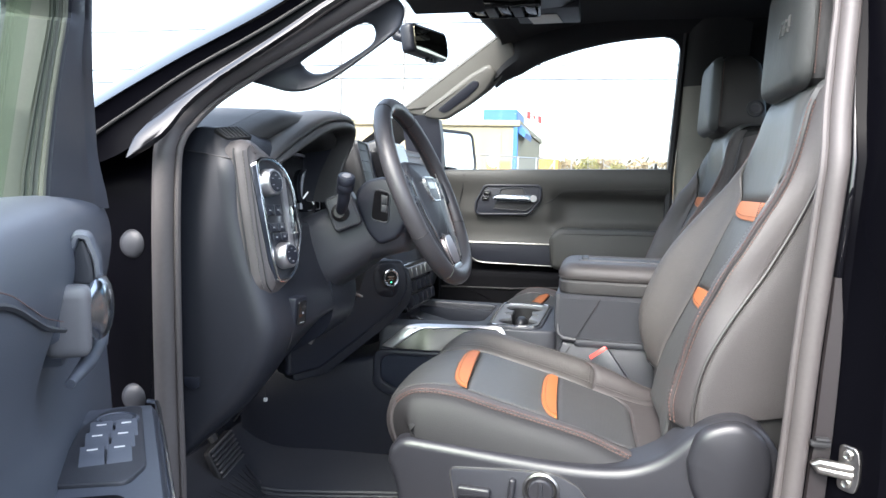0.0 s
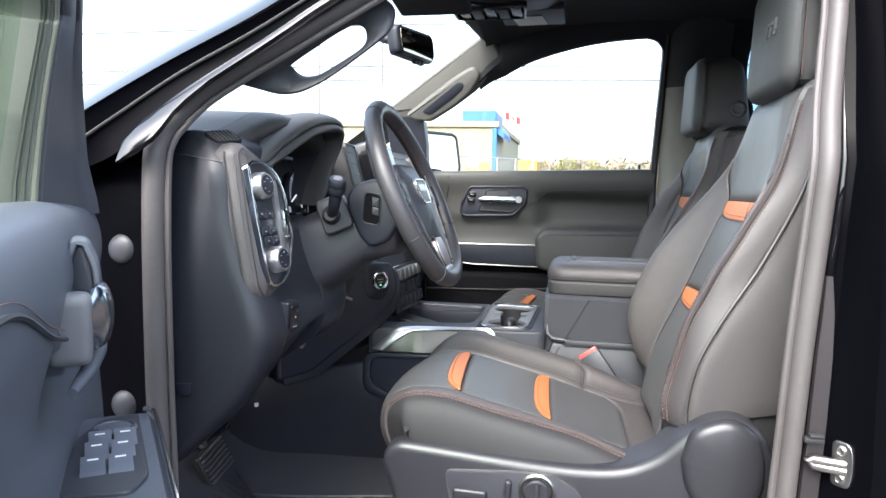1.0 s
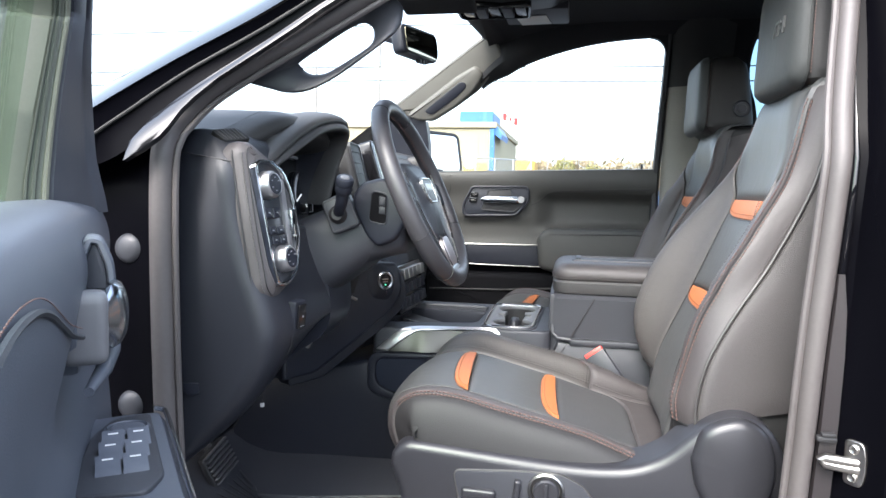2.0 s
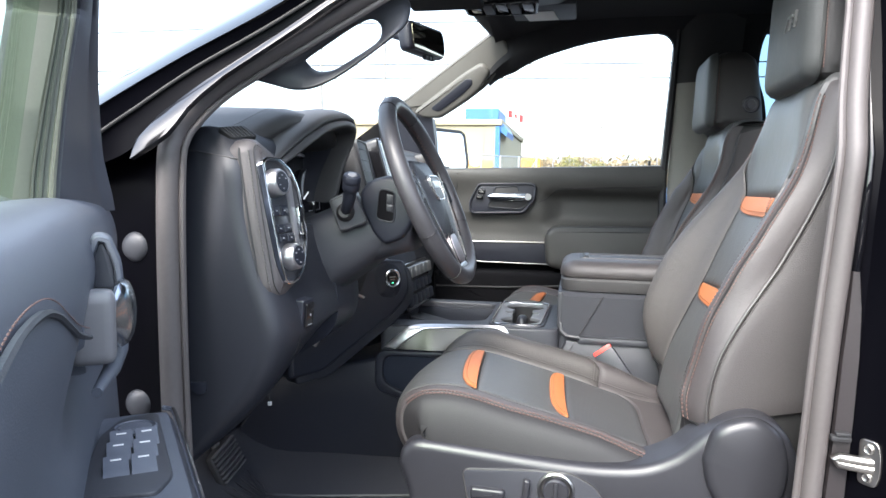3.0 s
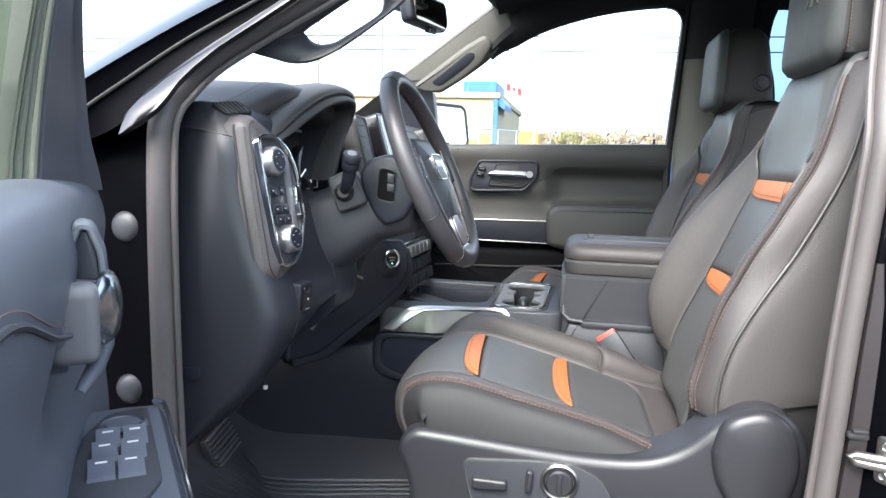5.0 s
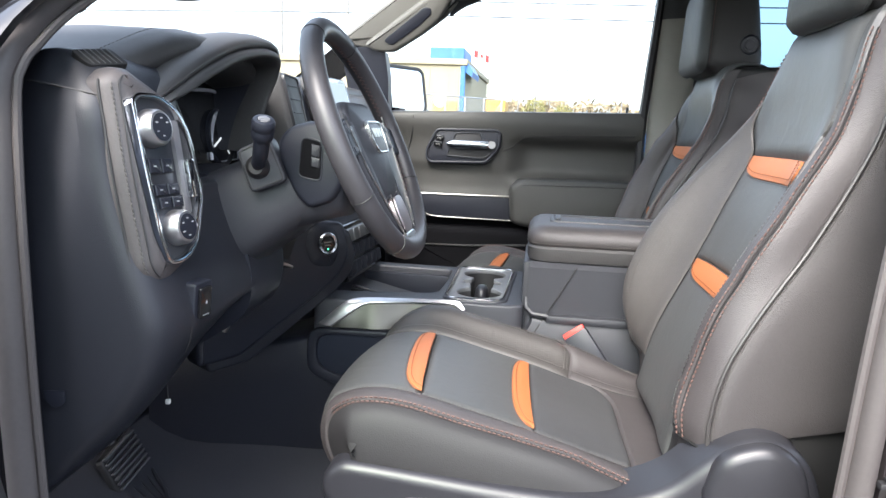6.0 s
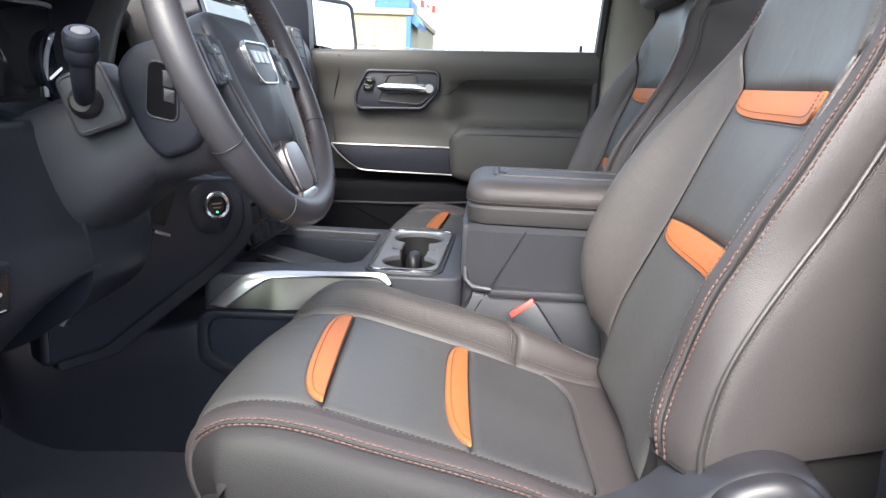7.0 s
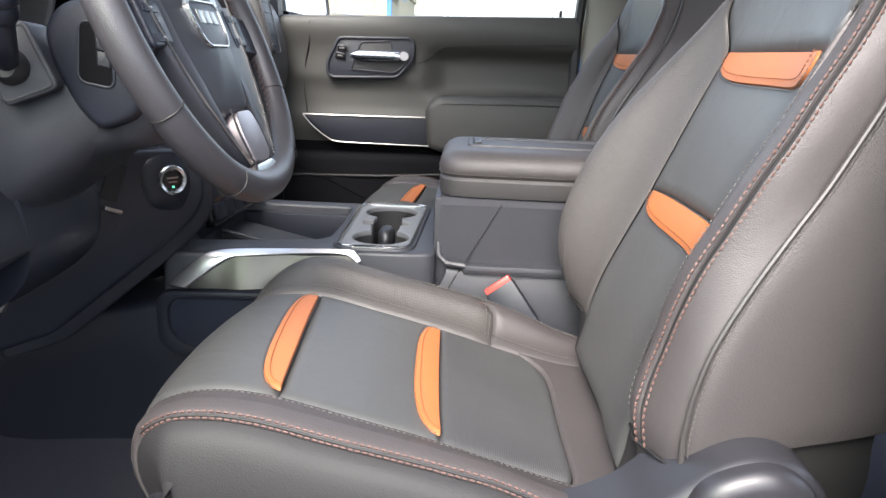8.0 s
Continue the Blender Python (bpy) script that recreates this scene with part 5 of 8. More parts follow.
for sg in (-1, 1):
    sp = spline([(sg * 0.055, 0.012, -0.006), (sg * 0.10, 0.008, -0.006), (sg * 0.14, 0.0, -0.004), (sg * 0.176, -0.006, 0.0)], 10)
    rows = []
    for k, p in enumerate(sp):
        w = 0.034 - 0.008 * k / 10
        rows.append([wm @ Vector((p.x, p.y + w, p.z - 0.006)), wm @ Vector((p.x, p.y + w * 0.8, p.z + 0.006)), wm @ Vector((p.x, p.y - w * 0.8, p.z + 0.006)), wm @ Vector((p.x, p.y - w, p.z - 0.006)), wm @ Vector((p.x, p.y - w * 0.6, p.z - 0.016)), wm @ Vector((p.x, p.y + w * 0.6, p.z - 0.016))])
    spoke = part("side_spoke", loft(rows), M_PLASTIC_D, wheel)
    keys = rounded([(-0.024, -0.024), (0.022, -0.020), (0.024, 0.022), (-0.022, 0.026)], 0.008)
    km = wm @ Matrix.Translation((sg * 0.112, 0.002, 0.002))
    pad_ = part("key_pad", plate([(p.x, p.y) for p in keys], 0.012, 0.003, km @ Matrix.Translation((0, 0, 0.004))), M_PLASTIC_D, spoke)
    for jj in (-1, 1):
        part("key", moved(rbox((-0.015, jj * 0.014 - 0.004, 0.003), (0.015, jj * 0.014 + 0.004, 0.0052), 0.001), km), M_PLASTIC_D, spoke)
        part("key_mark", moved(rbox((-0.003, jj * 0.014 - 0.0008, 0.0055), (0.003, jj * 0.014 + 0.0008, 0.0061), 0), km), M_GREYMARK, spoke)
    part("spoke_edge", tube([wm @ Vector((sg * p.x, p.y, 0.007)) for p in spline([(0.118, 0.040, 0), (0.108, -0.020, 0), (0.090, -0.070, 0), (0.066, -0.115, 0), (0.044, -0.148, 0)], 24)], 0.0012, 6), M_SATIN, wheel)
    part("spoke_web", loft([[wm @ Vector((sg * x, y, z)) for x, y, z in ((a, v, -0.012), (a, v, 0.003), (b, v, 0.0065), (b + 0.004, v, 0.0), (b, v, -0.012))] for a, b, v in ((0.060, 0.118, 0.030), (0.060, 0.108, -0.020), (0.055, 0.090, -0.070), (0.046, 0.066, -0.115), (0.036, 0.044, -0.150))]), M_PLASTIC, wheel, sharp=70)
iw_ = rounded([(-0.018, -0.090), (0.018, -0.090), (0.024, -0.110), (0.022, -0.136), (0.014, -0.143), (-0.014, -0.143), (-0.022, -0.136), (-0.024, -0.110)], 0.008, 3)
part("spoke_inlay", plate([(p.x * 1.34, p.y * 1.08 + 0.005) for p in iw_], 0.014, 0.0012, wm @ Matrix.Translation((0, 0, 0.0085))), M_INLAY, wheel, "satin rose metal lower spoke")
part("spoke_cap", plate([(p.x, p.y) for p in rounded([(-0.030, -0.150), (0.030, -0.150), (0.042, -0.160), (0.036, -0.172), (-0.036, -0.172), (-0.042, -0.160)], 0.006, 3)], 0.014, 0.003, wm @ Matrix.Translation((0, 0, 0.0075))), M_SATIN, wheel, "bright end of the lower spoke")
for sg in (-1, 1):
    part("spoke_groove", tube([wm @ Vector((sg * x, y, 0.0068)) for x, y in ((0.030, -0.088), (0.036, -0.112), (0.034, -0.142), (0.030, -0.150))], 0.0012, 6), M_RUBBER, wheel)

# ---- centre console ----
con = thing("centre_console", (0, 0, 0.74), "charcoal centre console with chrome cup holder ring and padded armrest", "console")
side_top = [(-0.74, 0.955), (-0.44, 0.985), (-0.38, 1.030), (-0.34, 1.062), (-0.25, 1.070), (-0.12, 1.072), (-0.02, 1.066), (0.03, 1.052), (0.40, 1.052)]


def console_row(x, z, w):
    return [(x, -w, 0.74), (x, -w, z - 0.10), (x, -w, z - 0.012), (x, -w + 0.006, z - 0.003), (x, -w + 0.02, z), (x, w - 0.02, z), (x, w - 0.006, z - 0.003), (x, w, z - 0.012), (x, w, z - 0.10), (x, w, 0.74)]


rows = []
for p in spline([(x, 0, z) for x, z in side_top], 48):
    w = lerp_table([(-0.74, 0.235), (-0.44, 0.205), (-0.36, 0.200), (-0.28, 0.172), (-0.15, 0.150), (0.05, 0.142), (0.4, 0.142)], p.x)
    rows.append(console_row(p.x, min(p.z, 0.990 if -0.41 < p.x < 0.005 else 9), w))
# front part takes a darker plastic: dash shade put into the colour
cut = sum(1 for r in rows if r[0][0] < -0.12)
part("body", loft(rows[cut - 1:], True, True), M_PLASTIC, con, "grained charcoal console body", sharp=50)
part("front_body", loft(rows[:cut], True, True), M_PLASTIC_D, con, "front of the console, darkened for the shade under the dash", sharp=50)
# deck with the open tray and the cup holder let into it
DZ = 1.0705
near_ = [(-0.405, -0.200), (-0.345, -0.196), (-0.28, -0.172), (-0.20, -0.158), (-0.14, -0.152), (-0.08, -0.152), (-0.03, -0.150), (0.012, -0.142)]
deck_o = rounded(near_ + [(0.016, 0.19), (0.0, 0.215), (-0.30, 0.215), (-0.405, 0.22)], 0.018, 4)
tray_o = rounded([(-0.392, -0.118), (-0.30, -0.104), (-0.185, -0.080), (-0.172, -0.060), (-0.168, 0.05), (-0.172, 0.175), (-0.392, 0.180)], 0.014, 4)
cup_o = rounded([(-0.150, -0.139), (-0.028, -0.136), (-0.018, 0.198), (-0.156, 0.196)], 0.030, 6)
part("deck", holed(deck_o, [tray_o, inset(cup_o, 0.004)], 0.985, DZ, None, 0.006), M_PLASTIC, con, "charcoal deck round the tray", sharp=60)
part("tray_floor", rbox((-0.396, -0.120, 0.985), (-0.160, 0.185, 0.998), 0.002), M_RUBBER, con, "dark open tray")
part("tray_ledge", rbox((-0.390, 0.162, 0.99), (-0.172, 0.178, 1.055), 0.004), M_PLASTIC_D, con)
part("charging_pad", moved(rbox((-0.10, -0.055, -0.004), (0.10, 0.055, 0.006), 0.003), pose(-0.285, 0.06, 1.022, 0, 13, 0)), M_RUBBER, con, "sloping rubber pad")
part("pad_edge", tube([(-0.378, 0.002, 1.056), (-0.19, 0.003, 1.012)], 0.003, 8), M_TRIM, con)
CZ = 1.0775
cup = part("cup_holder", frame_ring([(p.x, p.y) for p in inset(cup_o, -0.006)], [(p.x, p.y) for p in inset(cup_o, 0.001)], 1.035, CZ - 0.003), M_PLASTIC, con, "grey cup holder with a chrome rim", sharp=75)
part("chrome_rim", frame_ring([(p.x, p.y) for p in cup_o], [(p.x, p.y) for p in inset(cup_o, 0.0055)], 1.06, CZ), M_CHROME, cup, "slim chrome rim")


def arc(cx, cy, r, a0, a1, n):
    return [(cx + r * math.cos(radians(a0 + (a1 - a0) * k / n)), cy + r * math.sin(radians(a0 + (a1 - a0) * k / n))) for k in range(n + 1)]


# one opening: two wells, the channel between them and its notches
well = arc(-0.084, -0.064, 0.047, -242, 62, 30) + [(-0.060, 0.002), (-0.060, 0.022), (-0.046, 0.024), (-0.044, 0.052), (-0.060, 0.056), (-0.061, 0.074)] + arc(-0.086, 0.128, 0.049, -62, 242, 30) + [(-0.110, 0.074), (-0.113, 0.056), (-0.130, 0.052), (-0.128, 0.024), (-0.112, 0.022), (-0.109, 0.002)]
well = [Vector(p) for p in well]
part("cup_plate", holed(inset(cup_o, 0.005), [well], CZ - 0.012, CZ - 0.0035, None, 0.003), M_CUPGREY, cup, "pale grey plate round the cup wells", sharp=60)
part("well_wall", loft([[(p.x, p.y, z) for p in inset(well, d)] for d, z in ((-0.0005, CZ - 0.010), (0.0, 1.04), (0.002, 1.0))], True, False), M_RUBBER, cup, "black rubber lining")
part("cup_well", plate([(-0.150, -0.135), (-0.024, -0.130), (-0.02, 0.19), (-0.150, 0.19)], 0.01, 0.002, Matrix.Translation((0, 0, 0.999)), 0.02), M_RUBBER, cup, "black rubber well floor")
part("cup_finger", loft([[(-0.086 + 0.016 * s * math.cos(q), 0.038 + 0.030 * s * math.sin(q), z) for q in [2 * math.pi * k / 20 for k in range(20)]] for s, z in ((1.05, 1.0), (1.0, 1.045), (0.9, 1.058), (0.6, 1.065), (0.2, 1.067))]), M_TRIM, cup, "soft rubber divider", sharp=75)
for cy in (-0.064, 0.128):
    part("well_ring", frame_ring(arc(-0.085, cy, 0.044, 0, 351, 39), arc(-0.085, cy, 0.036, 0, 351, 39), 0.998, 1.006), M_PLASTIC_D, cup)
# chrome strip and satin flank
up_ = spline([(-0.391, -0.2075, 1.021), (-0.365, -0.204, 1.045), (-0.343, -0.199, 1.064), (-0.325, -0.190, 1.0725), (-0.290, -0.177, 1.0745), (-0.20, -0.162, 1.0745), (-0.125, -0.1545, 1.0745), (-0.110, -0.156, 1.068), (-0.103, -0.1585, 1.058)], 48)
lo_ = spline([(-0.364, -0.2115, 1.019), (-0.338, -0.208, 1.039), (-0.315, -0.201, 1.056), (-0.297, -0.193, 1.0655), (-0.270, -0.185, 1.0670), (-0.20, -0.170, 1.0680), (-0.135, -0.161, 1.0675), (-0.118, -0.160, 1.062), (-0.110, -0.160, 1.055)], 48)
rows = []
for a, b in zip(up_, lo_):
    rows.append([a + Vector((-0.002, 0.005, -0.003)), a, a.lerp(b, 0.12) + Vector((0, -0.0010, 0.0008)), a.lerp(b, 0.88) + Vector((0, -0.0012, 0.0006)), b, b + Vector((0.001, 0.006, -0.003))])
part("chrome_strip", loft(rows), M_STRIP, con, "bright chrome strip along the console edge")
rows = []
for k in range(25):
    x = -0.372 + 0.262 * k / 24
    wt = lerp_table([(-0.36, 0.200), (-0.30, 0.186), (-0.20, 0.165), (-0.11, 0.1535)], x)
    wb = wt + lerp_table([(-0.37, 0.006), (-0.28, 0.018), (-0.11, 0.012)], x)
    zt = lerp_table([(-0.372, 1.026), (-0.335, 1.058), (-0.318, 1.064), (-0.1, 1.064)], x)
    zl = 1.016
    rows.append([(x, -wb, zl), (x, -(wt * 0.42 + wb * 0.58) - 0.0015, zl * 0.58 + zt * 0.42), (x, -wt, zt), (x, -wt + 0.02, zt), (x, -wt + 0.02, zl)])
part("metal_flank", loft(rows), M_FLANK, con, "brushed metal flank panel")
# pocket in the side wall towards the footwell; dark plate as its shade
pk = rounded([(-0.392, 0.998), (-0.17, 1.004), (-0.15, 0.93), (-0.33, 0.912), (-0.392, 0.935)], 0.025, 5)
pm2 = frame_of((0, -0.2095, 0), (1, 0, 0), (0, 0, 1))
pocket_o = rounded([(-0.412, 1.012), (-0.15, 1.016), (-0.13, 0.918), (-0.335, 0.892), (-0.415, 0.915)], 0.03, 5)
part("pocket_rim", frame_ring([(p.x, p.y) for p in pocket_o], [(p.x, p.y) for p in pk], -0.02, 0.001, pm2), M_PLASTIC_D, con)
part("pocket", plate([(p.x, p.y) for p in pk], 0.004, 0.001, pm2 @ Matrix.Translation((0, 0, -0.004))), M_CARPET, con, "dark plate for the side pocket")
# armrest box
rows = []
for x, z0 in ((0.018, 1.05), (0.030, 1.05), (0.20, 1.05), (0.42, 1.05)):
    zt = 1.158
    rows.append([(x, -0.128, z0 - 0.1), (x, -0.131, zt - 0.01), (x, -0.120, zt), (x, 0.120, zt), (x, 0.131, zt - 0.01), (x, 0.128, z0 - 0.1)])
box = part("armrest_box", loft(rows), M_PLASTIC, con, "charcoal storage box under the armrest", sharp=30)
part("box_front", rbox((0.006, -0.118, 0.97), (0.026, 0.118, 1.157), 0.008), M_PLASTIC, box)
part("box_gap", tube([(0.112, -0.1322, 1.152), (0.075, -0.1325, 1.085), (0.040, -0.1430, 1.026), (0.02, -0.1432, 0.99)], 0.0013, 6), M_RUBBER, box)
part("box_ledge", rbox((0.055, -0.149, 1.040), (0.42, -0.125, 1.056), 0.006), M_PLASTIC, box)
part("box_rib", tube([(0.016, -0.124, 1.085), (0.018, -0.134, 1.066), (0.030, -0.143, 1.056), (0.060, -0.147, 1.054)], 0.005, 8), M_PLASTIC, box)
lid_o = rounded([(0.012, -0.126), (0.43, -0.132), (0.43, 0.132), (0.012, 0.126)], 0.050, 8)
lid_low = part("armrest_base", loft([[(p.x, p.y, z) for p in inset(lid_o, d)] for d, z in ((0.012, 1.157), (0.003, 1.160), (0.0, 1.168), (0.0, 1.185), (0.004, 1.190))]), M_SOFT, con, "lower shell of the armrest lid")
lid = part("armrest_lid", loft([[(p.x, p.y, z) for p in inset(lid_o, d)] for d, z in ((0.004, 1.190), (0.0, 1.194), (-0.002, 1.203), (0.001, 1.214), (0.008, 1.2225), (0.019, 1.2285), (0.034, 1.2305))]), M_LEATHER, con, "padded leather armrest lid")
slot = rounded([(0.055, -0.050), (0.40, -0.050), (0.40, 0.062), (0.055, 0.062)], 0.012, 4)
part("lid_recess", frame_ring([(p.x, p.y) for p in slot], [(p.x, p.y) for p in inset(slot, 0.010)], 1.224, 1.2335), M_SOFT, lid)
part("lid_pad", plate([(p.x, p.y) for p in inset(slot, 0.009)], 0.003, 0.001, Matrix.Translation((0, 0, 1.2300))), M_PLASTIC_D, lid)
part("lid_catch", rbox((0.066, -0.026, 1.2295), (0.078, 0.038, 1.2365), 0.002), M_PLASTIC, lid)
line = [(p.x, p.y - 0.0012, 1.1955) for p in inset(lid_o, -0.001)]
part("lid_stitching", stitches(line + line[:1], 0.0060, 0.004, 0.0008), M_GREYTHREAD, lid, "", "stuff")


# ---- cab shell ----
def lean_y(z, y0=0.81, k=0.42, z0=1.45):
    return y0 - k * max(0.0, z - z0)


floor = solid("floor", rbox((-0.98, -0.80, 0.66), (1.70, 0.80, 0.738), 0.01), M_CARPET, "black carpeted cab floor", "floor", kind="structure")
# toe board rising to the bulkhead
solid("wall_front", loft([[(-0.62, y, 0.735), (-0.70, y, 0.742), (-0.82, y, 0.80), (-0.93, y, 0.95), (-0.97, y, 1.20), (-0.99, y, 1.44), (-1.06, y, 1.44), (-1.06, y, 0.70)] for y in (-0.80, -0.4, 0.0, 0.4, 0.80)], True, True), M_CARPET, "black carpeted bulkhead and toe board", "bulkhead", kind="structure", sharp=60)
solid("wall_rear", rbox((1.70, -0.80, 0.70), (1.76, 0.80, 1.45), 0.01), M_HEADLINER, "dark rear cab wall", "wall", kind="structure")
# headliner: a shallow vault
rows = []
for k in range(17):
    x = -0.245 + 1.965 * k / 16
    drop = 0.075 * max(0, (0.12 - x) / 0.42) ** 2 + 0.03 * max(0, (x - 1.0) / 0.7) ** 2
    row = []
    for j in range(21):
        q = -1 + 2 * j / 20
        row.append((x, 0.665 * q, 1.985 - drop - 0.055 * abs(q) ** 3))
    rows.append(row + [(p[0], p[1], p[2] + 0.035) for p in row[::-1]])
solid("ceiling", loft(rows, True, True), M_HEADLINER, "black cloth headliner", "headliner", kind="structure", sharp=60)
# roof skin, painted
rows = []
for k in range(17):
    x = -0.272 + 2.05 * k / 16
    drop = 0.085 * max(0, (0.15 - x) / 0.45) ** 2 + 0.03 * max(0, (x - 1.0) / 0.7) ** 2
    rows.append([(x, 0.72 * (-1 + j / 10), 2.055 - drop - 0.07 * abs(-1 + j / 10) ** 4) for j in range(21)] + [(x, 0.72 * (1 - j / 10), 2.035 - drop - 0.07 * abs(1 - j / 10) ** 4) for j in range(21)])
roof = solid("roof", loft(rows, True, True), M_PAINT, "black painted cab roof", "roof", kind="structure", sharp=60)

# rails over the doors
def rail(side, name):
    pts = [(-0.215, 1.897), (-0.19, 1.905), (-0.05, 1.925), (0.15, 1.938), (0.33, 1.940), (0.42, 1.938), (0.60, 1.935), (1.0, 1.925), (1.6, 1.90)]
    if side > 0:
        pts = [(-0.275, 1.762), (-0.216, 1.813), (-0.112, 1.868), (0.02, 1.908), (0.146, 1.931), (0.29, 1.942), (0.42, 1.940), (0.60, 1.935), (1.0, 1.925), (1.6, 1.90)]
    rows = []
    for p in spline([(x, 0, z) for x, z in pts], 40):
        y1 = lean_y(p.z - 0.03, 0.84)
        f = 0.25 + 0.75 * max(0.0, min(1.0, (p.x + 0.27) / 0.08)) if side > 0 else 1.0
        rows.append([(p.x, side * (y1 + 0.03), p.z - 0.035 * f), (p.x, side * y1, p.z - 0.038 * f), (p.x, side * (y1 - 0.02), p.z - 0.030 * f), (p.x, side * (y1 - 0.055), p.z + 0.005), (p.x, side * (y1 - 0.06), p.z + 0.05 + 0.7 * max(0.0, 1.93 - p.z)), (p.x, side * (y1 + 0.02), p.z + 0.06 + 0.7 * max(0.0, 1.93 - p.z))])
    return solid(name, loft(rows), M_HEADLINER, "black roof side rail trim", "roof rail", kind="structure", sharp=50)


rail(1, "trim_rail_passenger")
rail(-1, "trim_rail_driver")

# front pillar on the passenger side with its moulded grab handle
pl = frame_of((-0.40, 0.690, 1.735), (0.325, -0.091, 0.216), (0.45, 0.3, -0.8))
if (pl.to_3x3() @ Vector((0, 0, 1))).y > 0:
    pl = frame_of((-0.40, 0.690, 1.735), (-0.325, 0.091, -0.216), (-0.45, -0.3, 0.8)) @ Matrix.Rotation(math.pi, 4, "X")
PI_ = pl.inverted()


def in_pl(pts):
    return [(PI_ @ Vector(p)).to_2d() for p in pts]


pil = thing("front_pillar_trim", (-0.40, 0.70, 1.70), "pale grey pillar trim with moulded grab handle", "pillar trim", kind="structure")
out_ = in_pl([(-0.635, 0.712, 1.662), (-0.604, 0.703, 1.681), (-0.44, 0.657, 1.790), (-0.278, 0.612, 1.897), (-0.232, 0.602, 1.922), (-0.195, 0.636, 1.842), (-0.245, 0.661, 1.780), (-0.282, 0.679, 1.738), (-0.36, 0.700, 1.685), (-0.45, 0.723, 1.634), (-0.50, 0.722, 1.636), (-0.56, 0.716, 1.648)])
part("pillar_cover", plate([(p.x, p.y) for p in out_], 0.03, 0.010, pl, 0.015), M_PILLAR, pil)
hd_ = in_pl([(-0.545, 0.713, 1.660), (-0.500, 0.700, 1.690), (-0.36, 0.660, 1.785), (-0.290, 0.645, 1.822), (-0.262, 0.655, 1.790), (-0.300, 0.680, 1.735), (-0.36, 0.700, 1.690), (-0.45, 0.721, 1.640), (-0.51, 0.720, 1.642)])
grip = part("grab_handle", plate([(p.x, p.y) for p in hd_], 0.02, 0.012, pl @ Matrix.Translation((0, 0, 0.018)), 0.02), M_PILLAR, pil, "moulded grab handle")
hole_ = in_pl([(-0.480, 0.708, 1.674), (-0.345, 0.668, 1.772), (-0.325, 0.667, 1.768), (-0.325, 0.675, 1.752), (-0.36, 0.688, 1.722), (-0.45, 0.712, 1.662)])
# flat plate on the grip; its dark colour is the recess's shade
part("handle_recess", plate([(p.x, p.y) for p in hole_], 0.006, 0.002, pl @ Matrix.Translation((0, 0, 0.0205)), 0.014), M_PLASTIC_D, pil, "dark plate for the finger recess")
# pillar body behind, and the sail panel at the window's front corner
solid("pillar_front_passenger", loft([[(x, y + 0.012, z), (x - 0.006, y + 0.070, z + 0.010), (x + 0.055, y + 0.095, z - 0.055), (x + 0.060, y + 0.050, z - 0.062)] for x, y, z in [(-1.02, 0.815, 1.402), (-0.80, 0.757, 1.549), (-0.604, 0.705, 1.678), (-0.40, 0.648, 1.812), (-0.262, 0.610, 1.902)]]), M_PAINT, "black painted windscreen pillar", "pillar", kind="structure")
solid("trim_sail", loft([[(-0.60, y, 1.44), (-0.478, y, 1.44), (-0.470, y - 0.05, 1.56), (-0.478, y - 0.07, 1.64), (-0.54, y - 0.07, 1.655), (-0.62, y - 0.07, 1.65)] for y in (0.795, 0.845)]), M_PLASTIC_D, "black corner panel between door and pillar", "corner panel", kind="structure")

# centre pillar on the passenger side
rows = []
for z in (0.75, 1.10, 1.30, 1.45, 1.60, 1.75, 1.90, 1.96):
    y = lean_y(z, 0.825, 0.40)
    x0 = lerp_table([(0.75, 0.352), (1.20, 0.345), (1.45, 0.345), (1.90, 0.340)], z) + 0.012
    rows.append([(x0, y + 0.03, z), (x0 - 0.002, y - 0.002, z), (x0 + 0.012, y - 0.020, z), (x0 + 0.05, y - 0.040, z), (x0 + 0.10, y - 0.045, z), (x0 + 0.19, y - 0.03, z), (x0 + 0.20, y + 0.03, z)])
bp_ = thing("centre_pillar_trim", (0.45, 0.78, 0.75), "grey centre pillar trim with belt guide", "pillar trim", kind="structure")
# one trim in two tones: the fall of light is put into the colours
part("pillar_cover", loft(rows[:6]), M_BPILLAR, bp_, "grey grained pillar cover")
part("upper_cover", loft(rows[5:]), M_BUPPER, bp_, "upper pillar cover, darkened for its shade")
part("cover_joint", tube([(0.372, 0.815, 1.4235), (0.43, 0.782, 1.4235), (0.50, 0.778, 1.4235)], 0.0016, 6), M_RUBBER, bp_)
rows = []
for z in (0.76, 1.10, 1.30, 1.45, 1.60, 1.75, 1.88, 1.93):
    y = lean_y(z, 0.83, 0.40)
    x0 = lerp_table([(0.75, 0.336), (1.20, 0.328), (1.45, 0.328), (1.90, 0.334)], z) + 0.010
    rows.append([(x0 - 0.010, y + 0.02, z), (x0 - 0.008, y - 0.012, z), (x0 + 0.004, y - 0.018, z), (x0 + 0.014, y - 0.008, z), (x0 + 0.012, y + 0.02, z)])
part("door_seal", loft(rows), M_RUBBER, bp_, "black door seal")
gus = [(0.352, 1.915), (0.346, 1.846)] + [(0.286 + 0.050 * math.cos(q), 1.852 + 0.050 * math.sin(q)) for q in [math.pi / 2 * k / 8 for k in range(9)]] + [(0.280, 1.915)]
part("corner_gusset", loft([[(x, lean_y(z, 0.83, 0.40) + dy, z) for x, z in gus] for dy in (-0.014, 0.012)]), M_HEADLINER, bp_)
rows = []
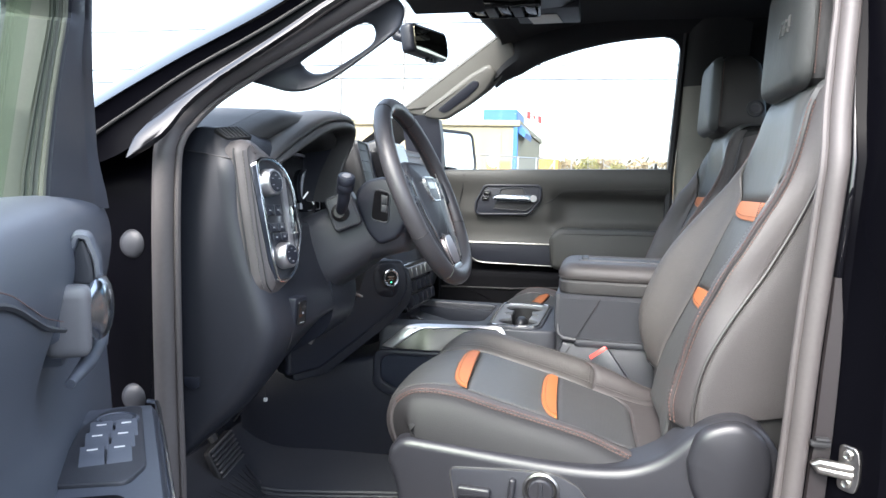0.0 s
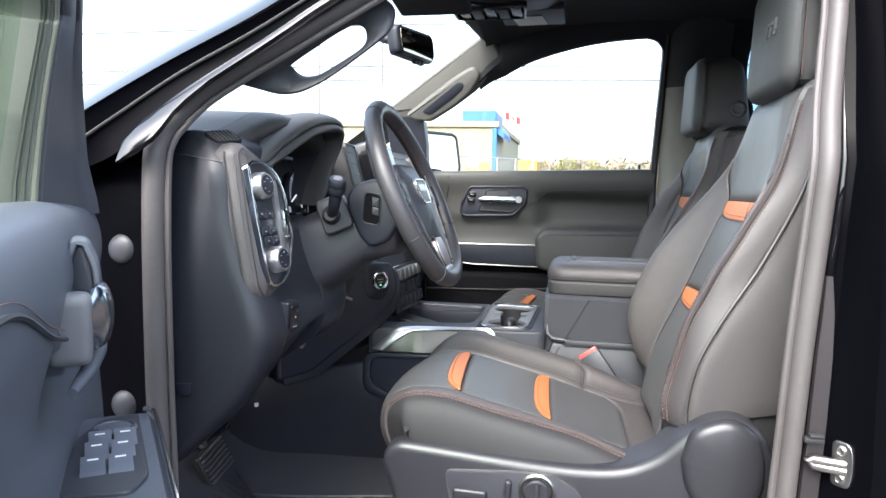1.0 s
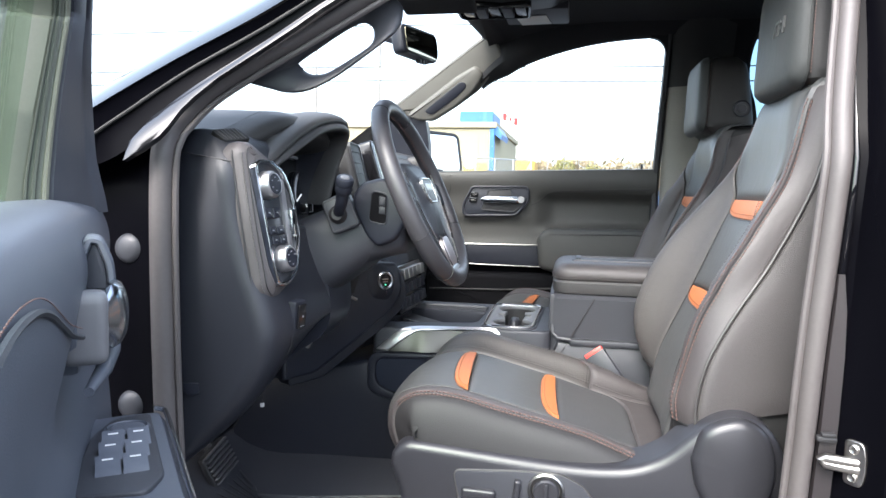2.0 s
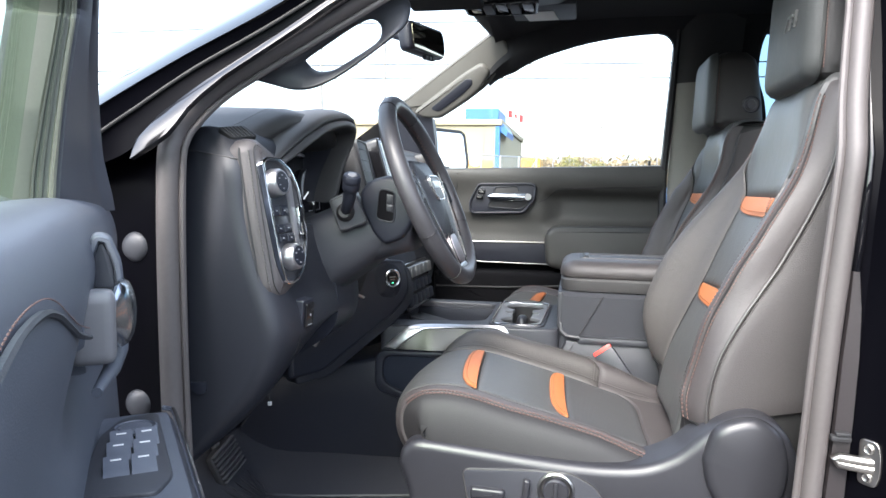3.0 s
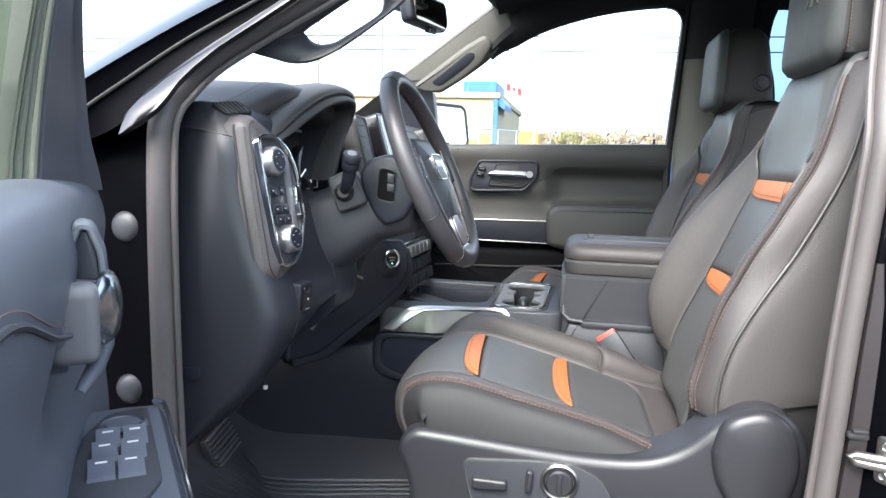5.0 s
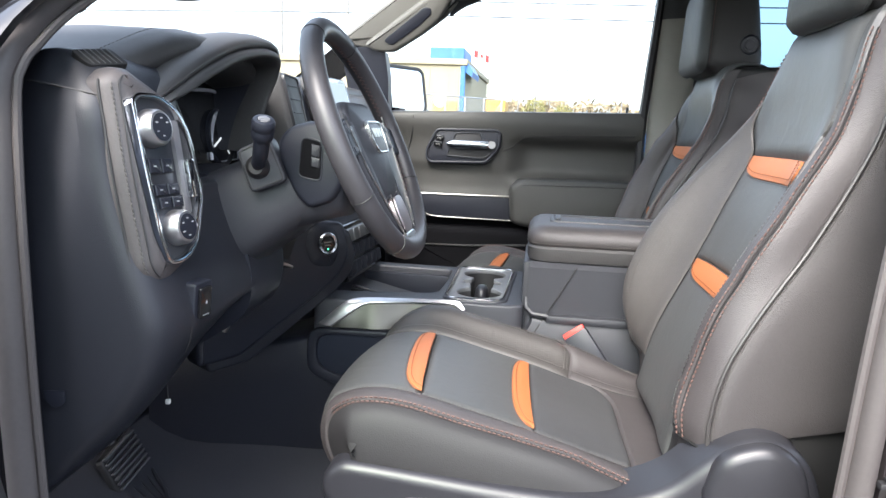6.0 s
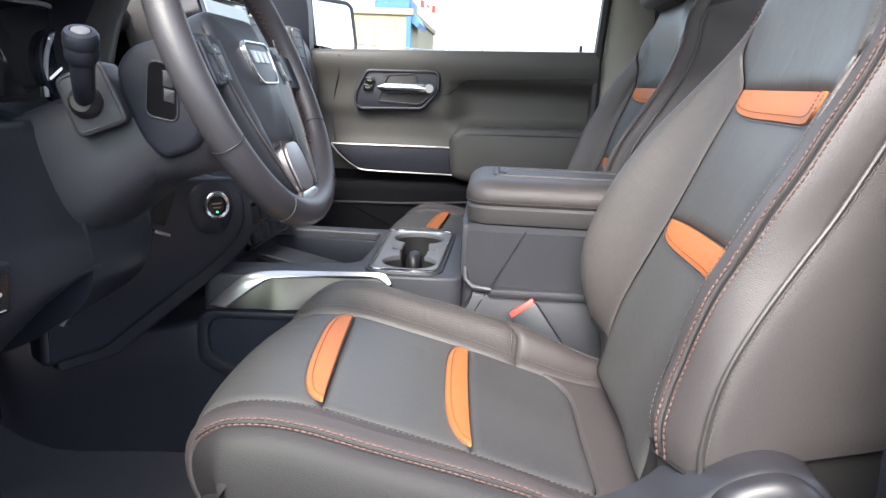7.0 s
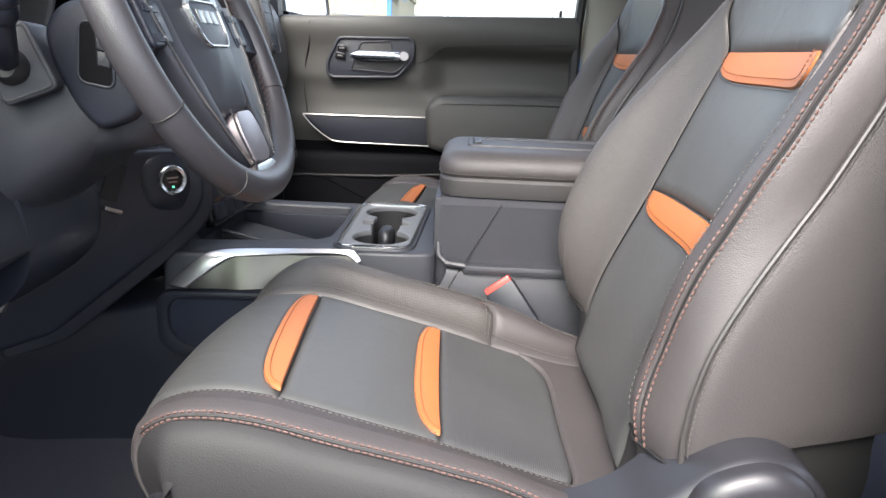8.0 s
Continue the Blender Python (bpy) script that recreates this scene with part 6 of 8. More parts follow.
for z in (0.78, 1.2, 1.45, 1.62, 1.74):
    y = lean_y(z, 0.775, 0.40)
    x = lerp_table([(0.78, 0.50), (1.45, 0.495), (1.75, 0.475)], z)
    rows.append([(x - 0.022, y - 0.002, z), (x + 0.022, y - 0.004, z), (x + 0.022, y - 0.002, z), (x - 0.022, y, z)])
belt = thing("seat_belt", (0.45, 0.77, 0.78), "black seat belt hanging from the passenger pillar guide", "seat belt")
part("webbing", loft(rows), M_RUBBER, belt)
part("belt_guide", rbox((0.425, 0.635, 1.715), (0.485, 0.672, 1.790), 0.012, 3), M_PLASTIC_D, belt, "black upper belt guide")

# ---- passenger door ----
pd = thing("passenger_door", (0, 0.84, 0.76), "closed passenger door with charcoal trim, chrome handle and armrest", "car door")
def door_skin(x, z):
    """How far the inner face stands at (x, z)."""
    y = 0.822
    y -= 0.020 * math.exp(-((z - 1.44) / 0.05) ** 2)
    blend = max(0.0, min(1.0, (x + 0.095) / 0.085))
    blend = blend * blend * (3 - 2 * blend)
    y += 0.046 * blend * math.exp(-((z - 1.32) / 0.062) ** 6)
    y += 0.010 * math.exp(-((z - 1.245) / 0.045) ** 4) * (1 - blend)
    y += 0.022 * math.exp(-((z - 1.02) / 0.10) ** 4)
    return y


rows = []
zs = [0.80 + (1.470 - 0.80) * k / 60 for k in range(61)]
for i in range(61):
    x = -0.60 + 0.942 * i / 60
    top_ = 1.447 + 0.024 * (i / 60)
    row = [(x, door_skin(x, 0.80 + (top_ - 0.80) * k / 60), 0.80 + (top_ - 0.80) * k / 60) for k in range(61)]
    row += [(x, 0.808, top_ + 0.010), (x, 0.830, top_ + 0.013), (x, 0.872, top_ + 0.006), (x, 0.885, 0.80)]
    rows.append(row)
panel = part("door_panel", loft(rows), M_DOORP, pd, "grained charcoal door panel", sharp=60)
line = spline([(-0.098, 0.8195, 1.350), (-0.070, 0.8195, 1.362), (-0.045, 0.819, 1.384), (-0.022, 0.8185, 1.3985), (0.02, 0.818, 1.402), (0.32, 0.816, 1.413)], 60)
part("seam_stitching", stitches([(p.x, door_skin(p.x, p.z) - 0.0015, p.z) for p in line], 0.0065, 0.0045, 0.0008), M_GREYTHREAD, panel, "", "stuff")
part("seam_line", tube([(p.x, door_skin(p.x, p.z - 0.006) - 0.0005, p.z - 0.006) for p in line], 0.0016, 6), M_RUBBER, panel)
part("panel_gap", tube([(x, door_skin(x, z) - 0.0005, z) for x, z in ((-0.395, 1.45), (-0.398, 1.40), (-0.412, 1.34), (-0.42, 1.26), (-0.41, 1.20))], 0.002, 6), M_RUBBER, panel)
# added panel: the shade below the strip is put into its colour
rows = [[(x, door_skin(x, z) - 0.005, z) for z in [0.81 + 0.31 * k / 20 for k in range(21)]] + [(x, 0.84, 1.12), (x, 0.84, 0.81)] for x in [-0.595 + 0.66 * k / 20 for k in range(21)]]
part("lower_panel", loft(rows), M_VOID, pd, "lower door panel, near-black for the shade there", sharp=60)
dm = frame_of((0, 0.806, 0), (1, 0, 0), (0, 0, 1))
bz = rounded([(-0.352, 1.345), (-0.318, 1.412), (-0.118, 1.416), (-0.104, 1.402), (-0.106, 1.352), (-0.150, 1.302), (-0.335, 1.296), (-0.352, 1.310)], 0.014, 4)
bezel = part("handle_bezel", frame_ring([(p.x, p.y) for p in bz], [(p.x, p.y) for p in inset(bz, 0.009)], -0.016, 0.004, dm), M_PLASTIC_D, pd, "dark handle surround")
part("bezel_plate", plate([(p.x, p.y) for p in inset(bz, 0.008)], 0.012, 0.001, dm @ Matrix.Translation((0, 0, -0.003))), M_PLASTIC_D, bezel)
cupo = rounded([(-0.285, 1.322), (-0.255, 1.400), (-0.172, 1.405), (-0.165, 1.378), (-0.122, 1.378), (-0.122, 1.345), (-0.160, 1.316)], 0.010, 4)
# flat dark plate in place of the shaded hollow behind the handle
part("finger_cup", plate([(p.x, p.y) for p in cupo], 0.004, 0.001, dm @ Matrix.Translation((0, 0, -0.0015))), M_RUBBER, bezel, "dark plate for the finger cup")
part("handle_cup_rim", frame_ring([(p.x, p.y) for p in cupo], [(p.x, p.y) for p in inset(cupo, 0.004)], -0.004, 0.0025, dm), M_PLASTIC_D, bezel)
rows = []
for k in range(15):
    x = -0.280 + 0.152 * k / 14
    e = min(1, min(k, 14 - k) / 2 + 0.35)
    rows.append([(x, 0.790 + 0.007 * math.cos(q) * e, 1.362 + 0.0125 * math.sin(q) * e) for q in [2 * math.pi * j / 14 for j in range(14)]])
part("chrome_handle", loft(rows), M_HANDLE, bezel, "satin chrome pull handle")
part("handle_end", tube([(-0.136, 0.808, 1.364), (-0.132, 0.785, 1.364)], 0.012, 16), M_SATIN, bezel)
for k in range(2):
    part("lock_switch", moved(rbox((-0.324 + k * 0.006, 0.7985, 1.352 + k * 0.020), (-0.298 + k * 0.006, 0.806, 1.369 + k * 0.020), 0.002), Matrix.Identity(4)), M_BLACK, bezel)
    part("lock_mark", rbox((-0.318 + k * 0.006, 0.7975, 1.358 + k * 0.020), (-0.304 + k * 0.006, 0.7988, 1.362 + k * 0.020), 0), M_SATINDARK, bezel)
# armrest
ao = rounded([(-0.060, 1.118), (-0.070, 1.230), (-0.040, 1.262), (0.325, 1.266), (0.325, 1.105), (-0.01, 1.105)], 0.022, 5)
rows = [[(p.x, y, p.y) for p in inset(ao, d)] for d, y in ((0.0, 0.83), (0.0, 0.768), (0.003, 0.755), (0.010, 0.747), (0.020, 0.744))]
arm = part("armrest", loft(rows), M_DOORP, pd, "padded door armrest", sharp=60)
part("armrest_seam", tube([(-0.062, 0.7535, 1.235), (-0.02, 0.7445, 1.243), (0.15, 0.7435, 1.247), (0.322, 0.7435, 1.249)], 0.0016, 6), M_RUBBER, arm)
# chrome edged strip along the door
so = rounded([(-0.412, 1.196), (-0.048, 1.199), (-0.048, 1.122), (-0.300, 1.124), (-0.345, 1.138)], 0.008, 4)
strip = part("trim_strip", plate([(p.x, p.y) for p in so], 0.04, 0.0012, frame_of((0, 0.786, 0), (1, 0, 0), (0, 0, 1))), M_PLASTIC_D, pd, "dark strip edged in chrome")
part("chrome_edge", tube([(-0.414, 0.788, 1.197), (-0.25, 0.7835, 1.1985), (-0.050, 0.7835, 1.2005)], 0.0030, 8), M_SATINDARK, strip)
part("chrome_edge", tube([(p.x, 0.7835, p.z) for p in spline([(-0.414, 0, 1.197), (-0.385, 0, 1.165), (-0.345, 0, 1.135), (-0.31, 0, 1.1245), (-0.20, 0, 1.1225), (-0.050, 0, 1.1215)], 30)], 0.0022, 8), M_SATINDARK, strip)
# map pocket, with its shade put into the colour
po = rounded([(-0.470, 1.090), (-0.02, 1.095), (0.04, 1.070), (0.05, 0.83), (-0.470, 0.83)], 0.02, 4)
pk_ = part("map_pocket", loft([[(p.x, y, p.y) for p in inset(po, d)] for d, y in ((0.0, 0.85), (0.0, 0.765), (0.006, 0.757), (0.02, 0.755))]), M_VOID, pd, "lower map pocket, near-black for its shade", sharp=60)
part("pocket_lip", tube([(-0.46, 0.757, 1.030), (-0.2, 0.752, 1.036), (0.03, 0.752, 1.050)], 0.004, 8), M_PIPING, pk_)
part("lock_pin", tube([(0.292, 0.845, 1.470), (0.292, 0.845, 1.500)], 0.0045, 8), M_RUBBER, pd)
part("outer_skin", loft([[(-0.62, 0.90, 0.62), (-0.62, 0.955, 0.75), (-0.62, 0.975, 1.15), (-0.62, 0.93, 1.44), (-0.62, 0.885, 1.445), (-0.62, 0.885, 0.62)], [(0.35, 0.90, 0.62), (0.35, 0.955, 0.75), (0.35, 0.975, 1.15), (0.35, 0.93, 1.462), (0.35, 0.885, 1.465), (0.35, 0.885, 0.62)]]), M_PAINT, pd, "black painted outer skin")
gl = loft([[(-0.60, 0.880, 1.43), (0.36, 0.872, 1.43), (0.36, 0.876, 1.43), (-0.60, 0.884, 1.43)], [(-0.50, 0.800, 1.62), (0.36, 0.790, 1.65), (0.36, 0.794, 1.65), (-0.50, 0.804, 1.62)], [(-0.20, 0.690, 1.88), (0.36, 0.680, 1.92), (0.36, 0.684, 1.92), (-0.20, 0.694, 1.88)]])
g_ = part("window_glass", gl, M_GLASS, pd, "clear side glass with rain drops")
g_.visible_shadow = False
random.seed(4)
drops = []
for k in range(170):
    x, f = random.uniform(-0.45, 0.34), random.random() ** 1.5
    z = 1.46 + 0.40 * f
    if z > 1.62 + 0.9 * (x + 0.50):
        continue
    y = 0.884 - 0.42 * (z - 1.43)
    r = random.uniform(0.0010, 0.0024)
    drops.append(lathe([(r, 0.0), (r * 0.8, r * 0.4), (r * 0.2, r * 0.6)], frame_of((x, y, z), (1, 0, 0), (0, 0.42, -1)), 6))
part("rain_drops", joined(*drops), mat("water_drop", (0.35, 0.37, 0.38), 0.05, vary=0.05), pd, "small rain drops", "stuff")

# ---- passenger door mirror ----
mo = thing("door_mirror", (-0.47, 0.95, 1.45), "black passenger door mirror with bright glass outside the window", "door mirror")
mq = frame_of((-0.470, 1.075, 1.530), (0.50, 0.86, 0), (-0.13, 0.07, 1))
mout = rounded([(-0.105, -0.095), (0.075, -0.085), (0.105, -0.05), (0.100, 0.085), (0.075, 0.100), (-0.105, 0.100)], 0.022, 5)
mhouse = [[mq @ Vector((p.x * s, p.y * s, z)) for p in mout] for s, z in ((1.0, 0.0), (1.03, -0.02), (1.0, -0.06), (0.85, -0.10), (0.5, -0.12))]
part("housing", loft(mhouse), M_PAINT, mo)
part("mirror_glass", plate([(p.x, p.y) for p in inset(mout, 0.010)], 0.004, 0.001, mq @ Matrix.Translation((0, 0, 0.0035))), M_MIRROR, mo, "bright mirror glass")
part("mirror_rim", frame_ring([(p.x, p.y) for p in mout], [(p.x, p.y) for p in inset(mout, 0.0150)], -0.006, 0.006, mq), M_RUBBER, mo)
part("mirror_arm", loft([[(-0.56, y, 1.44), (-0.48, y, 1.44), (-0.47, y, 1.475), (-0.56, y, 1.475)] for y in (0.88, 0.98, 1.08)]), M_PAINT, mo)

# ---- windscreen ----
ws = solid("windscreen", loft([[(-1.06, -0.80, 1.47), (-1.10, 0.0, 1.47), (-1.06, 0.80, 1.47), (-1.064, 0.80, 1.474), (-1.104, 0, 1.474), (-1.064, -0.80, 1.474)], [(-0.28, -0.615, 1.925), (-0.34, 0.0, 1.955), (-0.28, 0.615, 1.925), (-0.284, 0.615, 1.929), (-0.344, 0, 1.959), (-0.284, -0.615, 1.929)]]), M_GLASS, "clear windscreen with rain drops", "windscreen", kind="structure")
ws.visible_shadow = False
drops = []
for k in range(150):
    y, f = random.uniform(-0.45, 0.62), random.uniform(0.35, 0.98)
    p = Vector((-1.075 + 0.765 * f, y * (1 - 0.2 * f), 1.474 + 0.468 * f))
    r = random.uniform(0.0012, 0.0028)
    drops.append(lathe([(r, 0.0), (r * 0.8, r * 0.4), (r * 0.2, r * 0.6)], frame_of(p, (0, 1, 0), (-0.75, 0, -0.47)), 6))
solid("windscreen_drops", joined(*drops), bpy.data.materials["water_drop"], "small rain drops on the windscreen", "rain drops", kind="stuff")
rows = []
for k in range(25):
    y = -0.63 + 1.26 * k / 24
    c = 1 - (y / 0.63) ** 2
    xh = -0.262 - 0.068 * c
    rows.append([(xh, y, 1.905 + 0.045 * c), (xh + 0.02, y, 1.893 + 0.045 * c), (xh + 0.08, y, 1.895 + 0.040 * c), (xh + 0.12, y, 1.93 + 0.03 * c), (xh, y, 1.96 + 0.03 * c)])
solid("header_trim", loft(rows), M_HEADLINER, "black windscreen header trim", "header", kind="structure", sharp=60)

# ---- overhead console, sun visor, inside mirror ----
oc = thing("overhead_console", (-0.12, 0.02, 1.90), "black overhead console with lamp switches and white label", "overhead console")
rows = []
for x, zb, w in ((-0.290, 1.930, 0.07), (-0.280, 1.900, 0.095), (-0.24, 1.874, 0.110), (-0.14, 1.866, 0.118), (-0.02, 1.876, 0.118), (0.03, 1.896, 0.110), (0.06, 1.93, 0.10)):
    rows.append([(x, 0.02 - w, zb + 0.10), (x, 0.02 - w, zb + 0.02), (x, 0.02 - w + 0.02, zb), (x, 0.02 + w - 0.02, zb), (x, 0.02 + w, zb + 0.02), (x, 0.02 + w, zb + 0.10)])
part("housing", loft(rows), M_PLASTIC_D, oc, sharp=60)
sp_o = rounded([(-0.262, -0.075), (-0.075, -0.070), (-0.065, 0.055), (-0.262, 0.060)], 0.02, 5)
om = frame_of((0, 0.07, 1.863), (1, 0, 0), (0, -1, 0))
part("switch_bay", frame_ring([(p.x, p.y) for p in sp_o], [(p.x, p.y) for p in inset(sp_o, 0.008)], -0.01, 0.008, om), M_BLACK, oc)
for k in range(5):
    part("lamp_switch", moved(rbox((-0.245 + k * 0.034, -0.055, -0.004), (-0.218 + k * 0.034, 0.042, 0.007 + 0.003 * (k % 2)), 0.004), om), M_PLASTIC_D if k % 2 else M_BLACK, oc)
part("label_flap", rbox((-0.150, 0.12, 1.874), (0.025, 0.300, 1.900), 0.008), M_PLASTIC_D, oc)
part("white_label", moved(rbox((-0.042, -0.050, 0), (0.042, 0.050, 0.0015), 0.0005), frame_of((-0.072, 0.235, 1.8728), (1, -0.12, 0.0), (0, -1, 0))), M_WHITE, oc, "plain white sticker")
vz = thing("sun_visor", (-0.28, -0.30, 1.86), "black sun visor folded up over the driver", "sun visor")
part("visor_board", moved(rbox((-0.20, -0.085, -0.010), (0.20, 0.085, 0.010), 0.009, 3), pose(-0.27, -0.34, 1.845, 0, 10, 88)), M_HEADLINER, vz)
part("visor_hinge", tube([(-0.335, -0.55, 1.85), (-0.335, -0.16, 1.865)], 0.006, 8), M_PLASTIC_D, vz)
mi = thing("inside_mirror", (-0.36, 0.0, 1.80), "inside mirror with dark frame hanging from the windscreen", "mirror")
mm = frame_of((-0.340, -0.005, 1.763), (0.15, 0.985, 0.08), (-0.10, 0.0, 1))
mo_ = rounded([(-0.115, -0.030), (0.095, -0.038), (0.118, -0.020), (0.118, 0.022), (0.105, 0.036), (-0.115, 0.036)], 0.014, 4)
part("mirror_housing", loft([[mm @ Vector((p.x * s, p.y * s, z)) for p in mo_] for s, z in ((1.0, 0.002), (1.05, -0.006), (1.0, -0.03), (0.6, -0.05))]), M_PLASTIC_D, mi, sharp=60)
# tan tint stands in for the dim scene on the glass
part("mirror_glass", plate([(p.x, p.y) for p in inset(mo_, 0.005)], 0.004, 0.001, mm @ Matrix.Translation((0, 0, 0.0045))), mat("mirror_silver_scene_tint", (0.26, 0.24, 0.18), 0.06, metal=1.0, vary=0.1), mi, "mirror glass tinted tan for the dim scene it shows")
part("mirror_stem", tube([mm @ Vector((0, 0.01, -0.04)), mm @ Vector((0.0, 0.03, -0.09)), (-0.47, 0.0, 1.87)], 0.014, 10), M_PLASTIC_D, mi)
part("mirror_keys", joined(*[moved(rbox((-0.02 + k * 0.022, -0.047, -0.012), (-0.006 + k * 0.022, -0.036, 0.0), 0.002), mm) for k in range(3)]), M_PLASTIC_D, mi)

# ---- driver side: pillars, jambs and seals ----
def strip_path(dy=0.0):
    pts = [(-0.560, 0.70), (-0.560, 0.90), (-0.566, 1.10), (-0.568, 1.330), (-0.562, 1.460), (-0.543, 1.506), (-0.507, 1.547), (-0.450, 1.588), (-0.394, 1.624), (-0.324, 1.670), (-0.19, 1.758), (-0.05, 1.850), (0.15, 1.905), (0.32, 1.900), (0.404, 1.84), (0.418, 1.70), (0.405, 1.59), (0.393, 1.50), (0.382, 1.35), (0.373, 1.22), (0.366, 1.08), (0.357, 0.90), (0.350, 0.70)]
    return [Vector((p.x, -lean_y(p.z, 0.805) + dy, p.z)) for p in spline([(x, 0, z) for x, z in pts], 140)]


sp = strip_path()
rows = []
for i, p in enumerate(sp):
    t = (sp[min(i + 1, len(sp) - 1)] - sp[max(i - 1, 0)]).normalized()
    o = Vector((0, -1, 0))
    inn = t.cross(o).normalized()
    if inn.dot(Vector((-0.1, -0.75, 1.2)) - p) < 0:
        inn = -inn
    q = [(-0.017, -0.012), (-0.019, 0.004), (-0.014, 0.013), (-0.003, 0.017), (0.008, 0.014), (0.014, 0.004), (0.016, -0.012), (0.004, -0.016)]
    k = lerp_table([(-0.6, 1.0), (0.10, 1.0), (0.34, 0.74), (0.5, 0.74)], p.x)
    rows.append([p + inn * a * k + o * b * k for a, b in q])
seal = solid("weatherstrip", loft(rows, True, True), M_SEAL, "grey rubber weatherstrip round the driver door opening", "weatherstrip", kind="structure", sharp=70)
lip = []
for i, p in enumerate(sp):
    t = (sp[min(i + 1, len(sp) - 1)] - sp[max(i - 1, 0)]).normalized()
    inn = t.cross(Vector((0, -1, 0))).normalized()
    if inn.dot(Vector((-0.1, -0.75, 1.2)) - p) < 0:
        inn = -inn
    lip.append(p + inn * 0.020 * lerp_table([(-0.6, 1.0), (0.10, 1.0), (0.34, 0.76), (0.5, 0.76)], p.x) + Vector((0, 0.004, 0)))
solid("seal_lip", tube(lip, 0.0052, 8), M_SEAL, "grey inner lip of the weatherstrip", "weatherstrip", kind="structure")

body = thing("cab_side_frame", (-0.6, -0.85, 0.7), "black painted door opening with hinge pillar and lock pillar", "car body", kind="structure")
# hinge pillar jamb
rows = []
for z in (0.62, 0.90, 1.15, 1.30, 1.42, 1.47):
    y = -lean_y(z, 0.80)
    rows.append([(-0.572, y + 0.02, z), (-0.578, y + 0.010, z), (-0.600, y + 0.022, z), (-0.66, y + 0.030, z), (-0.76, y + 0.030, z), (-0.83, y + 0.026, z), (-0.86, y + 0.01, z), (-0.90, y - 0.06, z), (-0.80, y + 0.08, z), (-0.60, y + 0.08, z)])
part("hinge_pillar", loft(rows), M_JAMB, body, sharp=60)
for z in (1.294, 1.036):
    part("jamb_plug", lathe([(0.0245, -0.004), (0.0245, 0.002), (0.022, 0.007), (0.014, 0.011), (0.003, 0.012)], frame_of((-0.648, -0.7690, z), (1, 0, 0), (0, 0, 1))), M_PLASTIC, body, "round grey plug")
# windscreen pillar outside
l2 = [(-1.101, -0.862, 1.319), (-0.888, -0.862, 1.394), (-0.739, -0.861, 1.453), (-0.658, -0.837, 1.511), (-0.545, -0.806, 1.584), (-0.411, -0.773, 1.662), (-0.256, -0.729, 1.768), (-0.099, -0.692, 1.854)]
l3 = [(-0.98, -0.86, 1.32), (-0.80, -0.850, 1.385), (-0.665, -0.835, 1.425), (-0.600, -0.826, 1.462), (-0.512, -0.806, 1.535), (-0.420, -0.778, 1.598), (-0.27, -0.735, 1.70), (-0.12, -0.69, 1.80)]
B, C = [spline(q, 40) for q in (l2, l3)]
rows, inner = [], []
for b, c in zip(B, C):
    w = Vector((-0.45, 0.80, 0.37)) * 0.118
    rows.append([b + w + Vector((0, 0.03, -0.02)), b + w, b + w * 0.66 + Vector((0, -0.002, 0.002)), b + w * 0.30 + Vector((0, -0.003, 0.003)), b, b + Vector((0.004, 0.03, -0.010))])
    inner.append([b + Vector((0.003, 0.006, 0.0)), b.lerp(c, 0.4) + Vector((0, 0.014, 0.010)), b.lerp(c, 0.8) + Vector((0, 0.014, 0.008)), c + Vector((0.0, 0.010, 0.0)), c + Vector((-0.02, 0.05, 0.02))])
part("windscreen_pillar", loft(rows), M_PAINT, body, "gloss black windscreen pillar", sharp=50)
part("pillar_channel", loft(inner), M_JAMB, body, "black channel of the windscreen pillar", sharp=50)
part("pillar_rubber", tube([p.lerp(q, 0.45) + Vector((0.0, 0.010, 0.006)) for p, q in zip(B, C)], 0.003, 8), M_PIPING, body)
# added plate, outlined after the sky's reflection on the jamb
fo = [(-0.600, 1.432), (-0.592, 1.461), (-0.568, 1.494), (-0.523, 1.533), (-0.480, 1.564), (-0.441, 1.591), (-0.401, 1.619), (-0.362, 1.648), (-0.331, 1.672), (-0.20, 1.765), (-0.193, 1.759), (-0.326, 1.666), (-0.357, 1.641), (-0.396, 1.612), (-0.435, 1.584), (-0.474, 1.556), (-0.506, 1.526), (-0.524, 1.505), (-0.538, 1.480), (-0.548, 1.466), (-0.570, 1.448)]
fl_ = [Vector((x, -lean_y(z, 0.852), z)) for x, z in fo]
part("jamb_flange", loft([[p + Vector((0, 0.010, -0.002)) for p in fl_], fl_, [p + ((sum(fl_, Vector()) / len(fl_)) - p) * 0.04 + Vector((0, -0.0012, 0.0005)) for p in fl_]]), M_FLANGE, body, "gloss black plate cut to the sky reflection on the jamb", sharp=60)
# lock pillar
def lock_x(z):
    return lerp_table([(0.62, 0.362), (1.00, 0.378), (1.10, 0.384), (1.31, 0.393), (1.45, 0.400), (1.60, 0.412), (1.70, 0.422), (1.9, 0.42)], z)


rows = []
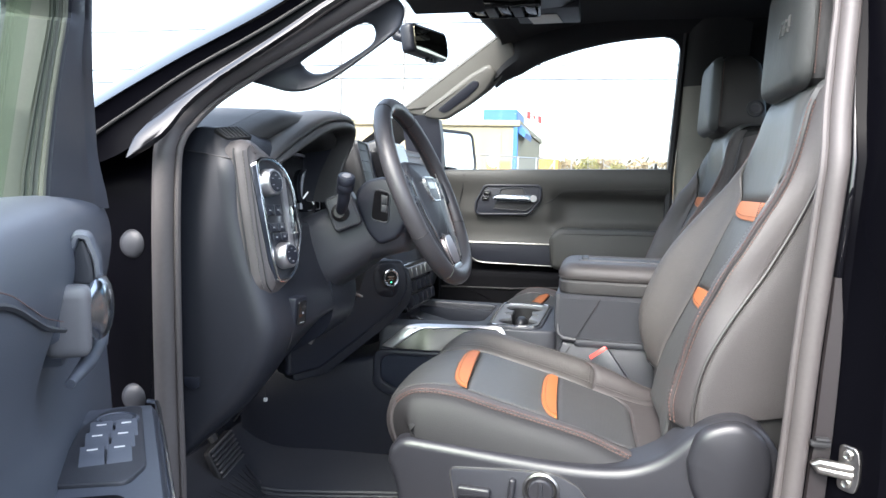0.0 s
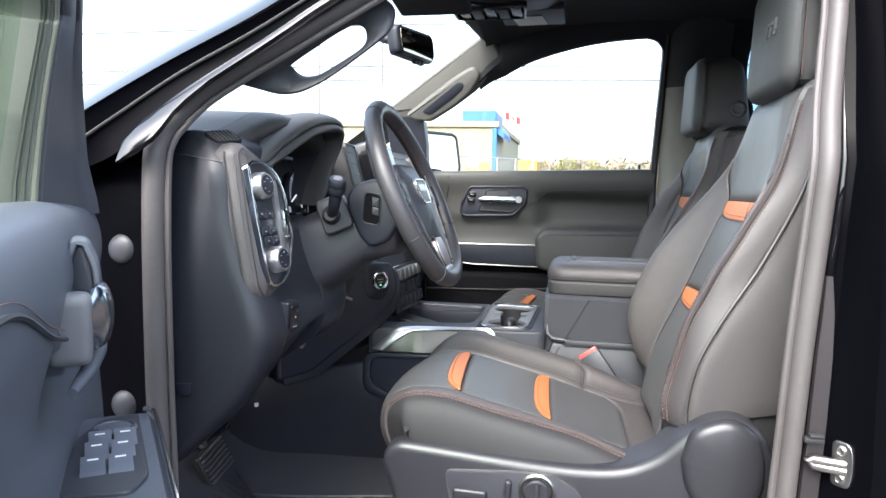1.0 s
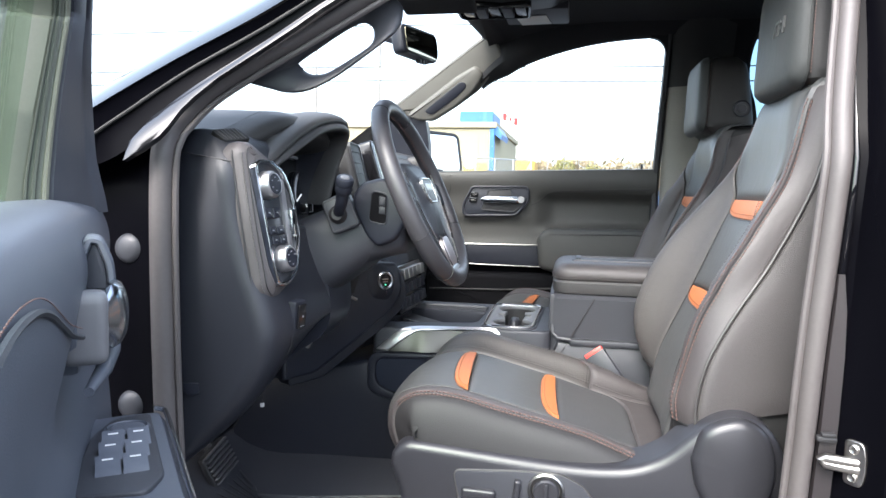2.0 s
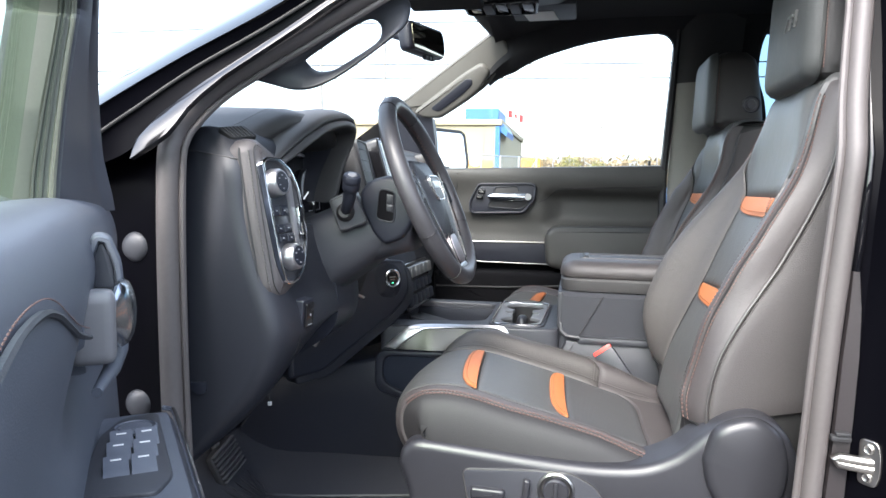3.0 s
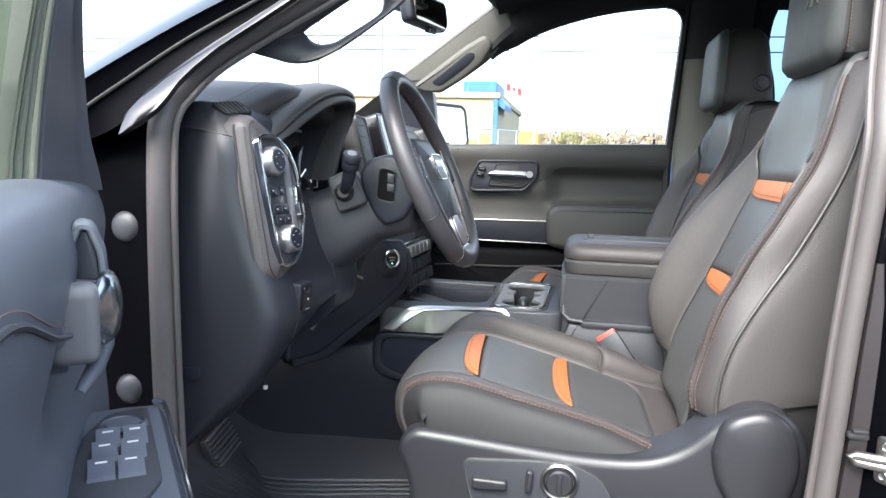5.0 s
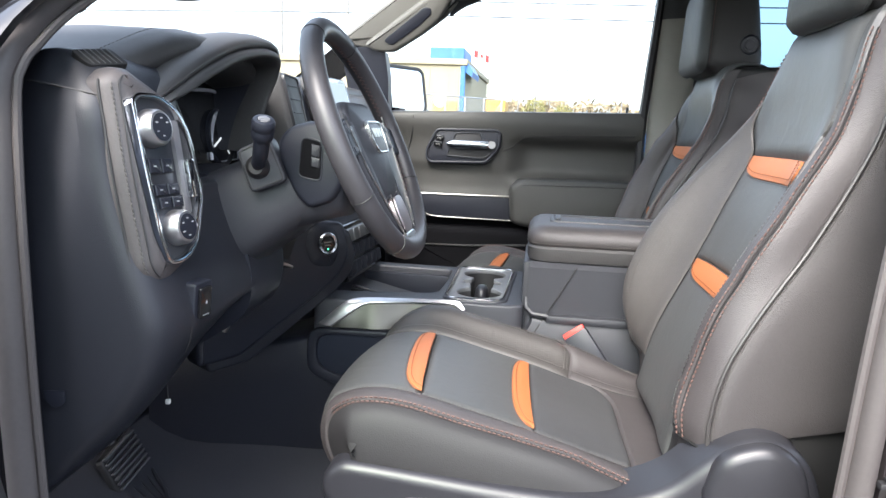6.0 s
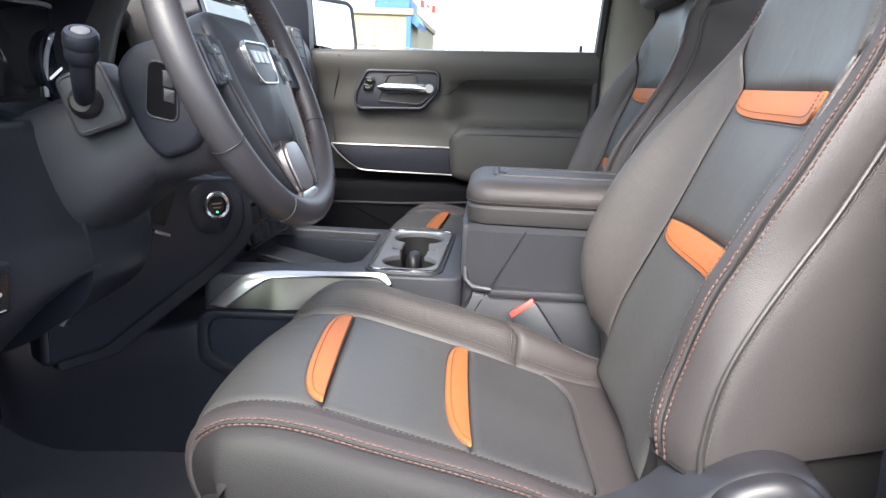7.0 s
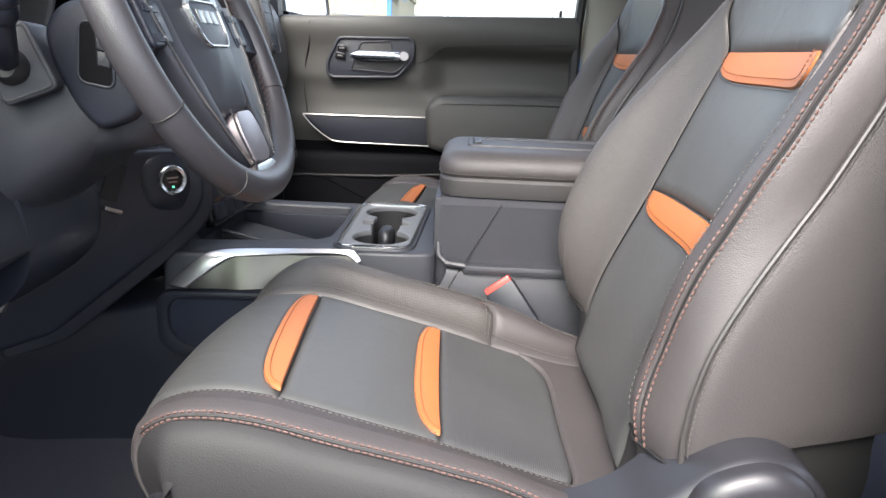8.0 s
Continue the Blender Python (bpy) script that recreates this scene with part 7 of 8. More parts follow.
for z in (0.62, 0.90, 1.06, 1.15, 1.234, 1.30, 1.356, 1.45, 1.50, 1.60, 1.75, 1.90):
    y, x = -lean_y(z, 0.80), lock_x(z)
    w = lerp_table([(1.06, 1.0), (1.234, 0.72), (1.356, 0.45), (1.50, 0.34), (1.9, 0.34)], z)
    rows.append([(x, y + 0.06, z), (x, y + 0.004, z)] + [(x + 0.022 + a * w, y + b, z) for a, b in ((0, -0.004), (0.004, -0.008), (0.030, -0.044), (0.036, -0.058), (0.040, -0.066), (0.053, -0.072))] + [(x + 0.20, y - 0.084, z), (x + 0.20, y + 0.06, z)])
part("lock_pillar", loft(rows), M_JAMB, body, "gloss black lock pillar", sharp=28)
rows = []
for z in (0.66, 0.90, 1.00, 1.10, 1.19, 1.25, 1.30):
    y, x = -lean_y(z, 0.80), lock_x(z)
    wd = lerp_table([(0.66, 0.023), (1.00, 0.023), (1.19, 0.020), (1.25, 0.015), (1.30, 0.008)], z)
    rows.append([(x + 0.001, y - 0.001, z), (x + 0.003, y - 0.0065, z), (x + 0.001 + wd, y - 0.0095, z), (x + 0.003 + wd, y - 0.004, z)])
part("pillar_cover", loft(rows), M_COVER, body, "grey plastic edge cover")
# added bead, rounded to carry the pale reflection along the pillar
rows = []
for z in (1.30, 1.34, 1.40, 1.45, 1.52, 1.575):
    y, x = -lean_y(z, 0.80), lock_x(z)
    wd = lerp_table([(1.30, 0.006), (1.36, 0.009), (1.45, 0.007), (1.575, 0.001)], z)
    rows.append([(x + 0.001, y - 0.001, z), (x + 0.003, y - 0.0060, z), (x + 0.004 + wd * 0.3, y - 0.0085, z), (x + 0.004 + wd * 0.7, y - 0.0090, z), (x + 0.004 + wd, y - 0.0080, z), (x + 0.005 + wd, y - 0.003, z)])
part("flange_edge", loft(rows), M_PAINT, body, "gloss black bead added for a pale reflection line")
part("edge_clip", joined(rbox((0.377, -0.824, 1.080), (0.402, -0.812, 1.088), 0.003), rbox((0.382, -0.826, 1.088), (0.400, -0.815, 1.093), 0.002)), M_RUBBER, body, "black clip")
stk = frame_of((0.4225, -0.8285, 1.058), (0.58, -0.81, 0), (0, 0, 1)) @ Matrix.Scale(0.62, 4)
striker = part("striker_plate", plate([(-0.022, -0.048), (0.018, -0.048), (0.026, -0.02), (0.026, 0.02), (0.018, 0.048), (-0.022, 0.048)], 0.006, 0.002, stk @ Matrix.Translation((0, 0, 0.006)), 0.012), M_ZINC, body, "zinc plated striker")
for z in (-0.030, 0.030):
    part("striker_screw", lathe([(0.011, 0.005), (0.011, 0.009), (0.008, 0.011), (0.004, 0.0085), (0.001, 0.0085)], stk @ Matrix.Translation((0, z, 0)), 16), M_ZINC, striker)
part("striker_loop", tube([stk @ Vector(p) for p in ((0.008, 0.002, 0.0), (-0.014, 0.002, 0.018), (-0.040, 0.002, 0.036), (-0.048, 0.0, 0.040), (-0.042, -0.012, 0.034), (-0.012, -0.012, 0.014), (0.010, -0.012, 0.0))], 0.0065, 10), M_ZINC, striker)
# sill under the door
part("sill", loft([[(x, -0.78, 0.62), (x, -0.78, 0.745), (x, -0.84, 0.742), (x, -0.90, 0.70), (x, -0.93, 0.60), (x, -0.80, 0.55)] for x in (-0.78, 0.0, 0.60)]), M_PAINT, body)
# rear quarter that closes the cab behind the lock pillar
part("rear_door", loft([[(x, -0.84, 0.62), (x, -0.93, 0.75), (x, -0.95, 1.15), (x, -0.90, 1.45), (x, -0.80, 1.47), (x, -0.80, 0.62)] for x in (0.60, 1.76)]), M_PAINT, body)
part("rear_door", loft([[(x, 0.84, 0.62), (x, 0.95, 0.75), (x, 0.975, 1.15), (x, 0.92, 1.45), (x, 0.80, 1.47), (x, 0.80, 0.62)] for x in (0.44, 1.76)]), M_PAINT, body)
for sg in (-1, 1):
    part("rear_pillar", loft([[(x0, sg * lean_y(z, 0.86), z), (1.76, sg * lean_y(z, 0.86), z), (1.76, sg * lean_y(z, 0.78), z), (x0, sg * lean_y(z, 0.78), z)] for x0, z in ((1.52, 1.45), (1.46, 1.75), (1.40, 1.97))]), M_PAINT, body)
gl2 = part("rear_side_glass", loft([[(x0, lean_y(z, 0.862), z), (1.50, lean_y(z, 0.862), z), (1.50, lean_y(z, 0.858), z), (x0, lean_y(z, 0.858), z)] for x0, z in ((0.56, 1.46), (0.56, 1.70), (0.58, 1.93))]), M_PRIVACY, body)
gl2.visible_shadow = False
rows = []
for x, z in [(p.x, p.z) for p in spline([(0.655, 0, 1.50), (0.640, 0, 1.62), (0.622, 0, 1.70), (0.598, 0, 1.76), (0.588, 0, 1.82), (0.596, 0, 1.89), (0.63, 0, 1.93), (0.80, 0, 1.945), (1.1, 0, 1.945)], 40)]:
    y = lean_y(z, 0.82)
    rows.append([(x - 0.012, y - 0.012, z + 0.006), (x + 0.010, y - 0.012, z - 0.008), (x + 0.012, y + 0.03, z - 0.008), (x - 0.012, y + 0.03, z + 0.006)])
part("rear_window_seal", loft(rows), M_RUBBER, body)
rows = []
for x, z in [(p.x, p.z) for p in spline([(0.655, 0, 1.50), (0.640, 0, 1.62), (0.622, 0, 1.70), (0.598, 0, 1.76), (0.588, 0, 1.82), (0.596, 0, 1.89), (0.63, 0, 1.93)], 30)]:
    y = lean_y(z, 0.80)
    rows.append([(0.52, y + 0.02, z), (x, y - 0.006, z), (x, y + 0.02, z), (0.52, y + 0.04, z)])
part("rear_pillar_trim", loft(rows), M_HEADLINER, body)

# driver pillar trim inside the seal, with the loop handle
dp = thing("front_pillar_trim", (-0.40, -0.70, 1.60), "charcoal pillar trim with a looped grab handle", "pillar trim", kind="structure")
A = spline([(-0.524, -0.742, 1.532), (-0.480, -0.728, 1.570), (-0.36, -0.697, 1.648), (-0.29, -0.677, 1.696), (-0.15, -0.64, 1.785), (-0.03, -0.61, 1.855)], 30)
rows = []
for p in A:
    rows.append([p + Vector((0.0, -0.02, 0.0)), p + Vector((0.004, 0.004, -0.006)), p + Vector((0.0, 0.03, 0.000)), p + Vector((-0.03, 0.075, 0.03)), p + Vector((-0.06, 0.075, 0.055)), p + Vector((-0.03, -0.02, 0.025))])
part("pillar_cover", loft(rows), M_PLASTIC, dp, sharp=50)
ho = [(-0.478, -0.708, 1.566), (-0.441, -0.699, 1.557), (-0.408, -0.696, 1.550), (-0.375, -0.694, 1.553), (-0.340, -0.688, 1.570), (-0.312, -0.682, 1.589), (-0.272, -0.668, 1.622), (-0.240, -0.655, 1.652), (-0.232, -0.645, 1.675), (-0.236, -0.637, 1.700), (-0.262, -0.645, 1.715), (-0.30, -0.660, 1.690), (-0.36, -0.68, 1.650), (-0.42, -0.695, 1.612), (-0.470, -0.708, 1.582)]
hi = [(-0.396, -0.681, 1.599), (-0.392, -0.682, 1.594), (-0.385, -0.684, 1.586), (-0.371, -0.686, 1.580), (-0.348, -0.684, 1.583), (-0.325, -0.678, 1.597), (-0.300, -0.671, 1.614), (-0.280, -0.665, 1.630), (-0.276, -0.656, 1.646), (-0.282, -0.650, 1.662), (-0.296, -0.650, 1.668), (-0.312, -0.653, 1.662), (-0.335, -0.660, 1.647), (-0.36, -0.668, 1.628), (-0.386, -0.677, 1.608)]
HO, HI = spline(ho + ho[:1], 72)[:-1], spline(hi + hi[:1], 72)[:-1]
rows = []
for a, b in zip(HO, HI):
    inward = Vector((0.05, 0.93, 0.35)).normalized()
    q = [(0.0, 0.0), (0.05, 0.6), (0.22, 1.0), (0.75, 1.0), (0.95, 0.6), (1.0, 0.0), (0.95, -0.6), (0.75, -1.0), (0.22, -1.0), (0.05, -0.6)]
    rows.append([a + (b - a) * s + inward * h * 0.014 for s, h in q])
part("grab_handle", loft(rows, True, False, True), M_PLASTIC, dp, "looped charcoal grab handle", sharp=60)

# ---- driver door, swung open ----
HX, HY = -0.60, -0.90
DD, DN = Vector((0.596, -0.803, 0)), Vector((0.803, 0.596, 0))


def dpt(d, n, z):
    return Vector((HX, HY, 0)) + DD * d + DN * n + Vector((0, 0, z))


def face(d):
    return 0.006 - 0.062 * d


dd = thing("driver_door", dpt(0.3, -0.05, 0.74), "open driver door with charcoal trim, chrome handle and window switches", "car door")
rows = []
for i in range(41):
    d = 0.03 + 0.90 * i / 40
    row = []
    for p in spline([(-0.030, 0, 0.70), (0.0, 0, 0.78), (0.004, 0, 0.95), (0.002, 0, 1.06), (-0.004, 0, 1.16), (-0.010, 0, 1.22), (0.0, 0, 1.28), (0.004, 0, 1.32), (-0.002, 0, 1.352), (-0.016, 0, 1.370), (-0.045, 0, 1.380), (-0.085, 0, 1.378)], 44):
        # a scoop behind the handle and a crease along the stitched line
        scoop = 0.020 * math.exp(-((d - 0.40) / 0.10) ** 2 - ((p.z - 1.23) / 0.05) ** 2)
        row.append(dpt(d, face(d) + p.x - scoop, p.z))
    row += [dpt(d, face(d) - 0.13, 1.36), dpt(d, face(d) - 0.15, 1.10), dpt(d, face(d) - 0.12, 0.70)]
    rows.append(row)
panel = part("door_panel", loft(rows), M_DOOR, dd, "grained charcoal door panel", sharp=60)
part("outer_skin", loft([[dpt(d, -0.12, 0.64), dpt(d, -0.17, 0.80), dpt(d, -0.185, 1.15), dpt(d, -0.155, 1.39), dpt(d, -0.13, 1.39), dpt(d, -0.11, 0.64)] for d in (0.0, 0.5, 0.95)]), M_PAINT, dd, "black painted outer skin")
line = [dpt(p.x, face(p.x) + 0.0045, p.z) for p in spline([(0.92, 0, 1.333), (0.86, 0, 1.342), (0.80, 0, 1.349), (0.74, 0, 1.347), (0.69, 0, 1.338), (0.64, 0, 1.323), (0.58, 0, 1.305), (0.50, 0, 1.287)], 60)]
part("seam_stitching", stitches(line, 0.0050, 0.0034, 0.0005), M_THREAD, panel, "rust thread seam", "stuff")
part("seam_line", tube([p + Vector((0, 0, -0.007)) for p in line], 0.0022, 6), M_PLASTIC, panel)
hb = frame_of(dpt(0.43, face(0.43), 1.30), -DD, (0, 0, 1))
if (hb.to_3x3() @ Vector((0, 0, 1))).dot(DN) < 0:
    hb = frame_of(dpt(0.43, face(0.43), 1.30), DD, (0, 0, 1))
sgn = 1 if (hb.to_3x3() @ Vector((1, 0, 0))).dot(DD) > 0 else -1
bo = rounded([(sgn * x, z) for x, z in ((0.060, 0.020), (0.040, 0.040), (-0.085, 0.042), (-0.120, 0.020), (-0.110, -0.030), (-0.06, -0.060), (0.00, -0.065), (0.03, -0.060), (0.060, -0.03))], 0.02, 4)
bz_ = part("handle_bezel", frame_ring([(p.x, p.y) for p in bo], [(p.x, p.y) for p in inset(bo, 0.010)], -0.02, -0.004, hb), M_DOOR, dd, "charcoal handle surround")
part("bezel_cup", plate([(p.x, p.y) for p in inset(bo, 0.009)], 0.02, 0.002, hb @ Matrix.Translation((0, 0, -0.010))), M_PLASTIC_D, bz_, "dark plate for the finger cup")
rows = []
for k in range(17):
    f = k / 16
    x = sgn * (0.046 - 0.085 * f)
    e = 0.45 + 0.55 * min(1, min(k, 16 - k) / 3)
    zc = 0.0150 + 0.012 * math.sin(math.pi * f)
    rows.append([hb @ Vector((x, -0.012 + 0.027 * math.sin(q) * e, zc + 0.009 * math.cos(q) * e)) for q in [2 * math.pi * j / 16 for j in range(16)]])
part("chrome_handle", loft(rows), M_HANDLE, bz_, "chrome pull handle")
part("handle_root", moved(rbox((sgn * 0.034 - 0.020, -0.048, -0.016), (sgn * 0.034 + 0.010, 0.012, 0.019), 0.010, 4), hb), M_KEYGREY, bz_, "grey handle root")
for k in range(2):
    part("lock_switch", moved(rbox((-sgn * 0.085 - 0.010, 0.000 + k * 0.020, -0.002), (-sgn * 0.085 + 0.010, 0.016 + k * 0.020, 0.006), 0.002), hb), M_BLACK, bz_)
cf_ = frame_of(dpt(0.415, 0.0, 0.0), DN, (0, 0, 1))
if (cf_.to_3x3() @ Vector((0, 0, 1))).dot(DD) < 0:
    cf_ = frame_of(dpt(0.415, 0.0, 0.0), -DN, (0, 0, 1))
cs_ = 1 if (cf_.to_3x3() @ Vector((1, 0, 0))).dot(DN) > 0 else -1
ce = rounded([(cs_ * n, z) for n, z in ((-0.026, 1.300), (-0.026, 1.332), (-0.018, 1.354), (-0.004, 1.352), (0.005, 1.328), (0.007, 1.296))], 0.006, 3)
part("bezel_wall", frame_ring([(p.x, p.y) for p in ce], [(p.x, p.y) for p in inset(ce, 0.0080)], -0.03, 0.004, cf_), M_DOOR, bz_)
# dark plate that stands in for the cup's shaded inside
part("finger_cup", plate([(p.x, p.y) for p in inset(ce, 0.0075)], 0.02, 0.001, cf_), M_PLASTIC_D, bz_, "dark plate for the finger cup")
part("bezel_tail", tube([dpt(d, face(d) + n, z) for d, n, z in ((0.350, 0.012, 1.285), (0.362, 0.020, 1.262), (0.400, 0.020, 1.248), (0.450, 0.016, 1.241), (0.500, 0.008, 1.236))], [0.006, 0.008, 0.008, 0.007, 0.004], 10), M_DOOR, bz_)
# armrest with the window switches
rows = []
for k in range(25):
    d = 0.262 + 0.48 * k / 24
    e = 0.5 + 0.5 * min(1, k / 1.5)
    n1 = 0.057 - 0.0 * k
    n0 = face(d) - 0.01
    zt = 1.146 - 0.012 * (1 - e)
    rows.append([dpt(d, n0, 1.02), dpt(d, n1 - 0.02, 1.035), dpt(d, n1 - 0.004, 1.07), dpt(d, n1, 1.10), dpt(d, n1 - 0.001, zt - 0.008), dpt(d, n1 - 0.007, zt), dpt(d, (n0 + n1) / 2, zt + 0.001), dpt(d, n0, zt)])
arm = part("armrest", loft(rows), M_DOOR, dd, "charcoal door armrest", sharp=50)
part("chrome_edge", tube([dpt(p.x, p.y, 1.1465) for p in spline([(0.266, 0.047, 0), (0.272, 0.053, 0), (0.285, 0.0565, 0), (0.36, 0.0570, 0), (0.50, 0.0570, 0), (0.72, 0.0570, 0)], 30)], 0.0028, 8), M_CHROME, arm)
ap = frame_of(dpt(0.0, 0.0, 1.1475), DD, DN)
if (ap.to_3x3() @ Vector((0, 0, 1))).z < 0:
    ap = frame_of(dpt(0.0, 0.0, 1.1475), DD, -DN)
ys = 1 if (ap.to_3x3() @ Vector((0, 1, 0))).dot(DN) > 0 else -1
pan = rounded([(0.292, ys * 0.040), (0.300, ys * 0.003), (0.350, ys * -0.018), (0.490, ys * -0.036), (0.505, ys * 0.024), (0.470, ys * 0.040)], 0.010, 4)
swp = part("switch_plate", plate([(p.x, p.y) for p in pan], 0.008, 0.002, ap @ Matrix.Translation((0, 0, 0.003))), M_PLASTIC, arm, "charcoal window switch plate")
# flat plate; near-black stands in for the cup's shade
part("pull_cup", plate([(p.x, p.y) for p in rounded([(0.515, ys * -0.040), (0.525, ys * 0.022), (0.66, ys * 0.030), (0.66, ys * -0.044)], 0.012, 4)], 0.006, 0.001, ap @ Matrix.Translation((0, 0, 0.0015))), M_VOID, arm, "near-black plate for the shaded pull cup")
dial = ap @ Matrix.Translation((0.343, ys * 0.015, 0.003))
part("mirror_dial", lathe([(0.0215, 0.0), (0.0215, 0.003), (0.0190, 0.0045), (0.018, 0.002), (0.0165, 0.002), (0.0155, 0.004), (0.004, 0.0045)], dial @ Matrix.Diagonal((0.95, 1, 1, 1)), 30), M_DOOR, swp, "round mirror adjuster")
for j, d in enumerate((0.377, 0.408, 0.445)):
    for i, n in enumerate((0.0015 - 0.003 * j, 0.0240 - 0.003 * j)):
        k_ = ap @ Matrix.Translation((d, ys * n, 0.003))
        rows = [[k_ @ Vector((x, y, z)) for x, y, z in ((-0.0145, s * 0.0104, 0.0), (-0.0125, s * 0.0100, 0.0085), (-0.003, s * 0.0100, 0.0052), (0.009, s * 0.0100, 0.004), (0.0145, s * 0.0104, 0.0))] for s in (-1, 1)]
        part("window_switch", loft(rows), M_DOOR, swp)
        part("switch_mark", moved(rbox((-0.0075, -0.0045, 0.0064), (-0.0062, 0.0045, 0.0075), 0), k_), M_MARK, swp)
# window frame, glass and corner sail
def edge(*pts):
    return [dpt(p.x, p.y, p.z) for p in spline(pts, 36)]


front_e = edge((0.055, 0.006, 1.360), (0.06, 0.003, 1.381), (0.06, -0.002, 1.405), (0.06, -0.007, 1.435), (0.06, -0.0095, 1.488), (0.095, -0.010, 1.528), (0.143, -0.0085, 1.577), (0.17, -0.0065, 1.612), (0.26, 0.0, 1.72), (0.34, 0.006, 1.82))
fold_e = edge((0.08, -0.006, 1.360), (0.08, -0.009, 1.381), (0.08, -0.015, 1.412), (0.08, -0.018, 1.449), (0.10, -0.019, 1.498), (0.15, -0.017, 1.548), (0.17, -0.0135, 1.578), (0.19, -0.011, 1.607), (0.28, -0.004, 1.72), (0.36, 0.002, 1.82))
sail_e = edge((0.232, -0.0525, 1.360), (0.232, -0.050, 1.386), (0.232, -0.0485, 1.409), (0.232, -0.042, 1.472), (0.232, -0.033, 1.534), (0.232, -0.0275, 1.568), (0.234, -0.025, 1.595), (0.32, -0.014, 1.72), (0.40, -0.006, 1.82))
slot_e = edge((0.236, -0.0645, 1.360), (0.236, -0.062, 1.385), (0.236, -0.060, 1.409), (0.236, -0.052, 1.471), (0.236, -0.0425, 1.532), (0.236, -0.0365, 1.566), (0.240, -0.034, 1.593), (0.33, -0.023, 1.72), (0.41, -0.015, 1.82))
run_e = edge((0.242, -0.0825, 1.360), (0.242, -0.080, 1.388), (0.242, -0.078, 1.408), (0.242, -0.067, 1.469), (0.242, -0.055, 1.530), (0.242, -0.0485, 1.567), (0.246, -0.046, 1.590), (0.34, -0.036, 1.72), (0.42, -0.028, 1.82))
back = DN * -0.05
rows = []
for f, g, h in zip(front_e, fold_e, sail_e):
    rows.append([f + DN * -0.09, f + DN * -0.004 - DD * 0.004, f, f.lerp(g, 0.75) + DN * 0.0012, g, g.lerp(h, 0.06) - DN * 0.0016, g.lerp(h, 0.30) + DN * 0.0008, g.lerp(h, 0.62) + DN * 0.0012, h.lerp(g, 0.05) + DN * 0.0008, h, h - DD * 0.006 + back, h - DD * 0.02 + DN * -0.07])
cut = next(i for i, p in enumerate(sail_e) if p.z > 1.580)
part("window_frame", loft(rows[:cut + 1]), M_SAIL, dd, "charcoal sail panel at the window corner", sharp=28)
part("upper_frame", loft(rows[cut:]), M_PLASTIC_D, dd, "black upper window frame", sharp=28)
rows = []
for h, k in zip(sail_e, slot_e):
    a, b = h.lerp(k, 0.24) + DD * 0.003, k.lerp(h, 0.10) + DD * 0.001
    rows.append([a + back, a - DN * 0.001, a.lerp(b, 0.12) + DD * 0.0015, a.lerp(b, 0.45) + DD * 0.0035, a.lerp(b, 0.52) + DD * 0.0022, a.lerp(b, 0.90) + DD * 0.0028, b - DN * 0.001, b + back])
part("window_channel", loft(rows), M_CHANNEL, dd, "grey window channel", sharp=30)
rows = []
for h, k in zip(slot_e, run_e):
    a, b = h.lerp(k, 0.16) + DD * 0.003, k
    rows.append([a + back, a - DN * 0.001, a.lerp(b, 0.10) + DD * 0.002, a.lerp(b, 0.30) + DD * 0.003, a.lerp(b, 0.36) - DD * 0.001, a.lerp(b, 0.56) - DD * 0.001, a.lerp(b, 0.62) + DD * 0.002, a.lerp(b, 0.76) + DD * 0.0025, a.lerp(b, 0.80) - DD * 0.001, b, b + back * 0.5])
part("glass_run", loft(rows), M_RUN, dd, "ribbed grey-green glass run", sharp=30)
part("frame_filler", loft([[h - DD * 0.003 + DN * -0.001, k - DD * 0.004 + DN * 0.001, k - DD * 0.016 + DN * -0.03, h - DD * 0.016 + DN * -0.03] for h, k in zip(sail_e, run_e)]), M_RUBBER, dd, "black slot between the channels")
gg = part("window_glass", loft([[dpt(d + 0.17 * max(0, z - 1.5), n + 0.16 * (z - 1.40), z) for d, n in ((0.246, -0.090), (0.93, -0.090), (0.93, -0.094), (0.246, -0.094))] for z in (1.37, 1.60, 1.88)]), M_TINT, dd, "green tinted raised window")
gg.visible_shadow = False

# ---- floor mat, pedal and sill lines ----
fm = thing("floor_mat", (-0.45, -0.45, 0.745), "charcoal rubber floor mat with ribbed edge", "floor mat")
rows = []
for k in range(15):
    x = -0.75 + 0.62 * k / 14
    up = 0.05 * max(0, (-0.62 - x) / 0.13) ** 2
    rows.append([(x, y, 0.742 + up + h) for y, h in ((-0.70, 0.0), (-0.70, 0.012), (-0.685, 0.016), (-0.67, 0.010), (-0.26, 0.010), (-0.200, 0.010), (-0.170, 0.010), (-0.160, 0.0))])
part("mat_sheet", loft(rows), M_MAT, fm)
for k in range(11):
    pth = spline([(-0.735 - 0.004 * k, -0.270 - 0.030 * k, 0.7545), (-0.69 + 0.004 * k, -0.328 - 0.028 * k, 0.7545), (-0.606 + 0.010 * k, -0.418 - 0.021 * k, 0.7545), (-0.539 + 0.012 * k, -0.459 - 0.019 * k, 0.7545), (-0.272, -0.400 - 0.020 * k, 0.7545), (-0.16, -0.385 - 0.020 * k, 0.7545)], 30)
    part("mat_rib", tube(pth, 0.0045 if k == 0 else 0.0032, 6), M_MATRIB, fm)
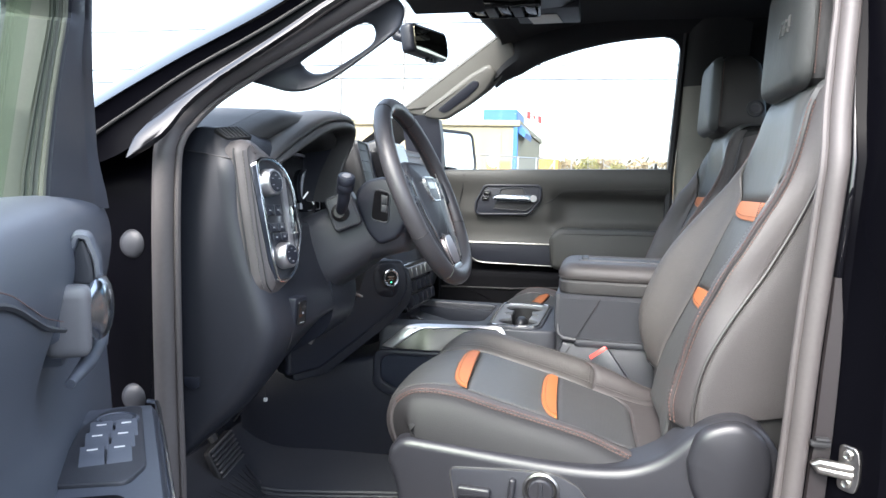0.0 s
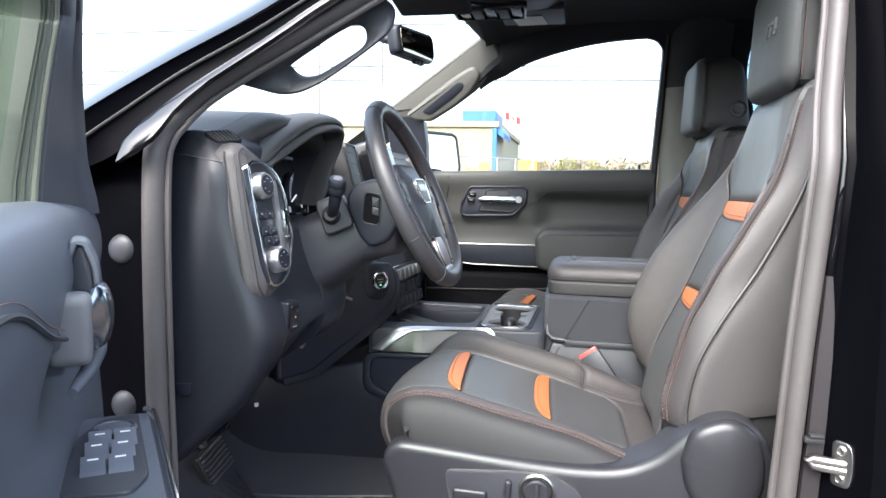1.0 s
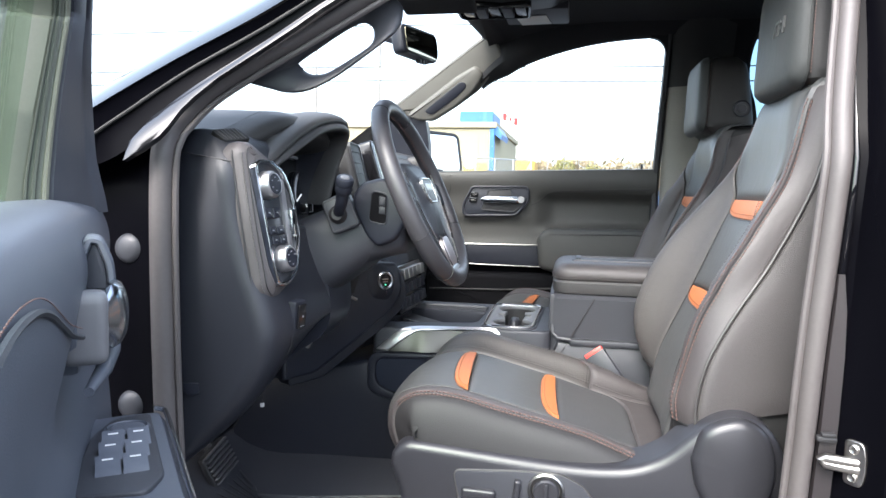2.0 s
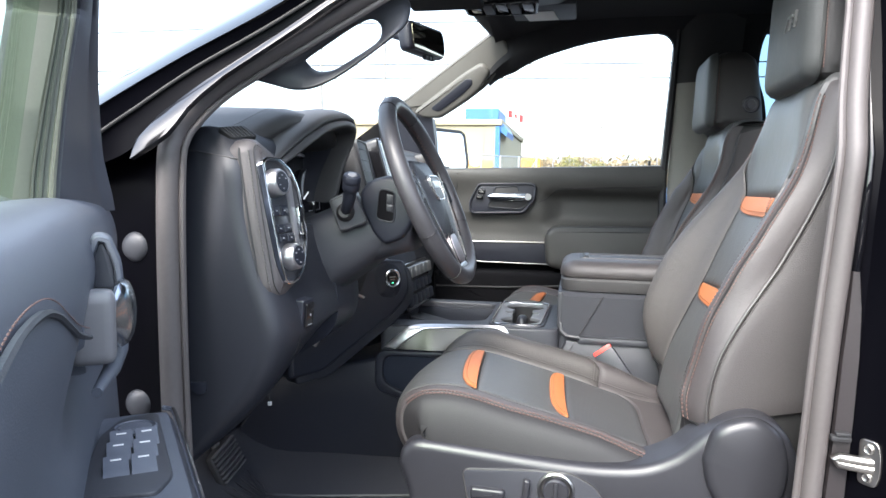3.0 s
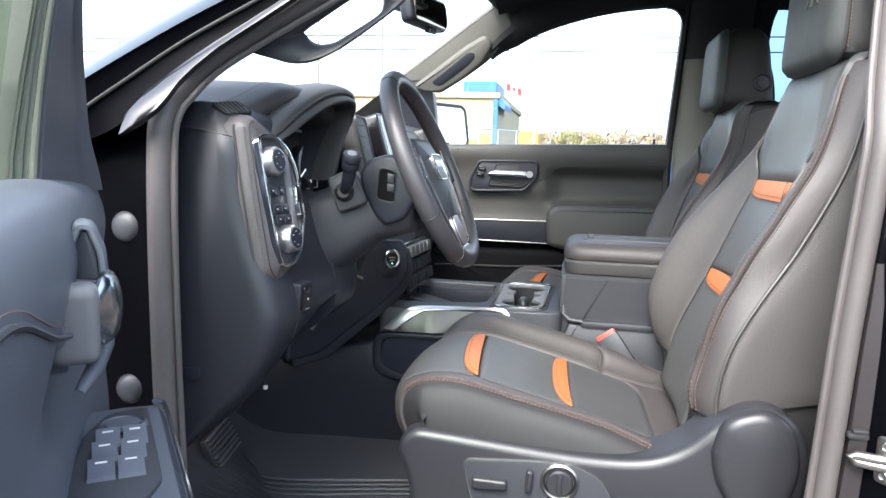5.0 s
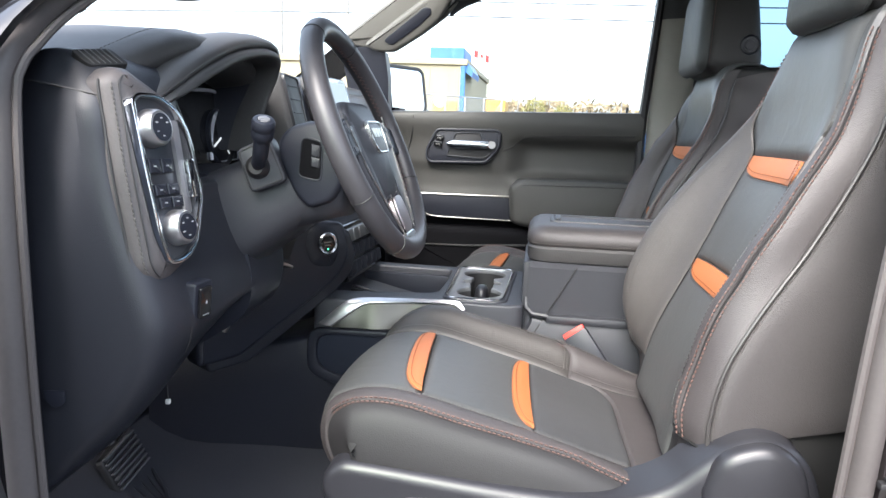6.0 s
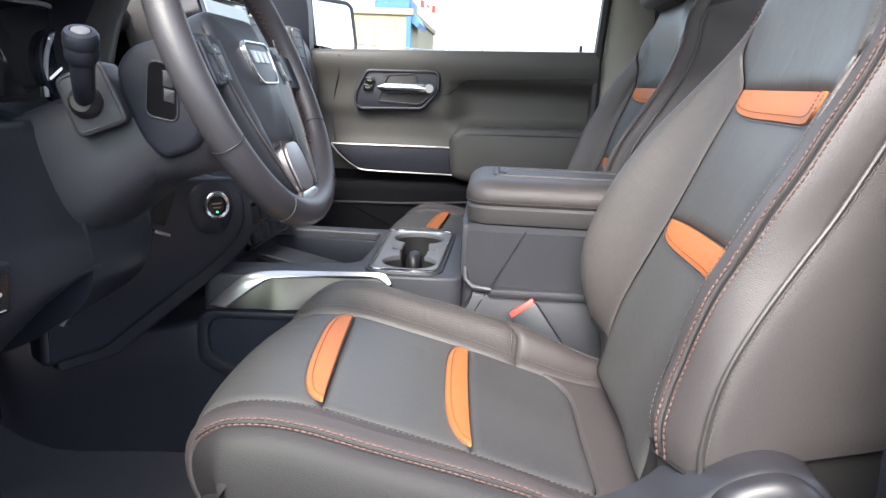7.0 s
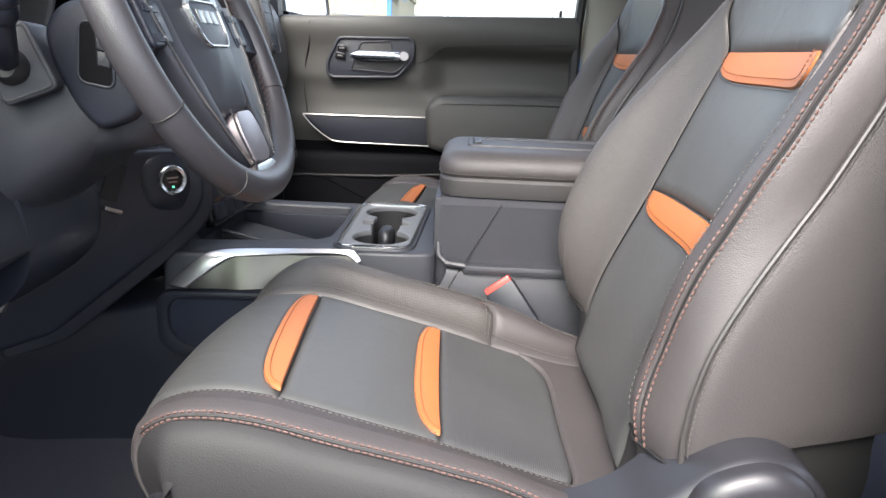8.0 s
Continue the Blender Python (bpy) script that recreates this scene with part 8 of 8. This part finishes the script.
part("mat_lip", tube(spline([(-0.800, -0.085, 0.775), (-0.775, -0.122, 0.762), (-0.735, -0.152, 0.757), (-0.665, -0.177, 0.757), (-0.584, -0.172, 0.757), (-0.512, -0.163, 0.757), (-0.390, -0.147, 0.757), (-0.30, -0.137, 0.757)], 30), 0.007, 8), M_VOID, fm, "black raised lip")
bp = thing("brake_pedal", (-0.70, -0.36, 0.80), "black ribbed brake pedal over the floor mat", "pedal")
pmx = frame_of((-0.680, -0.415, 0.800), (0.0, 0.98, 0.20), (-0.030, -0.030, 0.07))
pad = part("pedal_pad", plate([(-0.050, -0.037), (0.048, -0.035), (0.050, 0.037), (-0.048, 0.035)], 0.014, 0.004, pmx, 0.010), M_RUBBER, bp)
# ribs in the paler rubber, their highlight put into the colour
for k in range(7):
    part("pedal_rib", moved(rbox((-0.045, -0.032 + k * 0.0105, -0.001), (0.045, -0.0285 + k * 0.0105, 0.007), 0.0015), pmx), M_RIBTOP, pad)
part("pedal_arm", tube([(-0.690, -0.415, 0.80), (-0.77, -0.40, 0.90), (-0.82, -0.39, 1.10)], 0.012, 8), M_RUBBER, bp)
tun = solid("floor_tunnel", loft([[(x, -w, 0.735), (x, -w + 0.012, 0.90), (x, -w + 0.05, 0.965), (x, w - 0.05, 0.965), (x, w - 0.012, 0.90), (x, w, 0.735)] for x, w in ((-0.95, 0.15), (-0.70, 0.140), (-0.50, 0.135), (-0.38, 0.130))]), M_CARPET, "black carpeted floor tunnel", "tunnel", kind="structure", sharp=60)


# ---- outside ----
# asphalt kept very dark to cut bounce light into the lower cab
M_ASPHALT = mat("wet_asphalt", (0.028, 0.028, 0.031), 0.6, grain=0.6, gscale=60, bump=0.004, mottle=0.4, vary=0.3)
M_BEIGE = mat("beige_cladding", (0.27, 0.24, 0.155), 0.7, vary=0.08, mottle=0.6)
M_PALE = mat("pale_cladding", (0.20, 0.21, 0.195), 0.7, vary=0.08, mottle=0.6)
M_BLUE = mat("blue_fascia", (0.03, 0.12, 0.32), 0.5, vary=0.1)
M_WINDOW = mat("dark_window", (0.10, 0.14, 0.17), 0.1, vary=0.1)
M_YELLOW = mat("yellow_panel", (0.42, 0.25, 0.05), 0.6, vary=0.1)
M_FLAGRED = mat("red_flag_cloth", (0.70, 0.04, 0.04), 0.7, vary=0.1)
M_FLAGWHITE = mat("white_flag_cloth", (0.80, 0.80, 0.80), 0.7, vary=0.05)
M_POLE = mat("grey_wooden_pole", (0.20, 0.19, 0.18), 0.8, grain=0.4, gscale=30, bump=0.005, vary=0.25)
M_STEEL = mat("galvanised_steel", (0.45, 0.46, 0.47), 0.45, metal=0.8, vary=0.1)
M_WIRE = mat("black_cable", (0.05, 0.05, 0.05), 0.6)
M_BARK = mat("grey_bark", (0.14, 0.11, 0.09), 0.9, grain=0.6, gscale=40, bump=0.01)
M_LEAF = mat("yellow_green_leaves", (0.17, 0.16, 0.05), 0.7, vary=0.35)
M_SCRUB = mat("autumn_scrub", (0.15, 0.115, 0.065), 0.8, vary=0.4, mottle=0.5)
M_CARWHITE = mat("white_car_paint", (0.62, 0.66, 0.64), 0.3, coat=0.6, vary=0.04)

g = solid("ground", loft([[(x, y, z) for x, y, z in ((-900, yy, 0), (900, yy, 0), (900, yy, -0.5), (-900, yy, -0.5))] for yy in (-900, -30, 30, 900)]), M_ASPHALT, "grey asphalt lot", "ground", kind="structure")


def house(name, x0, x1, y0, y1, h, wall, label, doors=()):
    t = thing(name, ((x0 + x1) / 2, (y0 + y1) / 2, 0), label, "building")
    part("wall", rbox((x0, y0, 0), (x1, y1, h), 0.03, 1), wall, t)
    part("parapet", rbox((x0 - 0.15, y0 - 0.15, h), (x1 + 0.15, y1 + 0.15, h + 0.35), 0.03, 1), M_BEIGE, t)
    k = x0 + 0.6
    while k < x1 - 0.3:
        part("cladding_rib", rbox((k, y0 - 0.03, 0), (k + 0.06, y0, h), 0.0), wall, t)
        k += 1.1
    return t


dealer = house("dealership_building", -26.0, -4.62, 40.0, 56.0, 4.95, M_BEIGE, "beige low building with blue entrance canopy across the lot")
part("blue_canopy", rbox((-6.75, 40.4, 5.3), (-4.72, 44.5, 5.98), 0.05, 1), M_BLUE, dealer, "blue entrance fascia")
part("canopy_column", rbox((-4.85, 39.8, 0), (-4.58, 40.1, 4.9), 0.03, 1), M_BLUE, dealer)
part("canopy_wing", loft([[(-4.6, y, 5.3), (-4.15, y, 4.6), (-4.2, y, 4.3), (-4.6, y, 4.6)] for y in (40.0, 44.0)]), M_BLUE, dealer)
for k in range(5):
    w = part("window", rbox((-22 + 3.4 * k, 39.93, 1.0), (-20.2 + 3.4 * k, 40.02, 2.4), 0.02, 1), M_WINDOW, dealer)
    part("sill", rbox((-22.1 + 3.4 * k, 39.86, 0.9), (-20.1 + 3.4 * k, 40.0, 1.0), 0.01, 1), M_PALE, w)
part("round_sign", lathe([(0.35, 0), (0.35, 0.05), (0.02, 0.06)], frame_of((-6.0, 39.9, 2.9), (1, 0, 0), (0, 0, 1)), 20), M_FLAGWHITE, dealer)
part("yellow_panel", rbox((-6.4, 39.9, 2.3), (-5.0, 39.98, 2.9), 0.01, 1), M_YELLOW, dealer)
shop = house("green_building", -58.0, -24.5, 36.0, 50.0, 5.6, M_PALE, "pale green low building at the far edge of the lot")
part("roof_band", rbox((-58.2, 35.8, 5.2), (-24.3, 36.0, 5.75), 0.02, 1), mat("sage_band", (0.45, 0.47, 0.33), 0.7), shop)
far = house("warehouse", -120.0, -60.0, 40.0, 60.0, 5.9, M_BEIGE, "long beige warehouse at the lot edge")

# chain link fence before the dealership
fe = thing("chain_link_fence", (-6, 30, 0), "galvanised chain link fence before the pale building", "fence")
for k in range(9):
    part("post", tube([(-9.5 + k * 0.9, 30 + k * 1.0, 0), (-9.5 + k * 0.9, 30 + k * 1.0, 3.0)], 0.04, 6), M_STEEL, fe)
part("top_rail", tube([(-9.5, 30, 3.0), (-2.3, 38, 3.0)], 0.035, 6), M_STEEL, fe)
bm = bmesh.new()
for k in range(60):
    for s in (-1, 1):
        a = Vector((-9.5 + 7.2 * k / 60, 30 + 8.0 * k / 60, 0.1 if s > 0 else 2.95))
        b = Vector((-9.5 + 7.2 * min(1, (k + 14) / 60), 30 + 8.0 * min(1, (k + 14) / 60), 2.95 if s > 0 else 0.1))
        w = Vector((0, 0.0, 0.012))
        v = [bm.verts.new(p) for p in (a - w, a + w, b + w, b - w)]
        bm.faces.new(v)
part("mesh_wires", bm, M_STEEL, fe, "thin wire mesh", "stuff")

# flag
fp = thing("flag_pole", (-6.15, 60, 0), "white pole with a red and white flag", "flag")
part("pole", tube([(-6.15, 60, 0), (-6.15, 60, 8.1)], 0.05, 8), M_STEEL, fp)


def cloth(u0, u1, v0=0.0, v1=1.0, off=0.0):
    rows = []
    for k in range(9):
        u = u0 + (u1 - u0) * k / 8
        rows.append([Vector((-6.10 + 1.25 * u, 60 + 0.12 * math.sin(u * 7) + o, 7.95 - 0.42 * u - 0.62 * v + 0.05 * math.sin(u * 6))) for v, o in ((v0, off), (v1, off), (v1, off + 0.02), (v0, off + 0.02))])
    return loft(rows)


part("red_band", cloth(0, 0.25), M_FLAGRED, fp)
part("white_field", cloth(0.25, 0.75), M_FLAGWHITE, fp)
part("red_band", cloth(0.75, 1.0), M_FLAGRED, fp)
part("leaf_shape", joined(cloth(0.40, 0.60, 0.28, 0.72, -0.03), cloth(0.47, 0.53, 0.15, 0.88, -0.03)), M_FLAGRED, fp, "small red leaf shape")

# poles and cables
for i, (x, y, h, r) in enumerate(((-17.2, 60, 19, 0.10), (-23.1, 60, 19, 0.10), (-25.2, 27, 14, 0.17), (-4.0, 110, 11.0, 0.1), (-1.5, 120, 13, 0.1), (3.2, 110, 11.5, 0.1), (12.4, 118, 15.0, 0.1), (1.0, 140, 14, 0.1), (-7.5, 125, 12, 0.1))):
    t = thing("utility_pole", (x, y, 0), "slim grey pole beyond the lot", "pole", "poles beyond the lot")
    part("shaft", tube([(x, y, 0), (x, y, h * 0.5), (x, y, h)], [r * 1.3, r * 1.1, r], 8), M_POLE, t)
    part("cross_arm", rbox((x - 0.9, y - 0.06, h - 1.0), (x + 0.9, y + 0.06, h - 0.85), 0.01, 1), M_POLE, t)
for z in (15.6, 12.0, 10.8):
    # each run hangs between the two tall poles and far ones beyond the picture
    pts = []
    for a, b in ((-110, -23.1), (-23.1, -17.2), (-17.2, 40), (40, 120)):
        n = max(4, int((b - a) / 6))
        for k in range(n):
            f = k / n
            pts.append((a + (b - a) * f, 60.1, z + 0.02 * (b + a) * 0 - 0.004 * (b - a) * math.sin(math.pi * f)))
    pts.append((120, 60.1, z))
    solid("power_line", tube(pts, 0.06, 5), M_WIRE, "thin black power line over the street", "cable", "power lines")
for x in (-110, 40, 120):
    t = thing("utility_pole", (x, 60, 0), "slim grey pole beyond the lot", "pole", "poles beyond the lot")
    part("shaft", tube([(x, 60, 0), (x, 60, 9.5), (x, 60, 19)], [0.13, 0.11, 0.10], 8), M_POLE, t)

# sign board and parked white car seen through the driver window
sg_ = thing("sign_board", (-21.5, 23.5, 0), "white framed board on posts beside a pole", "sign")
sgm = frame_of((-21.4, 23.0, 3.45), (0.72, 0.69, 0), (0, 0, 1))
part("board", moved(rbox((-1.0, -1.15, -0.05), (1.0, 1.15, 0.05), 0.02, 1), sgm), M_PALE, sg_)
part("board_frame", frame_ring([(-1.08, -1.22), (1.08, -1.22), (1.08, 1.22), (-1.08, 1.22)], [(-0.9, -1.05), (0.9, -1.05), (0.9, 1.05), (-0.9, 1.05)], -0.06, 0.10, sgm), M_BEIGE, sg_)
for s in (-0.9, 0.9):
    part("board_post", moved(rbox((s - 0.07, -3.45, -0.07), (s + 0.07, -1.1, 0.07), 0.01, 1), sgm), M_STEEL, sg_)


def parked_car(x, y, turn, paint, label, s=1.0):
    t = thing("parked_car", (x, y, 0), label, "car", "cars in the lot")
    m = pose(x, y, 0, 0, 0, turn) @ Matrix.Diagonal((s, s, s, 1))
    prof = [(-2.2, 0.35), (-2.25, 0.62), (-2.15, 0.82), (-1.2, 0.98), (-0.45, 1.42), (0.55, 1.50), (1.35, 1.42), (1.95, 1.02), (2.2, 0.95), (2.25, 0.55), (2.2, 0.35)]
    pts = [(p.x, p.z) for p in spline([(a, 0, b) for a, b in prof], 50)]
    rows = [[m @ Vector((a * (1 - 0.03 * (abs(w) > 0.8)), w, b if b < 0.95 else 0.95 + (b - 0.95) * k)) for a, b in pts] for w, k in ((-0.90, 0.0), (-0.86, 0.35), (-0.70, 0.93), (-0.4, 1.0), (0.4, 1.0), (0.70, 0.93), (0.86, 0.35), (0.90, 0.0))]
    part("body", loft(rows), paint, t, sharp=45)
    for w in (-0.83, 0.83):
        part("side_window", moved(loft([[(-0.75, w, 1.02), (1.3, w, 1.02), (1.0, w * 0.93, 1.33), (-0.35, w * 0.93, 1.33)], [(-0.75, w * 1.035, 1.02), (1.3, w * 1.035, 1.02), (1.0, w * 0.965, 1.33), (-0.35, w * 0.965, 1.33)]]), m), M_WINDOW, t)
    for a in (-1.4, 1.35):
        for w in (-0.82, 0.82):
            wh = part("wheel", lathe([(0.33, -0.1), (0.34, -0.06), (0.34, 0.06), (0.33, 0.1), (0.22, 0.11), (0.05, 0.10)], m @ frame_of((a, w, 0.34), (1, 0, 0), (0, 0, 1 if w < 0 else -1))), M_RUBBER, t)
    return t


parked_car(-4.6, 4.3, 40, M_CARWHITE, "white car parked ahead of the open door", 1.0)
random.seed(11)
for k, (x, y) in enumerate(((-2.0, 46), (2.2, 48), (6.5, 47), (11.0, 49), (15.5, 48))):
    parked_car(x, y, 90 + random.uniform(-4, 4), (M_CARWHITE, M_WINDOW, M_BLUE, M_CARWHITE, M_FLAGRED)[k], "car parked in the far row of the lot")

# yellow container and small sign
yc_ = thing("yellow_container", (-5.0, 66, 0), "yellow shipping container by the street", "container")
part("container_body", rbox((-6.6, 66, 0.0), (-3.6, 72, 4.1), 0.05, 1), M_YELLOW, yc_)
for k in range(9):
    part("container_rib", rbox((-6.5 + k * 0.33, 65.94, 0.3), (-6.35 + k * 0.33, 66.0, 4.0), 0), M_YELLOW, yc_)
bb = thing("billboard", (-4.6, 74, 0), "pale blank roadside board on a post", "sign")
part("board", rbox((-6.2, 74, 5.0), (-3.2, 74.2, 6.6), 0.02, 1), M_PALE, bb)
part("board_post", rbox((-4.8, 74.05, 0), (-4.55, 74.15, 5.0), 0.01, 1), M_STEEL, bb)


def leaves(c, rad, n, size, seed):
    random.seed(seed)
    bm = bmesh.new()
    for k in range(n):
        g1, g2 = random.uniform(0, 2 * math.pi), random.uniform(-1, 1)
        r = rad * random.uniform(0.35, 1.0) ** 0.5
        lob = 1 + 0.25 * math.sin(3 * g1 + seed) * math.cos(2 * g2)
        p = Vector(c) + Vector((math.cos(g1) * math.sqrt(1 - g2 * g2), math.sin(g1) * math.sqrt(1 - g2 * g2), g2 * 1.15)) * r * lob
        a = Vector((random.uniform(-1, 1), random.uniform(-1, 1), random.uniform(-1, 1))).normalized()
        b = a.orthogonal().normalized()
        s = size * random.uniform(0.6, 1.3)
        v = [bm.verts.new(p + q) for q in (a * s, b * s * 0.5, -a * s, -b * s * 0.5)]
        bm.faces.new(v)
    return bm


def tree(x, y, h, seed, leaf):
    t = thing("tree", (x, y, 0), "small autumn tree with thin yellow green leaves", "tree", "trees beyond the lot")
    random.seed(seed)
    bms = [tube([(x, y, 0), (x + 0.05, y, h * 0.4), (x - 0.04, y, h * 0.8)], [0.12, 0.09, 0.03], 7)]
    for k in range(7):
        g1 = k * 0.9 + seed
        z = h * (0.35 + 0.06 * k)
        bms.append(tube([(x, y, z), (x + math.cos(g1) * h * 0.14, y + math.sin(g1) * h * 0.14, z + h * 0.12), (x + math.cos(g1) * h * 0.22, y + math.sin(g1) * h * 0.22, z + h * 0.26)], [0.04, 0.03, 0.01], 5))
    part("trunk", joined(*bms), M_BARK, t)
    part("crown", leaves((x, y, h * 0.66), h * 0.30, 900, h * 0.03, seed), leaf, t, "thin leaf crown", "stuff")


tree(9.6, 52, 4.6, 3, M_LEAF)
tree(11.5, 58, 4.2, 8, M_LEAF)
tree(-1.0, 85, 5.2, 5, M_LEAF)
tree(2.5, 95, 5.0, 9, M_LEAF)
random.seed(21)
bm = bmesh.new()
for k in range(16000):
    x = random.uniform(-160, 120)
    y = random.uniform(125, 150)
    h = 6.4 + 2.6 * noise.noise(Vector((x * 0.08, y * 0.05, 0))) + random.uniform(-0.8, 0.9)
    z = random.uniform(0, max(0.4, h))
    a = Vector((random.uniform(-1, 1), random.uniform(-0.5, 0.5), random.uniform(-1, 1))).normalized() * random.uniform(0.4, 0.9)
    b = a.orthogonal().normalized() * 0.35
    v = [bm.verts.new(Vector((x, y, z)) + q) for q in (a, b, -a, -b)]
    bm.faces.new(v)
solid("far_scrub", bm, M_SCRUB, "low autumn scrub along the horizon", "scrub", kind="stuff")
random.seed(31)
for k in range(8):
    x = -30 + 14 * k + random.uniform(-3, 3)
    house("far_building", x, x + random.uniform(5, 10), 170, 180, random.uniform(6.0, 9.5), random.choice((M_PALE, M_BEIGE)), "pale far building beyond the scrub")

# added unseen wall: blocks low sky light and darkens paint reflections
solid("wall_unseen", rbox((-40, -9.6, 0), (40, -9.2, 2.6), 0.02, 1), mat("unseen_wall_dark", (0.075, 0.077, 0.082), 0.85, vary=0.2, mottle=0.5), "added unseen dark wall that blocks low sky light", "wall", kind="structure")
# parked row behind the open door, all black to dim reflections and low light
for k, (x, y) in enumerate(((-5.2, -7.4), (-2.3, -7.6), (0.6, -7.3), (3.5, -7.5), (6.4, -7.4))):
    parked_car(x, y, 90 + random.uniform(-3, 3), M_PAINT, "car parked in the row behind the open door", 1.15)
